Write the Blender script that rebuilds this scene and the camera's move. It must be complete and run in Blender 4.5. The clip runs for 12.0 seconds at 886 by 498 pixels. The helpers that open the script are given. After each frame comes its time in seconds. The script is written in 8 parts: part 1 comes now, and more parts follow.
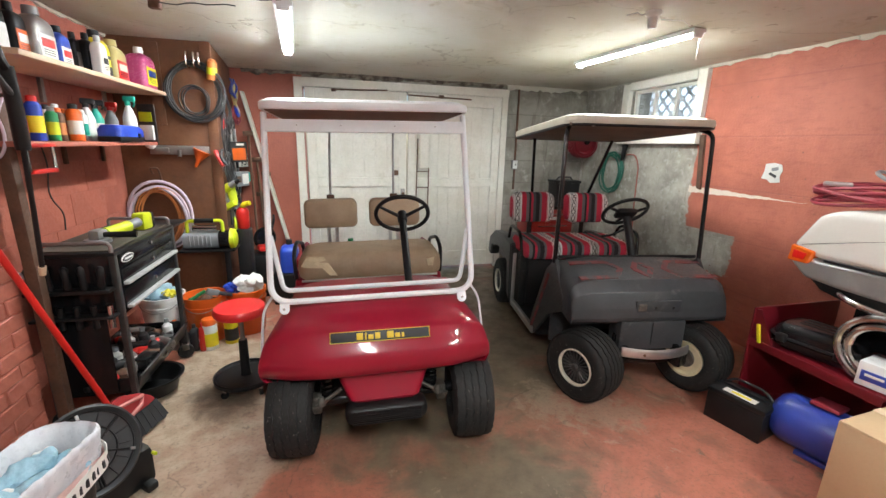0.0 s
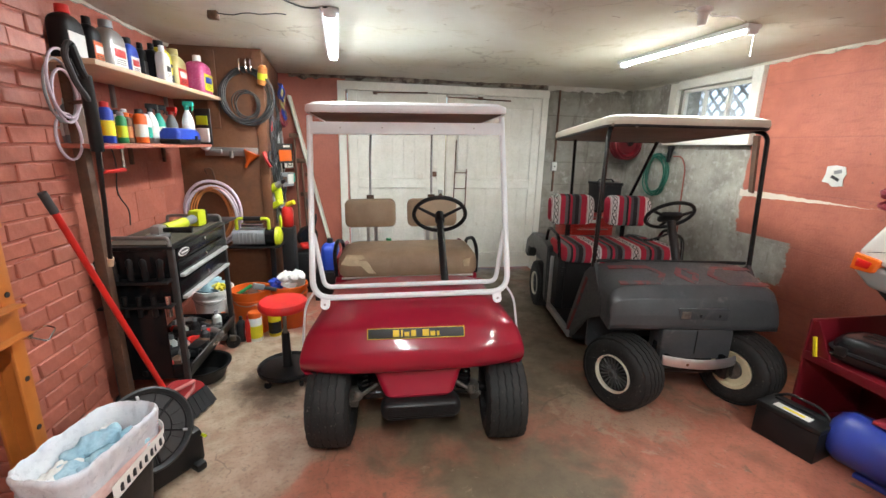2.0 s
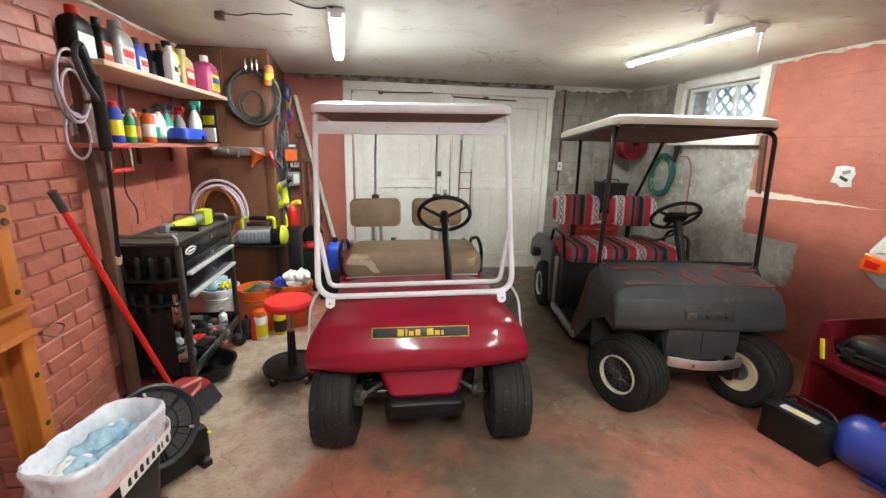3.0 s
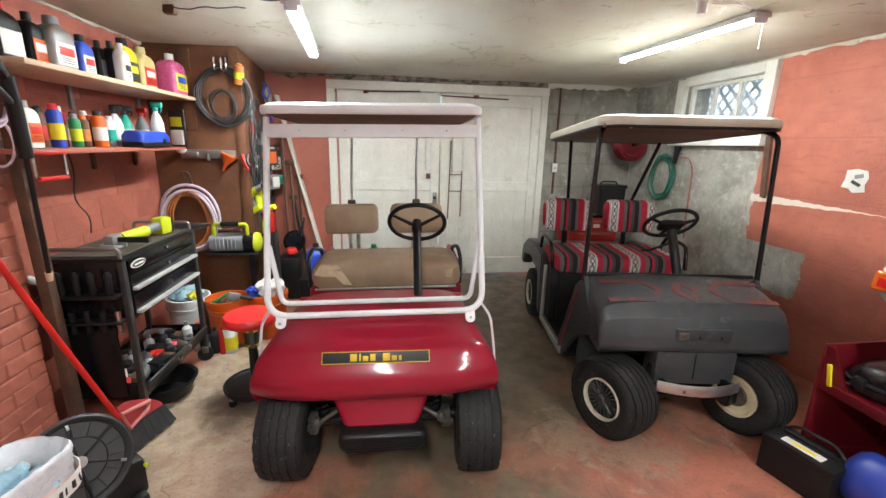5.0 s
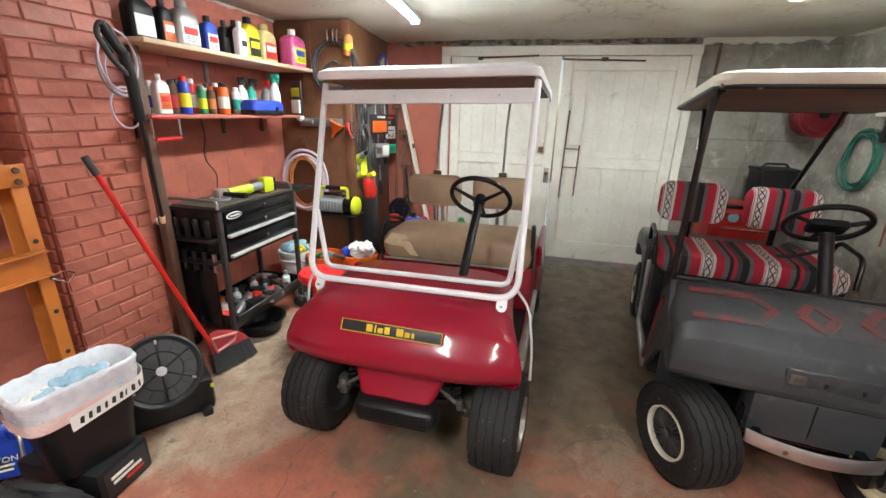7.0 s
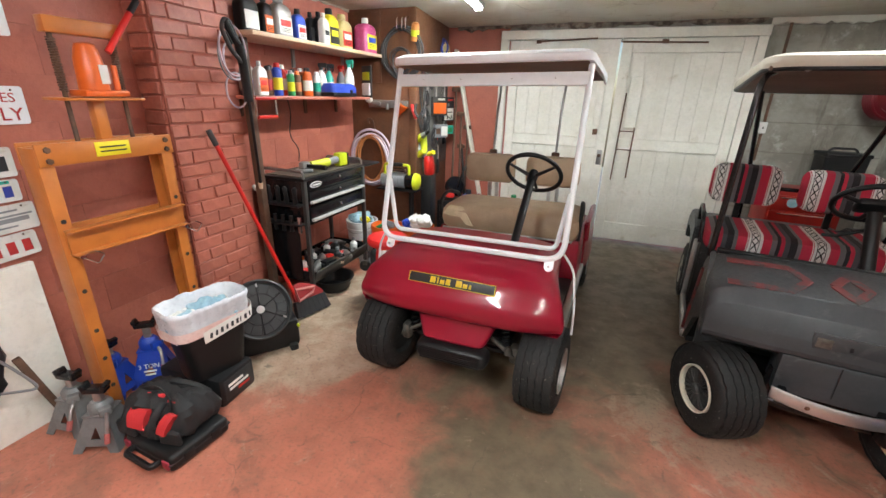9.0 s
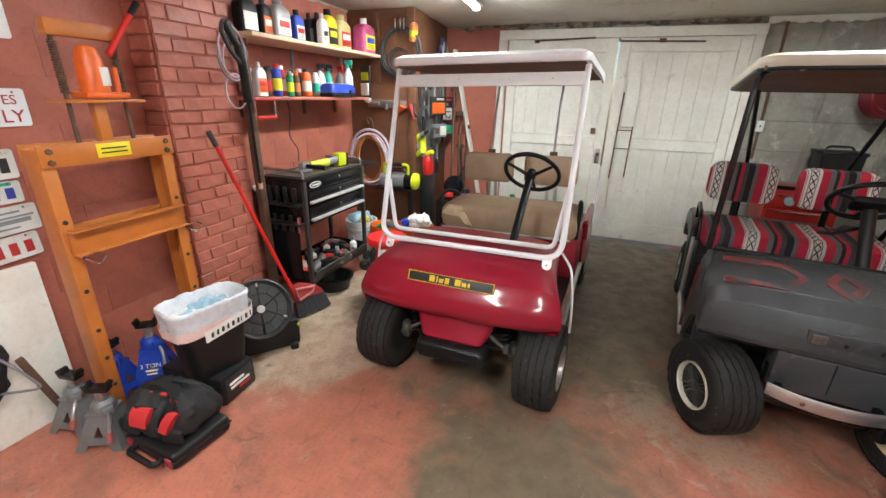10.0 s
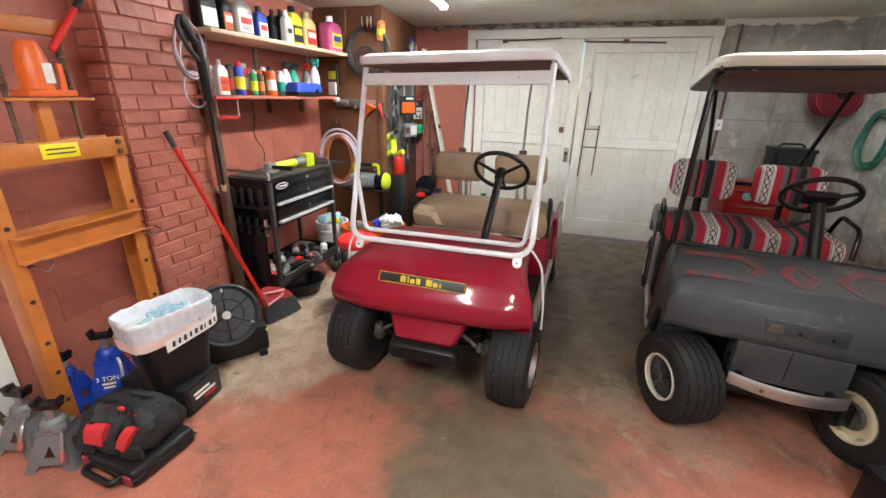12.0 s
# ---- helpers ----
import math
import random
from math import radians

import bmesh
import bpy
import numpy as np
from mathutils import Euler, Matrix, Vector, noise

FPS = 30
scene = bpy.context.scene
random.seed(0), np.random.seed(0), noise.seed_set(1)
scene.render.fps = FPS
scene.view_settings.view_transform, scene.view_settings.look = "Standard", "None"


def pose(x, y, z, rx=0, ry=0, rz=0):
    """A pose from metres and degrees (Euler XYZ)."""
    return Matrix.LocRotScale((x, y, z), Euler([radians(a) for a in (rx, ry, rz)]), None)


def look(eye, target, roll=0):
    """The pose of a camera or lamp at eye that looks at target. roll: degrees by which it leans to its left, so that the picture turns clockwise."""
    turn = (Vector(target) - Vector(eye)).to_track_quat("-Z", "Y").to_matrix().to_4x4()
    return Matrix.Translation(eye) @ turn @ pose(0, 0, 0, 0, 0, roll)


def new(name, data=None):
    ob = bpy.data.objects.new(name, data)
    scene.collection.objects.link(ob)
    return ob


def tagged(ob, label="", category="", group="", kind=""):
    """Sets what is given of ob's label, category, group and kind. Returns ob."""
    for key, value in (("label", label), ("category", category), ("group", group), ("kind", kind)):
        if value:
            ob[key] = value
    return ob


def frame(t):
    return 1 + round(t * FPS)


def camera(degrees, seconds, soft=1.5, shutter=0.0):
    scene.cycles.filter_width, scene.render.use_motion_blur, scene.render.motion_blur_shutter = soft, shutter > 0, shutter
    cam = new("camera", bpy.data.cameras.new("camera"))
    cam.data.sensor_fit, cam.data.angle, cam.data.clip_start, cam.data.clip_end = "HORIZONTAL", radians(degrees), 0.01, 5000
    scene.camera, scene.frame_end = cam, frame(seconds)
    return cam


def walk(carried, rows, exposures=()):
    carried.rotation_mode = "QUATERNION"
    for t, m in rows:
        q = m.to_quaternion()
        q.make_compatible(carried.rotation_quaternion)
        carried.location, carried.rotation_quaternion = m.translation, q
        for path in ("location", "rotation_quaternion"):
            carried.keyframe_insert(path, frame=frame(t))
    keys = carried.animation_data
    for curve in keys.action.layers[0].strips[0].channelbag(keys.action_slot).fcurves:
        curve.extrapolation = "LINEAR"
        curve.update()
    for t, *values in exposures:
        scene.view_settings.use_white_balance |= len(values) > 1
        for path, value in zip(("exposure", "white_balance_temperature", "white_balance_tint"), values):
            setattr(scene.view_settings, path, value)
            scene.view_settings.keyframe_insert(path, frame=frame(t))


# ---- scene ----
cam = camera(93.7, 12.0)
METRES, EYE, TILT, LEAN, TURN = 1.44, 1.55, 0.0, 0.0, -14.8
ROWS = [
    (0.0, 0.0, 0.0, 0.0, 0.36, -14.01, -1.45),
    (0.5, 0.0004, -0.0016, -0.0007, 0.8, -13.98, -1.5),
    (1.0, 0.0, -0.0046, -0.0011, 1.77, -13.94, -1.58),
    (1.5, 0.0001, -0.0121, -0.0014, 4.93, -13.97, -1.17),
    (2.0, -0.0006, -0.0157, -0.0002, 5.48, -13.93, -1.39),
    (2.5, -0.0014, -0.019, -0.0004, 5.99, -13.92, -1.5),
    (4.5, 0.0648, 0.0217, 0.0043, 6.45, -14.17, -1.25),
    (5.0, 0.1362, 0.1469, 0.0223, 7.26, -14.19, -1.25),
    (5.5, 0.2137, 0.2841, 0.0188, 9.86, -14.42, -1.36),
    (6.0, 0.3288, 0.3796, 0.0102, 16.34, -14.97, -1.18),
    (6.5, 0.4278, 0.4284, 0.0088, 23.6, -16.07, -1.22),
    (7.0, 0.4521, 0.3597, 0.0114, 28.33, -18.16, -1.4),
    (7.5, 0.4889, 0.2242, 0.0085, 31.38, -19.09, -1.63),
    (9.5, 0.5393, 0.1534, 0.0035, 35.4, -20.47, -1.35),
    (10.0, 0.5413, 0.1486, 0.0074, 35.1, -20.45, -1.22),
    (10.5, 0.5473, 0.1581, 0.0077, 32.71, -20.41, -1.69),
    (11.0, 0.5484, 0.1637, 0.0047, 32.01, -20.42, -1.49),
    (11.5, 0.5476, 0.1629, 0.0042, 31.68, -20.4, -1.31),
    (12.0, 0.5493, 0.1656, 0.0032, 31.46, -20.36, -1.29),
]
walk(cam, [(t, pose(0, 0, EYE, TILT, LEAN, TURN) @ pose(METRES * x, METRES * y, METRES * z, 90 + pitch, roll, yaw)) for t, x, y, z, yaw, pitch, roll in ROWS],
     [(0.0, 0.0), (3.0, 0.0), (5.5, 0.08), (7.0, 0.10), (9.5, 0.07), (12.0, 0.13)])

# ---- world and light ----
world = bpy.data.worlds.new("sky")
scene.world = world
world.use_nodes = True
wn = world.node_tree.nodes
sky = wn.new("ShaderNodeTexSky")
sky.sky_type, sky.sun_disc = "NISHITA", False
sky.sun_elevation, sky.sun_rotation = radians(42), radians(70)
world.node_tree.links.new(sky.outputs[0], wn["Background"].inputs[0])
wn["Background"].inputs[1].default_value = 0.15
sun = new("sun", bpy.data.lights.new("sun", "SUN"))
sun.data.energy, sun.data.angle, sun.data.color = 2.0, radians(0.6), (1, 0.95, 0.88)
sun.matrix_world = look((8, 1, 7), (0, -1.5, 0))
TUBE = 252.0      # glow of the fluorescent diffusers

# ---- materials ----
def nodes_of(name):
    m = bpy.data.materials.new(name)
    m.use_nodes = True
    return m, m.node_tree.nodes, m.node_tree.links, m.node_tree.nodes["Principled BSDF"]


def mix_rgb(N, L, fac, a, b, mode="MIX"):
    n = N.new("ShaderNodeMix")
    n.data_type, n.blend_type = "RGBA", mode
    for sock, v in ((n.inputs[0], fac), (n.inputs[6], a), (n.inputs[7], b)):
        if hasattr(v, "is_linked"):
            L.new(v, sock)
        elif isinstance(v, (int, float)):
            sock.default_value = v
        else:
            sock.default_value = (*v, 1)
    return n.outputs[2]


def noise_out(N, L, co, scale, detail=5, rough=0.6, warp=0.0):
    n = N.new("ShaderNodeTexNoise")
    n.inputs["Scale"].default_value, n.inputs["Detail"].default_value = scale, detail
    n.inputs["Roughness"].default_value, n.inputs["Distortion"].default_value = rough, warp
    L.new(co, n.inputs["Vector"])
    return n.outputs[0]


def ramp_out(N, L, v, lo, hi, a=0.0, b=1.0):
    n = N.new("ShaderNodeMapRange")
    n.interpolation_type = "SMOOTHSTEP"
    n.inputs[1].default_value, n.inputs[2].default_value, n.inputs[3].default_value, n.inputs[4].default_value = lo, hi, a, b
    L.new(v, n.inputs[0])
    return n.outputs[0]


def math_out(N, L, op, a, b):
    n = N.new("ShaderNodeMath")
    n.operation = op
    for sock, v in zip(n.inputs, (a, b)):
        if hasattr(v, "is_linked"):
            L.new(v, sock)
        else:
            sock.default_value = v
    return n.outputs[0]


def bump_to(N, L, B, height, strength, dist):
    n = N.new("ShaderNodeBump")
    n.inputs["Strength"].default_value, n.inputs["Distance"].default_value = strength, dist
    L.new(height, n.inputs["Height"])
    L.new(n.outputs[0], B.inputs["Normal"])


def mat(name, c1, c2=None, rough=0.5, metal=0.0, scale=6.0, fine=60.0, bump=0.15, dist=0.002, dirt=None, dirt_at=(0.55, 0.75), vary=0.0, coat=0.0, dirt_scale=3.0, spec=0.5):
    """Two scales of colour change, uneven gloss, fine relief, and dirt patches where asked."""
    m, N, L, B = nodes_of(name)
    c2 = c2 or tuple(c * 0.8 for c in c1)
    co = N.new("ShaderNodeTexCoord").outputs["Object"]
    big, small = noise_out(N, L, co, scale), noise_out(N, L, co, fine, 4)
    col = mix_rgb(N, L, ramp_out(N, L, big, 0.35, 0.68), c1, c2)
    col = mix_rgb(N, L, ramp_out(N, L, small, 0.4, 0.75, 0, 0.35 if bump > 0.15 else 0.1), col, tuple(c * 0.72 for c in c1))
    if dirt:
        col = mix_rgb(N, L, ramp_out(N, L, noise_out(N, L, co, dirt_scale, 8, 0.65, 0.4), dirt_at[0], dirt_at[1]), col, dirt)
    if vary:
        info = N.new("ShaderNodeObjectInfo").outputs["Random"]
        hsv = N.new("ShaderNodeHueSaturation")
        L.new(ramp_out(N, L, info, 0, 1, 1 - vary, 1 + vary), hsv.inputs["Value"])
        L.new(col, hsv.inputs["Color"])
        col = hsv.outputs[0]
    L.new(col, B.inputs["Base Color"])
    L.new(ramp_out(N, L, small, 0.3, 0.75, max(rough - (0.08 if bump > 0.15 else 0.02), 0.03), min(rough + (0.12 if bump > 0.15 else 0.05), 1)), B.inputs["Roughness"])
    B.inputs["Metallic"].default_value = metal
    B.inputs["Specular IOR Level"].default_value = spec
    B.inputs["Coat Weight"].default_value = coat
    B.inputs["Coat Roughness"].default_value = 0.10
    if bump:
        bump_to(N, L, B, small, bump, dist)
    return m


def glow(name, colour, strength):
    m, N, L, B = nodes_of(name)
    B.inputs["Base Color"].default_value = (0.9, 0.9, 0.9, 1)
    B.inputs["Emission Color"].default_value = (*colour, 1)
    B.inputs["Emission Strength"].default_value = strength
    return m


def clear(name, colour, rough=0.02):
    m, N, L, B = nodes_of(name)
    B.inputs["Base Color"].default_value = (*colour, 1)
    B.inputs["Transmission Weight"].default_value = 1.0
    B.inputs["Roughness"].default_value = rough
    B.inputs["IOR"].default_value = 1.45
    return m


M = {}
M["brick"] = mat("painted_brick", (0.47, 0.155, 0.105), (0.40, 0.125, 0.085), 0.5, scale=9, fine=45, bump=0.45, dist=0.004, dirt=(0.56, 0.30, 0.21), dirt_at=(0.55, 0.70), vary=0.12)
M["mortar"] = mat("painted_mortar", (0.42, 0.13, 0.088), (0.35, 0.105, 0.072), 0.7, scale=9, fine=120, bump=0.6, dist=0.004)
M["redwall"] = mat("painted_block", (0.43, 0.132, 0.088), (0.36, 0.107, 0.072), 0.5, scale=2.4, fine=55, bump=0.5, dist=0.005, dirt=(0.27, 0.08, 0.056), dirt_at=(0.52, 0.80), dirt_scale=4.5)
M["whitewood"] = mat("worn_white_paint", (0.80, 0.785, 0.72), (0.70, 0.68, 0.60), 0.5, scale=3, fine=40, bump=0.2, dirt=(0.46, 0.40, 0.30), dirt_at=(0.6, 0.8), dirt_scale=5)
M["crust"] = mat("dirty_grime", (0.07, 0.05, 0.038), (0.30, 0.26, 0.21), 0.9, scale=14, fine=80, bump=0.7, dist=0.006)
M["ply"] = mat("stained_plywood", (0.17, 0.066, 0.028), (0.105, 0.042, 0.02), 0.6, scale=3.5, fine=50, bump=0.2, dirt=(0.08, 0.04, 0.022), dirt_at=(0.52, 0.75), dirt_scale=2.6)
M["shelfwood"] = mat("pale_pine", (0.68, 0.50, 0.34), (0.60, 0.42, 0.27), 0.5, scale=3, fine=60, bump=0.1)
M["darkwood"] = mat("dark_old_timber", (0.12, 0.06, 0.035), (0.07, 0.038, 0.025), 0.7, scale=8, fine=70, bump=0.3)
M["orangewood"] = mat("orange_painted_steel", (0.50, 0.165, 0.032), (0.40, 0.125, 0.026), 0.36, scale=5, fine=60, bump=0.15, dirt=(0.25, 0.09, 0.03), dirt_at=(0.6, 0.8))
M["cartred"] = mat("gelcoat_red", (0.29, 0.007, 0.026), (0.26, 0.007, 0.024), 0.34, scale=2, fine=8, bump=0.0, coat=0.7, spec=0.2)
M["cartgrey"] = mat("scuffed_charcoal_plastic", (0.050, 0.054, 0.058), (0.034, 0.037, 0.040), 0.40, scale=4, fine=70, bump=0.16, dirt=(0.11, 0.112, 0.11), dirt_at=(0.58, 0.8), dirt_scale=8, spec=0.4)
M["stripe"] = mat("faded_red_stripe", (0.19, 0.028, 0.028), (0.12, 0.028, 0.03), 0.5, scale=9, fine=70, dirt=(0.05, 0.048, 0.05), dirt_at=(0.47, 0.62), dirt_scale=11)
M["black"] = mat("black_plastic", (0.011, 0.011, 0.012), (0.008, 0.008, 0.008), 0.42, scale=7, fine=80, bump=0.12, spec=0.3)
M["blackmetal"] = mat("black_enamel", (0.009, 0.009, 0.010), (0.006, 0.006, 0.007), 0.22, scale=5, fine=20, bump=0.0, spec=0.4)
M["rubber"] = mat("tyre_rubber", (0.016, 0.016, 0.016), (0.011, 0.011, 0.011), 0.7, scale=9, fine=70, bump=0.4, dirt=(0.16, 0.15, 0.135), dirt_at=(0.62, 0.68), dirt_scale=70, spec=0.35)
M["chrome"] = mat("chrome", (0.75, 0.75, 0.75), (0.6, 0.6, 0.6), 0.16, 1.0, bump=0.02)
M["steel"] = mat("dull_steel", (0.42, 0.41, 0.40), (0.30, 0.29, 0.28), 0.4, 0.9, bump=0.1)
M["alu"] = mat("brushed_aluminium", (0.62, 0.62, 0.62), (0.5, 0.5, 0.5), 0.32, 0.9, bump=0.05)
M["whitemetal"] = mat("white_gloss_paint", (0.80, 0.83, 0.86), (0.73, 0.76, 0.79), 0.35, scale=6, bump=0.05, dirt=(0.45, 0.42, 0.38), dirt_at=(0.72, 0.85), dirt_scale=9)
M["canopy"] = mat("aged_canopy", (0.60, 0.57, 0.49), (0.52, 0.49, 0.40), 0.5, scale=4, bump=0.1)
M["underroof"] = mat("brown_roof_underside", (0.20, 0.145, 0.115), (0.16, 0.115, 0.09), 0.8, scale=3, fine=90, bump=0.3)
M["tan"] = mat("tan_vinyl", (0.42, 0.305, 0.20), (0.34, 0.24, 0.155), 0.55, scale=6, fine=110, bump=0.25, dirt=(0.19, 0.16, 0.135), dirt_at=(0.6, 0.8), dirt_scale=5)
M["foam"] = mat("torn_foam", (0.62, 0.50, 0.33), (0.5, 0.4, 0.26), 0.9, scale=20, fine=140, bump=0.5)
M["cream"] = mat("cream_rim", (0.68, 0.62, 0.42), (0.55, 0.48, 0.3), 0.45, scale=8)
M["whiteband"] = mat("white_band", (0.72, 0.68, 0.56), None, 0.45)
M["yellow"] = mat("yellow_paint", (0.75, 0.52, 0.02), None, 0.45)
M["lime"] = mat("lime_plastic", (0.58, 0.66, 0.02), (0.5, 0.58, 0.02), 0.4)
M["redp"] = mat("red_plastic", (0.62, 0.022, 0.016), (0.5, 0.018, 0.014), 0.35)
M["redv"] = mat("red_vinyl", (0.72, 0.03, 0.03), None, 0.3)
M["orange"] = mat("orange_plastic", (0.75, 0.13, 0.015), (0.65, 0.11, 0.012), 0.4)
M["blue"] = mat("blue_plastic", (0.022, 0.07, 0.46), (0.018, 0.05, 0.36), 0.35)
M["tankblue"] = mat("blue_enamel", (0.03, 0.055, 0.32), (0.025, 0.045, 0.26), 0.3, dirt=(0.05, 0.06, 0.2), coat=0.3)
M["green"] = mat("green_plastic", (0.02, 0.26, 0.09), None, 0.4)
M["hosegreen"] = mat("green_hose", (0.018, 0.115, 0.08), None, 0.45)
M["teal"] = mat("teal_plastic", (0.02, 0.42, 0.30), None, 0.4)
M["white"] = mat("white_plastic", (0.78, 0.78, 0.76), (0.7, 0.7, 0.68), 0.4)
M["fin_grey"] = mat("worn_grey_cap", (0.07, 0.07, 0.068), (0.04, 0.04, 0.04), 0.4, 0.3)
M["grey"] = mat("grey_plastic", (0.24, 0.25, 0.26), (0.18, 0.19, 0.2), 0.45)
M["silver"] = mat("silver_paint", (0.36, 0.35, 0.34), (0.3, 0.29, 0.28), 0.3, 0.4)
M["whitecar"] = mat("white_bodywork", (0.72, 0.70, 0.65), (0.68, 0.66, 0.61), 0.2, scale=2, bump=0.01, coat=0.5)
M["pink"] = mat("pink_fluid", (0.56, 0.10, 0.25), (0.46, 0.07, 0.20), 0.25)
M["amberfluid"] = mat("yellow_fluid_jug", (0.55, 0.47, 0.20), (0.46, 0.39, 0.16), 0.3)
M["card"] = mat("corrugated_cardboard", (0.52, 0.36, 0.21), (0.46, 0.31, 0.18), 0.85, scale=3, fine=80, bump=0.1)
M["bag"] = mat("black_nylon", (0.012, 0.012, 0.013), (0.008, 0.008, 0.009), 0.7, scale=15, fine=220, bump=0.5)
M["lilac"] = mat("lilac_hose", (0.60, 0.50, 0.58), None, 0.45)
M["copper"] = mat("orange_cord", (0.55, 0.2, 0.06), None, 0.45)
M["maroon"] = mat("maroon_cord", (0.30, 0.03, 0.05), None, 0.5)
M["greyhose"] = mat("dark_grey_hose", (0.035, 0.036, 0.038), None, 0.5)
M["cloth"] = mat("white_rag", (0.72, 0.71, 0.68), (0.6, 0.59, 0.56), 0.95, scale=25, fine=150, bump=0.6)
M["bluecloth"] = mat("pale_blue_paper", (0.24, 0.40, 0.49), (0.36, 0.52, 0.60), 0.9, scale=12, fine=120, bump=0.5)
M["liner"] = mat("white_bin_liner", (0.62, 0.64, 0.67), (0.54, 0.56, 0.60), 0.28, scale=20, fine=50, bump=0.15, dist=0.003)
M["pinkliner"] = mat("pinkish_label_band", (0.72, 0.46, 0.42), (0.75, 0.6, 0.57), 0.45, scale=9, bump=0.2)
M["ink"] = mat("dark_ink", (0.02, 0.02, 0.022), None, 0.5)
M["redink"] = mat("red_ink", (0.45, 0.03, 0.03), None, 0.5)
M["paper"] = mat("paper_label", (0.72, 0.70, 0.66), (0.65, 0.63, 0.58), 0.7)
M["plate"] = mat("old_number_plate", (0.66, 0.66, 0.63), (0.55, 0.54, 0.5), 0.4, dirt=(0.3, 0.24, 0.18), dirt_at=(0.62, 0.8), dirt_scale=12)
M["label_y"] = mat("yellow_label", (0.80, 0.68, 0.02), None, 0.5)
M["amber"] = mat("amber_lens", (0.75, 0.13, 0.01), (0.6, 0.08, 0.01), 0.12, coat=0.6)
M["redlens"] = mat("red_lens", (0.6, 0.012, 0.01), None, 0.12, coat=0.6)
M["copperdk"] = mat("rusty_steel", (0.17, 0.09, 0.055), (0.1, 0.06, 0.045), 0.7, 0.4, scale=14, bump=0.4)
M["dirtysteel"] = mat("oily_dirty_steel", (0.16, 0.145, 0.125), (0.07, 0.06, 0.05), 0.55, 0.5, scale=18, fine=90, bump=0.3)
M["pegboard"] = mat("grey_dusty_board", (0.15, 0.145, 0.135), (0.09, 0.085, 0.08), 0.8, scale=7, fine=90, bump=0.2)
M["lattice"] = mat("white_lattice", (0.8, 0.8, 0.8), None, 0.6)
M["glass"] = clear("window_glass", (0.95, 0.98, 1.0), 0.03)
M["tube"] = glow("lit_diffuser", (0.91, 0.97, 0.97), TUBE)


def ellipse_mask(N, L, co, cx, cy, rx, ry, wob, lo=0.78, hi=1.12):
    """1 inside an uneven ellipse on the floor plan, 0 outside."""
    mp = N.new("ShaderNodeMapping")
    mp.vector_type = "POINT"
    mp.inputs["Location"].default_value = (-cx / rx, -cy / ry, 0)
    mp.inputs["Scale"].default_value = (1 / rx, 1 / ry, 0)
    L.new(co, mp.inputs[0])
    ln = N.new("ShaderNodeVectorMath")
    ln.operation = "LENGTH"
    L.new(mp.outputs[0], ln.inputs[0])
    return ramp_out(N, L, math_out(N, L, "ADD", ln.outputs["Value"], wob), lo, hi, 1, 0)


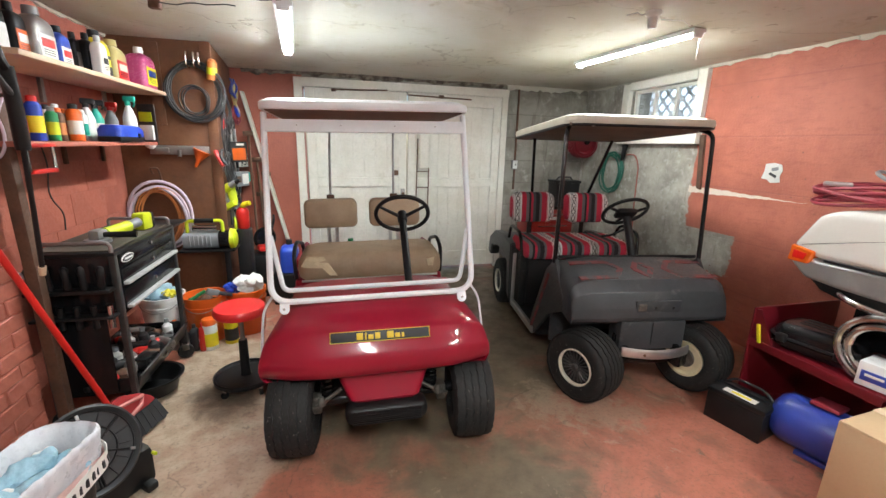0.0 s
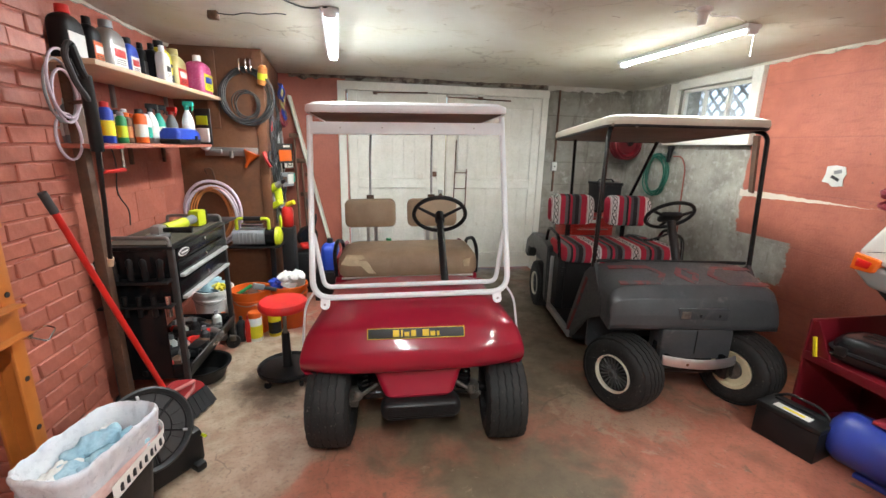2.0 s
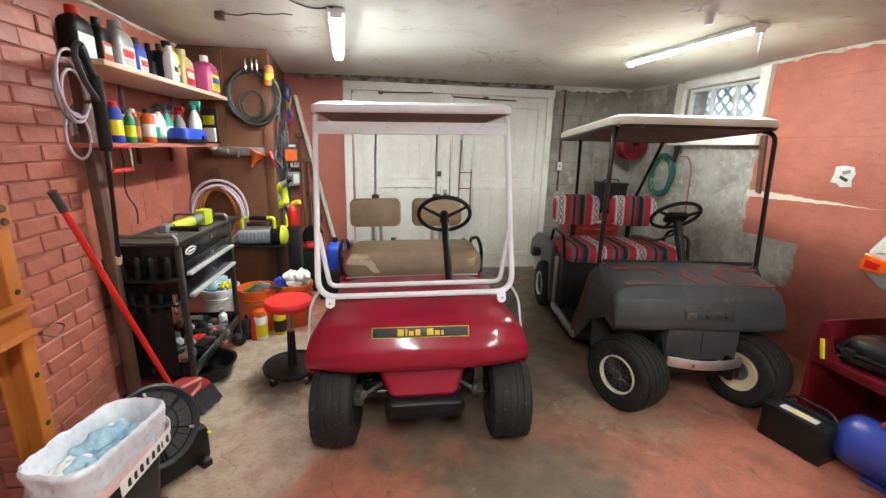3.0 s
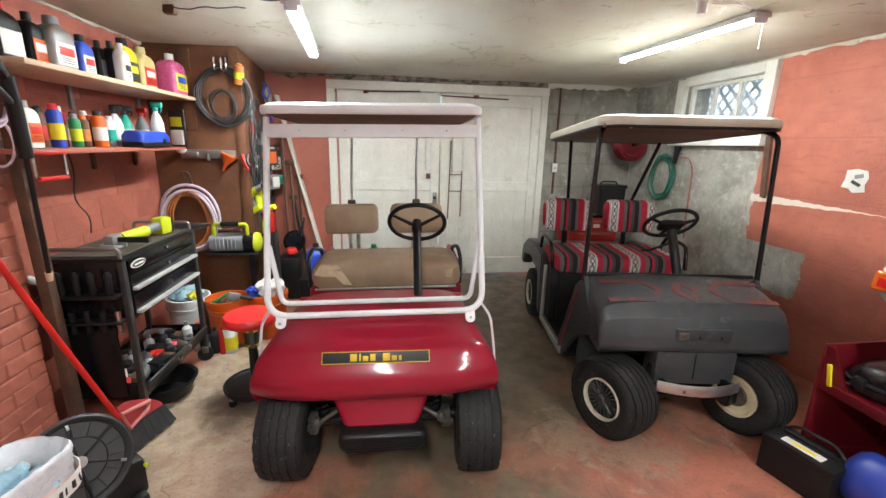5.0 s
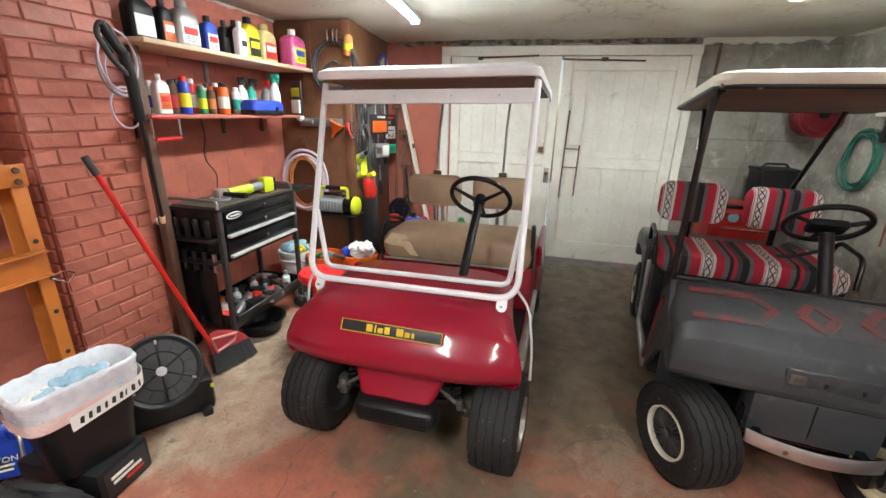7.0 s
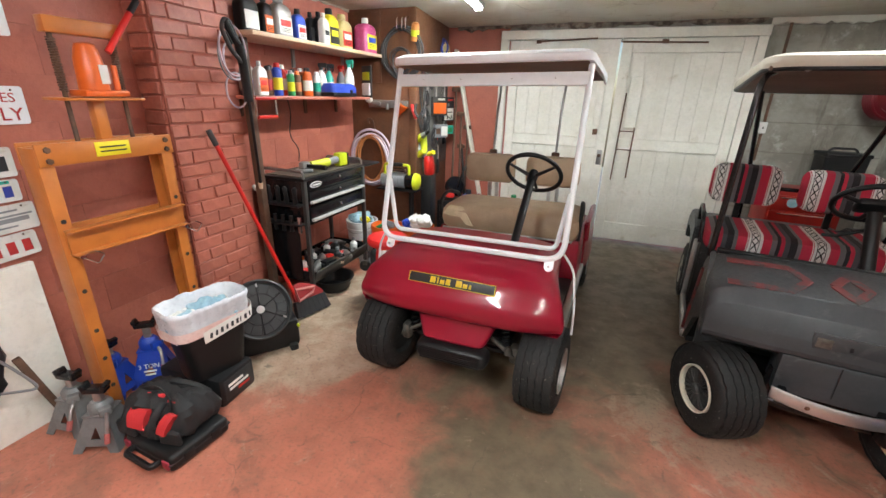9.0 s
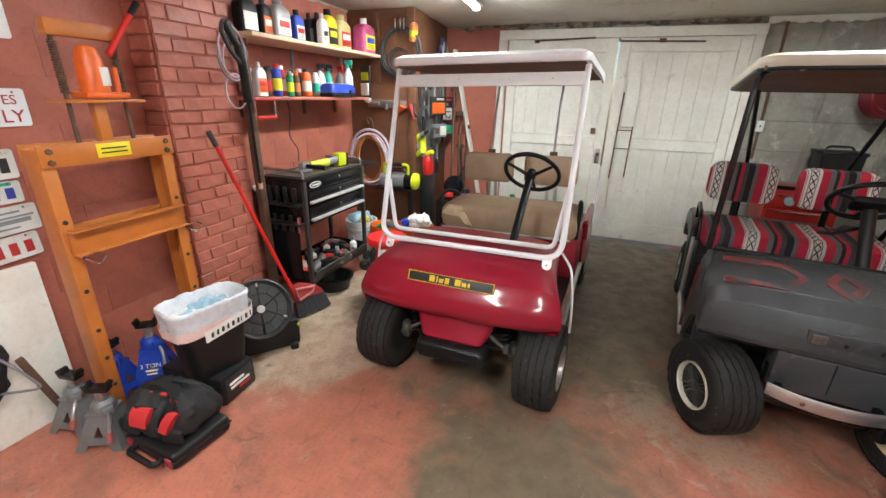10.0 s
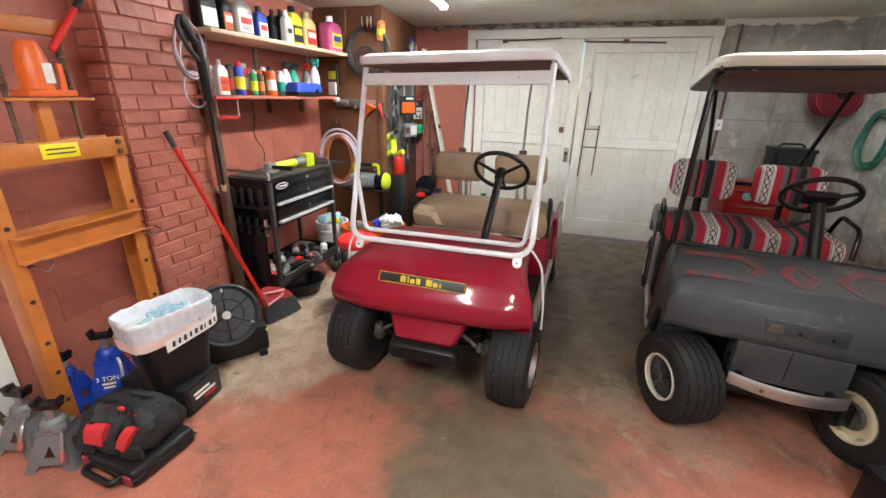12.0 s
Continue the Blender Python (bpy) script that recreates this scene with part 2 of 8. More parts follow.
def floor_material():
    m, N, L, B = nodes_of("worn_painted_concrete")
    co = N.new("ShaderNodeTexCoord").outputs["Object"]
    n1, n2, n3 = noise_out(N, L, co, 2.4, 7, 0.62, 0.3), noise_out(N, L, co, 55, 5), noise_out(N, L, co, 7, 7, 0.65)
    wob = math_out(N, L, "MULTIPLY", math_out(N, L, "SUBTRACT", n1, 0.5), 1.9)
    paint = mix_rgb(N, L, ramp_out(N, L, n3, 0.35, 0.7), (0.45, 0.155, 0.10), (0.38, 0.13, 0.085))
    paint = mix_rgb(N, L, ramp_out(N, L, n1, 0.52, 0.64, 0, 0.75), paint, (0.25, 0.105, 0.07))
    bare = mix_rgb(N, L, ramp_out(N, L, n3, 0.35, 0.68), (0.165, 0.125, 0.08), (0.115, 0.088, 0.056))
    pale = mix_rgb(N, L, ramp_out(N, L, n3, 0.38, 0.65), (0.42, 0.325, 0.235), (0.30, 0.215, 0.15))
    col = paint
    for cx, cy, rx, ry in ((0.62, 1.0, 0.42, 1.1), (1.02, 3.4, 0.62, 1.75), (0.25, 2.9, 0.75, 1.25), (2.2, 3.4, 1.3, 1.3), (0.9, 4.6, 1.3, 0.6)):
        col = mix_rgb(N, L, ellipse_mask(N, L, co, cx, cy, rx, ry, wob, 0.62, 1.28), col, bare)
    for cx, cy, rx, ry in ((-0.74, 2.5, 0.5, 1.15), (-0.74, 1.85, 0.34, 0.5)):
        col = mix_rgb(N, L, ellipse_mask(N, L, co, cx, cy, rx, ry, wob), col, pale)
    wob2 = math_out(N, L, "MULTIPLY", math_out(N, L, "SUBTRACT", noise_out(N, L, co, 8, 7, 0.65, 0.4), 0.5), 3.6)
    for cx, cy, rx, ry in ((1.55, 1.88, 0.24, 0.15), (1.25, 2.05, 0.16, 0.2)):
        col = mix_rgb(N, L, math_out(N, L, "MULTIPLY", ellipse_mask(N, L, co, cx, cy, rx, ry, wob2, 0.5, 1.3), 0.6), col, (0.36, 0.27, 0.19))
    for cx, cy, rx, ry in ((-0.55, 1.75, 0.4, 0.6), (-0.35, 2.5, 0.2, 0.5)):
        col = mix_rgb(N, L, math_out(N, L, "MULTIPLY", ellipse_mask(N, L, co, cx, cy, rx, ry, wob2, 0.3, 1.3), 0.3), col, (0.33, 0.135, 0.09))
    for cx, cy, rx, ry in ((-0.80, 2.60, 0.16, 0.13), (-0.66, 2.46, 0.20, 0.16)):
        col = mix_rgb(N, L, math_out(N, L, "MULTIPLY", ellipse_mask(N, L, co, cx, cy, rx, ry, wob2, 0.2, 1.3), 0.65), col, (0.085, 0.07, 0.05))
    scuff = noise_out(N, L, co, 3.4, 8, 0.72, 0.9)
    col = mix_rgb(N, L, ramp_out(N, L, scuff, 0.60, 0.70, 0, 0.55), col, (0.42, 0.32, 0.24))
    stain = noise_out(N, L, co, 5.2, 6, 0.6, 0.8)
    col = mix_rgb(N, L, ramp_out(N, L, stain, 0.62, 0.72, 0, 0.8), col, (0.10, 0.085, 0.06))
    col = mix_rgb(N, L, ramp_out(N, L, n2, 0.48, 0.75, 0, 0.55), col, (0.14, 0.09, 0.062))
    grit = noise_out(N, L, co, 16, 6, 0.75, 0.5)
    col = mix_rgb(N, L, ramp_out(N, L, grit, 0.58, 0.70, 0, 0.5), col, (0.11, 0.08, 0.055))
    col = mix_rgb(N, L, ramp_out(N, L, grit, 0.40, 0.30, 0, 0.35), col, (0.46, 0.33, 0.25))
    # fine hairline cracks in the worn slab
    vor = N.new("ShaderNodeTexVoronoi")
    vor.feature = "DISTANCE_TO_EDGE"
    vor.inputs["Scale"].default_value = 1.15
    wave = N.new("ShaderNodeTexNoise")
    wave.inputs["Scale"].default_value = 3.0
    wave.inputs["Detail"].default_value = 6
    L.new(co, wave.inputs["Vector"])
    bent = N.new("ShaderNodeVectorMath")
    bent.operation = "MULTIPLY_ADD"
    bent.inputs[1].default_value = (0.35, 0.35, 0)
    L.new(wave.outputs["Color"], bent.inputs[0])
    L.new(co, bent.inputs[2])
    L.new(bent.outputs[0], vor.inputs["Vector"])
    hair = math_out(N, L, "MULTIPLY", ramp_out(N, L, vor.outputs["Distance"], 0.0015, 0.005, 0.42, 0), ramp_out(N, L, scuff, 0.46, 0.56))
    col = mix_rgb(N, L, hair, col, (0.075, 0.055, 0.04))
    L.new(col, B.inputs["Base Color"])
    L.new(ramp_out(N, L, n3, 0.3, 0.7, 0.38, 0.62), B.inputs["Roughness"])
    bump_to(N, L, B, math_out(N, L, "ADD", n1, math_out(N, L, "MULTIPLY", n2, 0.4)), 0.35, 0.004)
    return m


M["floor"] = floor_material()


def ceiling_material():
    """Old plaster: yellow damp stains, grey smears, thin cracks and chipped spots."""
    m, N, L, B = nodes_of("ceiling_plaster")
    co = N.new("ShaderNodeTexCoord").outputs["Object"]
    n1, n2, n3 = noise_out(N, L, co, 1.1, 6, 0.6, 0.5), noise_out(N, L, co, 5, 8, 0.7, 0.6), noise_out(N, L, co, 38, 5)
    col = mix_rgb(N, L, ramp_out(N, L, n1, 0.35, 0.7), (0.60, 0.585, 0.52), (0.53, 0.50, 0.40))
    col = mix_rgb(N, L, ramp_out(N, L, n2, 0.56, 0.72, 0, 0.65), col, (0.40, 0.35, 0.23))
    col = mix_rgb(N, L, ramp_out(N, L, noise_out(N, L, co, 2.3, 9, 0.75, 1.2), 0.60, 0.70, 0, 0.55), col, (0.33, 0.30, 0.25))
    vo = N.new("ShaderNodeTexVoronoi")
    vo.feature = "DISTANCE_TO_EDGE"
    vo.inputs["Scale"].default_value = 0.9
    wp = N.new("ShaderNodeVectorMath")
    wp.operation = "MULTIPLY_ADD"
    nc = N.new("ShaderNodeTexNoise")
    nc.inputs["Scale"].default_value = 3.0
    nc.inputs["Detail"].default_value = 6
    L.new(co, nc.inputs["Vector"])
    L.new(nc.outputs["Color"], wp.inputs[0])
    wp.inputs[1].default_value = (0.5, 0.5, 0.5)
    L.new(co, wp.inputs[2])
    L.new(wp.outputs[0], vo.inputs["Vector"])
    crack = math_out(N, L, "MULTIPLY", ramp_out(N, L, vo.outputs["Distance"], 0.002, 0.009, 1, 0), ramp_out(N, L, n1, 0.45, 0.6))
    col = mix_rgb(N, L, math_out(N, L, "MULTIPLY", crack, 0.4), col, (0.20, 0.16, 0.11))
    chip = ramp_out(N, L, noise_out(N, L, co, 11, 3, 0.5, 0.8), 0.70, 0.73)
    col = mix_rgb(N, L, math_out(N, L, "MULTIPLY", chip, 0.7), col, (0.24, 0.19, 0.13))
    L.new(col, B.inputs["Base Color"])
    B.inputs["Roughness"].default_value = 0.8
    h = math_out(N, L, "SUBTRACT", math_out(N, L, "ADD", n2, math_out(N, L, "MULTIPLY", n3, 0.5)), math_out(N, L, "ADD", crack, chip))
    bump_to(N, L, B, h, 0.5, 0.006)
    return m


M["ceiling"] = ceiling_material()


def concrete_material():
    """Board-marked bare concrete: level lift lines, pale lime bloom and dark runs."""
    m, N, L, B = nodes_of("bare_concrete")
    co = N.new("ShaderNodeTexCoord").outputs["Object"]
    mp = N.new("ShaderNodeMapping")
    mp.inputs["Scale"].default_value = (1.0, 1.0, 0.18)
    L.new(co, mp.inputs[0])
    n1, n2, n3, run = noise_out(N, L, co, 2.4, 8, 0.68, 0.4), noise_out(N, L, co, 50, 4), noise_out(N, L, co, 9, 7, 0.7), noise_out(N, L, mp.outputs[0], 9, 6, 0.65)
    col = mix_rgb(N, L, ramp_out(N, L, n1, 0.36, 0.66), (0.33, 0.315, 0.275), (0.20, 0.185, 0.155))
    col = mix_rgb(N, L, ramp_out(N, L, n3, 0.54, 0.70, 0, 0.6), col, (0.47, 0.455, 0.41))
    col = mix_rgb(N, L, ramp_out(N, L, run, 0.54, 0.68, 0, 0.6), col, (0.12, 0.105, 0.085))
    sep = N.new("ShaderNodeSeparateXYZ")
    L.new(co, sep.inputs[0])
    z = math_out(N, L, "ADD", sep.outputs[2], math_out(N, L, "MULTIPLY", n3, 0.03))
    lift = math_out(N, L, "PINGPONG", z, 0.14)
    line = ramp_out(N, L, lift, 0.002, 0.008, 1, 0)
    col = mix_rgb(N, L, math_out(N, L, "MULTIPLY", line, 0.5), col, (0.13, 0.115, 0.09))
    L.new(col, B.inputs["Base Color"])
    B.inputs["Roughness"].default_value = 0.85
    bump_to(N, L, B, math_out(N, L, "SUBTRACT", math_out(N, L, "ADD", n3, math_out(N, L, "MULTIPLY", n2, 0.5)), line), 0.5, 0.005)
    return m


M["concrete"] = concrete_material()


def serape_material(shift):
    """Woven blanket: stripes across the seat, by the width alone."""
    m, N, L, B = nodes_of("striped_woven_blanket")
    co = N.new("ShaderNodeTexCoord").outputs["Object"]
    sep = N.new("ShaderNodeSeparateXYZ")
    L.new(co, sep.inputs[0])
    u = math_out(N, L, "FRACT", math_out(N, L, "MULTIPLY", math_out(N, L, "ADD", sep.outputs[0], shift), 3.05), 0)
    cr = N.new("ShaderNodeValToRGB")
    cr.color_ramp.interpolation = "CONSTANT"
    W, K, R, G, D = (0.80, 0.79, 0.77), (0.012, 0.012, 0.014), (0.50, 0.02, 0.055), (0.15, 0.145, 0.15), (0.07, 0.065, 0.075)
    bands = ((0.0, K), (0.05, G), (0.11, R), (0.27, W), (0.285, R), (0.295, W), (0.335, K), (0.347, W), (0.458, K), (0.47, W), (0.52, R), (0.66, G), (0.74, K), (0.80, R), (0.86, D), (0.94, K))
    el = cr.color_ramp.elements
    el[0].position, el[0].color = 0, (*bands[0][1], 1)
    el[1].position, el[1].color = bands[1][0], (*bands[1][1], 1)
    for p, c in bands[2:]:
        el.new(p).color = (*c, 1)
    L.new(u, cr.inputs[0])
    # the dark diamond figure in the white band
    along = math_out(N, L, "ADD", sep.outputs[1], sep.outputs[2])
    tri = math_out(N, L, "PINGPONG", math_out(N, L, "MULTIPLY", along, 30.0), 1.0)
    off = math_out(N, L, "MULTIPLY", math_out(N, L, "ABSOLUTE", math_out(N, L, "SUBTRACT", u, 0.4025), 0), 18.5)
    d = math_out(N, L, "ABSOLUTE", math_out(N, L, "SUBTRACT", tri, off), 0)
    fig = math_out(N, L, "MULTIPLY", math_out(N, L, "LESS_THAN", d, 0.22), math_out(N, L, "LESS_THAN", off, 0.92))
    col = mix_rgb(N, L, fig, cr.outputs[0], K)
    wv = N.new("ShaderNodeTexWave")
    wv.inputs["Scale"].default_value = 180
    L.new(co, wv.inputs[0])
    col = mix_rgb(N, L, math_out(N, L, "MULTIPLY", wv.outputs["Fac"], 0.12), col, (0.1, 0.09, 0.09))
    L.new(col, B.inputs["Base Color"])
    B.inputs["Roughness"].default_value = 0.95
    bump_to(N, L, B, wv.outputs["Fac"], 0.4, 0.002)
    return m


M["serape"] = serape_material(4.952)
M["serape_a"] = serape_material(4.842)
M["serape_b"] = serape_material(4.622)


def right_wall_material():
    """Salmon paint over concrete with a ragged unpainted patch towards the far corner, and a scraped line."""
    m, N, L, B = nodes_of("half_painted_wall")
    co = N.new("ShaderNodeTexCoord").outputs["Object"]
    sep = N.new("ShaderNodeSeparateXYZ")
    L.new(co, sep.inputs[0])
    y, z = sep.outputs[1], sep.outputs[2]
    n1, n2, n3 = noise_out(N, L, co, 3, 7, 0.65), noise_out(N, L, co, 60, 4), noise_out(N, L, co, 14, 6)
    red = mix_rgb(N, L, ramp_out(N, L, n1, 0.35, 0.7), (0.42, 0.130, 0.084), (0.335, 0.098, 0.064))
    ms = N.new("ShaderNodeMapping")
    ms.inputs["Scale"].default_value = (1.0, 1.0, 6.0)
    L.new(co, ms.inputs[0])
    red = mix_rgb(N, L, ramp_out(N, L, noise_out(N, L, ms.outputs[0], 5, 7, 0.7, 0.3), 0.50, 0.68, 0, 0.5), red, (0.27, 0.08, 0.054))
    red = mix_rgb(N, L, ramp_out(N, L, n3, 0.5, 0.72, 0, 0.5), red, (0.33, 0.092, 0.068))
    br = N.new("ShaderNodeTexBrick")
    mp = N.new("ShaderNodeMapping")
    mp.inputs["Rotation"].default_value = (radians(90), 0, radians(90))
    L.new(co, mp.inputs[0])
    L.new(mp.outputs[0], br.inputs[0])
    br.inputs["Scale"].default_value = 1.0
    br.inputs["Brick Width"].default_value, br.inputs["Row Height"].default_value, br.inputs["Mortar Size"].default_value = 0.42, 0.21, 0.006
    red = mix_rgb(N, L, math_out(N, L, "MULTIPLY", br.outputs["Fac"], 0.45), red, (0.27, 0.08, 0.06))
    con = mix_rgb(N, L, ramp_out(N, L, n1, 0.36, 0.64), (0.41, 0.39, 0.34), (0.24, 0.225, 0.19))
    mr = N.new("ShaderNodeMapping")
    mr.inputs["Scale"].default_value = (1.0, 1.0, 0.2)
    L.new(co, mr.inputs[0])
    con = mix_rgb(N, L, ramp_out(N, L, noise_out(N, L, mr.outputs[0], 8, 6, 0.65), 0.54, 0.68, 0, 0.6), con, (0.16, 0.14, 0.11))
    con = mix_rgb(N, L, ramp_out(N, L, n3, 0.5, 0.7, 0, 0.6), con, (0.52, 0.51, 0.47))
    wob = math_out(N, L, "MULTIPLY", math_out(N, L, "SUBTRACT", n3, 0.5), 0.12)
    step = math_out(N, L, "MULTIPLY", math_out(N, L, "LESS_THAN", z, 0.87), 0.52)
    edge = math_out(N, L, "ADD", math_out(N, L, "ADD", y, wob), step)
    bare = ramp_out(N, L, edge, 3.185, 3.20)
    low = ramp_out(N, L, math_out(N, L, "ADD", math_out(N, L, "ADD", z, wob), math_out(N, L, "MULTIPLY", math_out(N, L, "MAXIMUM", math_out(N, L, "SUBTRACT", y, 3.3), 0.0), 1.2)), 0.50, 0.52)
    bare = math_out(N, L, "MULTIPLY", bare, low)
    line = math_out(N, L, "ABSOLUTE", math_out(N, L, "SUBTRACT", math_out(N, L, "ADD", z, math_out(N, L, "MULTIPLY", wob, 0.35)), 1.215), 0)
    wid = ramp_out(N, L, y, 2.1, 3.2, 0.0, 0.028)
    scrape = math_out(N, L, "MULTIPLY", math_out(N, L, "LESS_THAN", line, wid), math_out(N, L, "MULTIPLY", math_out(N, L, "GREATER_THAN", y, 2.0), math_out(N, L, "LESS_THAN", y, 3.22)))
    col = mix_rgb(N, L, bare, red, con)
    col = mix_rgb(N, L, scrape, col, (0.62, 0.55, 0.47))
    col = mix_rgb(N, L, ramp_out(N, L, noise_out(N, L, co, 22, 5, 0.7), 0.66, 0.70), col, (0.20, 0.08, 0.056))
    L.new(col, B.inputs["Base Color"])
    B.inputs["Roughness"].default_value = 0.62
    h = math_out(N, L, "ADD", math_out(N, L, "MULTIPLY", br.outputs["Fac"], -0.8), math_out(N, L, "ADD", n2, n3))
    bump_to(N, L, B, h, 0.6, 0.007)
    return m


M["rightwall"] = right_wall_material()

# ---- mesh helpers ----
def box(bm, cx, cy, cz, sx, sy, sz, bev=0.0, rot=None, seg=2):
    r = bmesh.ops.create_cube(bm, size=1)
    vs = r["verts"]
    bmesh.ops.scale(bm, vec=(sx, sy, sz), verts=vs)
    if bev:
        es = list({e for v in vs for e in v.link_edges})
        b = bmesh.ops.bevel(bm, geom=es, offset=min(bev, 0.49 * min(sx, sy, sz)), segments=seg, profile=0.5, affect="EDGES")
        vs = list({v for f in b["faces"] for v in f.verts} | {v for v in vs if v.is_valid})
    if rot:
        bmesh.ops.transform(bm, matrix=Euler([radians(a) for a in rot]).to_matrix().to_4x4(), verts=vs)
    bmesh.ops.translate(bm, vec=(cx, cy, cz), verts=vs)
    return bm


def skin(bm, rings, close=True, caps=True):
    """Joins rings of equally many points into a surface."""
    vv = [[bm.verts.new(p) for p in r] for r in rings]
    n = len(vv[0])
    for a, b in zip(vv, vv[1:]):
        for i in range(n if close else n - 1):
            j = (i + 1) % n
            bm.faces.new((a[i], a[j], b[j], b[i]))
    if caps and close:
        bm.faces.new(vv[0][::-1])
        bm.faces.new(vv[-1])
    bmesh.ops.recalc_face_normals(bm, faces=bm.faces)
    return bm


def lathe(bm, prof, seg=24, m=None, caps=True):
    """Turns (radius, height) pairs round z."""
    m = m or Matrix()
    rings = [[m @ Vector((max(r, 1e-4) * math.cos(2 * math.pi * i / seg), max(r, 1e-4) * math.sin(2 * math.pi * i / seg), z)) for i in range(seg)] for r, z in prof]
    return skin(bm, rings, caps=caps)


def along(p, q):
    """A matrix whose z runs from p to q, with its origin at p."""
    p, q = Vector(p), Vector(q)
    return Matrix.Translation(p) @ (q - p).to_track_quat("Z", "Y").to_matrix().to_4x4()


def rod(bm, p, q, r, r2=None, seg=12):
    h = (Vector(q) - Vector(p)).length
    return lathe(bm, [(r, 0), (r if r2 is None else r2, h)], seg, along(p, q))


def pipe(bm, pts, r, seg=8, closed=False, flat=1.0):
    """A tube along points, smooth at the turns."""
    P = [Vector(p) for p in pts]
    n = len(P)
    rings, up = [], None
    for i in range(n):
        a = P[(i - 1) % n] if closed or i else P[i]
        b = P[(i + 1) % n] if closed or i < n - 1 else P[i]
        d = (b - a).normalized()
        if up is None:
            up = d.orthogonal().normalized()
        up = (up - d * up.dot(d)).normalized()
        s = d.cross(up)
        rings.append([P[i] + r * (math.cos(2 * math.pi * k / seg) * up + flat * math.sin(2 * math.pi * k / seg) * s) for k in range(seg)])
    if closed:
        rings.append(rings[0])
    return skin(bm, rings, caps=not closed)


def arc(pts, rad=0.05, n=5):
    """Rounds the corners of a polyline."""
    P = [Vector(p) for p in pts]
    out = [P[0]]
    for a, b, c in zip(P, P[1:], P[2:]):
        u, v = (a - b), (c - b)
        t = min(rad, u.length * 0.49, v.length * 0.49)
        s, e = b + u.normalized() * t, b + v.normalized() * t
        out += [s.lerp(b, k / n).lerp(b.lerp(e, k / n), k / n) for k in range(n + 1)]
    return out + [P[-1]]


def ring_pts(c, r, n=24, m=None, squash=1.0):
    m = m or Matrix()
    return [m @ Vector((c[0] + r * math.cos(2 * math.pi * i / n), c[1] + squash * r * math.sin(2 * math.pi * i / n), c[2])) for i in range(n)]


def torus(bm, R, r, m=None, n=32, seg=10, squash=1.0):
    return pipe(bm, ring_pts((0, 0, 0), R, n, m, squash), r, seg, True)


def rrect(w, d, r, z, n=4, cx=0.0, cy=0.0):
    """A rounded rectangle as a ring of points."""
    r = min(r, w / 2 - 1e-4, d / 2 - 1e-4)
    out = []
    for sx, sy, a0 in ((1, 1, 0), (-1, 1, 90), (-1, -1, 180), (1, -1, 270)):
        for k in range(n + 1):
            a = radians(a0 + 90 * k / n)
            out.append(Vector((cx + sx * (w / 2 - r) + r * math.cos(a), cy + sy * (d / 2 - r) + r * math.sin(a), z)))
    return out


def dense_ring(ring, n):
    """The same closed ring with n evenly spaced points."""
    P = [Vector(p) for p in ring]
    P.append(P[0])
    cum = [0.0]
    for a, b in zip(P, P[1:]):
        cum.append(cum[-1] + (b - a).length)
    out, j = [], 0
    for k in range(n):
        s = cum[-1] * k / n
        while cum[j + 1] < s:
            j += 1
        out.append(P[j].lerp(P[j + 1], (s - cum[j]) / max(cum[j + 1] - cum[j], 1e-9)))
    return out


def slab(bm, poly, axis, lo, hi):
    """Extrudes a polygon of pairs along an axis."""
    def put(u, v, w):
        return {"x": (w, u, v), "y": (u, w, v), "z": (u, v, w)}[axis]
    return skin(bm, [[put(u, v, lo) for u, v in poly], [put(u, v, hi) for u, v in poly]])


def crumple(bm, amount, scale, seed=0.0):
    bm.normal_update()
    for v in bm.verts:
        v.co += v.normal * amount * noise.noise(v.co * scale + Vector((seed, seed * 2, 0)))
    return bm


def move(bm, m):
    bmesh.ops.transform(bm, matrix=m, verts=bm.verts)
    return bm


def finish(bm, name, material, sharp=35):
    bm.normal_update()
    for f in bm.faces:
        f.smooth = True
    for e in bm.edges:
        if len(e.link_faces) == 2 and e.calc_face_angle(0) > radians(sharp):
            e.smooth = False
    me = bpy.data.meshes.new(name)
    bm.to_mesh(me)
    bm.free()
    me.materials.append(M[material] if isinstance(material, str) else material)
    return me


def part(name, bm, material, parent, label="", sharp=35):
    ob = new(name, finish(bm, name, material, sharp))
    ob.parent = parent
    if label:
        ob["label"] = label
    return ob


def thing(name, m, label, category, group="", kind=""):
    e = new(name)
    e.empty_display_size = 0.1
    e.matrix_world = m
    return tagged(e, label, category, group, kind)


def single(name, bm, material, m, label, category, group="", kind="", sharp=35):
    ob = new(name, finish(bm, name, material, sharp))
    ob.matrix_world = m
    return tagged(ob, label, category, group, kind)


def bm_():
    return bmesh.new()


I4 = Matrix()

# ---- the room ----
XL, XR, YB, YF, ZC = -1.60, 3.22, 5.05, -1.6, 2.28

bm = bm_()
box(bm, (XL + XR) / 2, (YB + YF) / 2, -0.06, XR - XL + 0.8, YB - YF + 0.8, 0.12)
floor = single("floor", bm, "floor", I4, "concrete floor with worn salmon paint and dark oil stains", "floor", kind="structure")

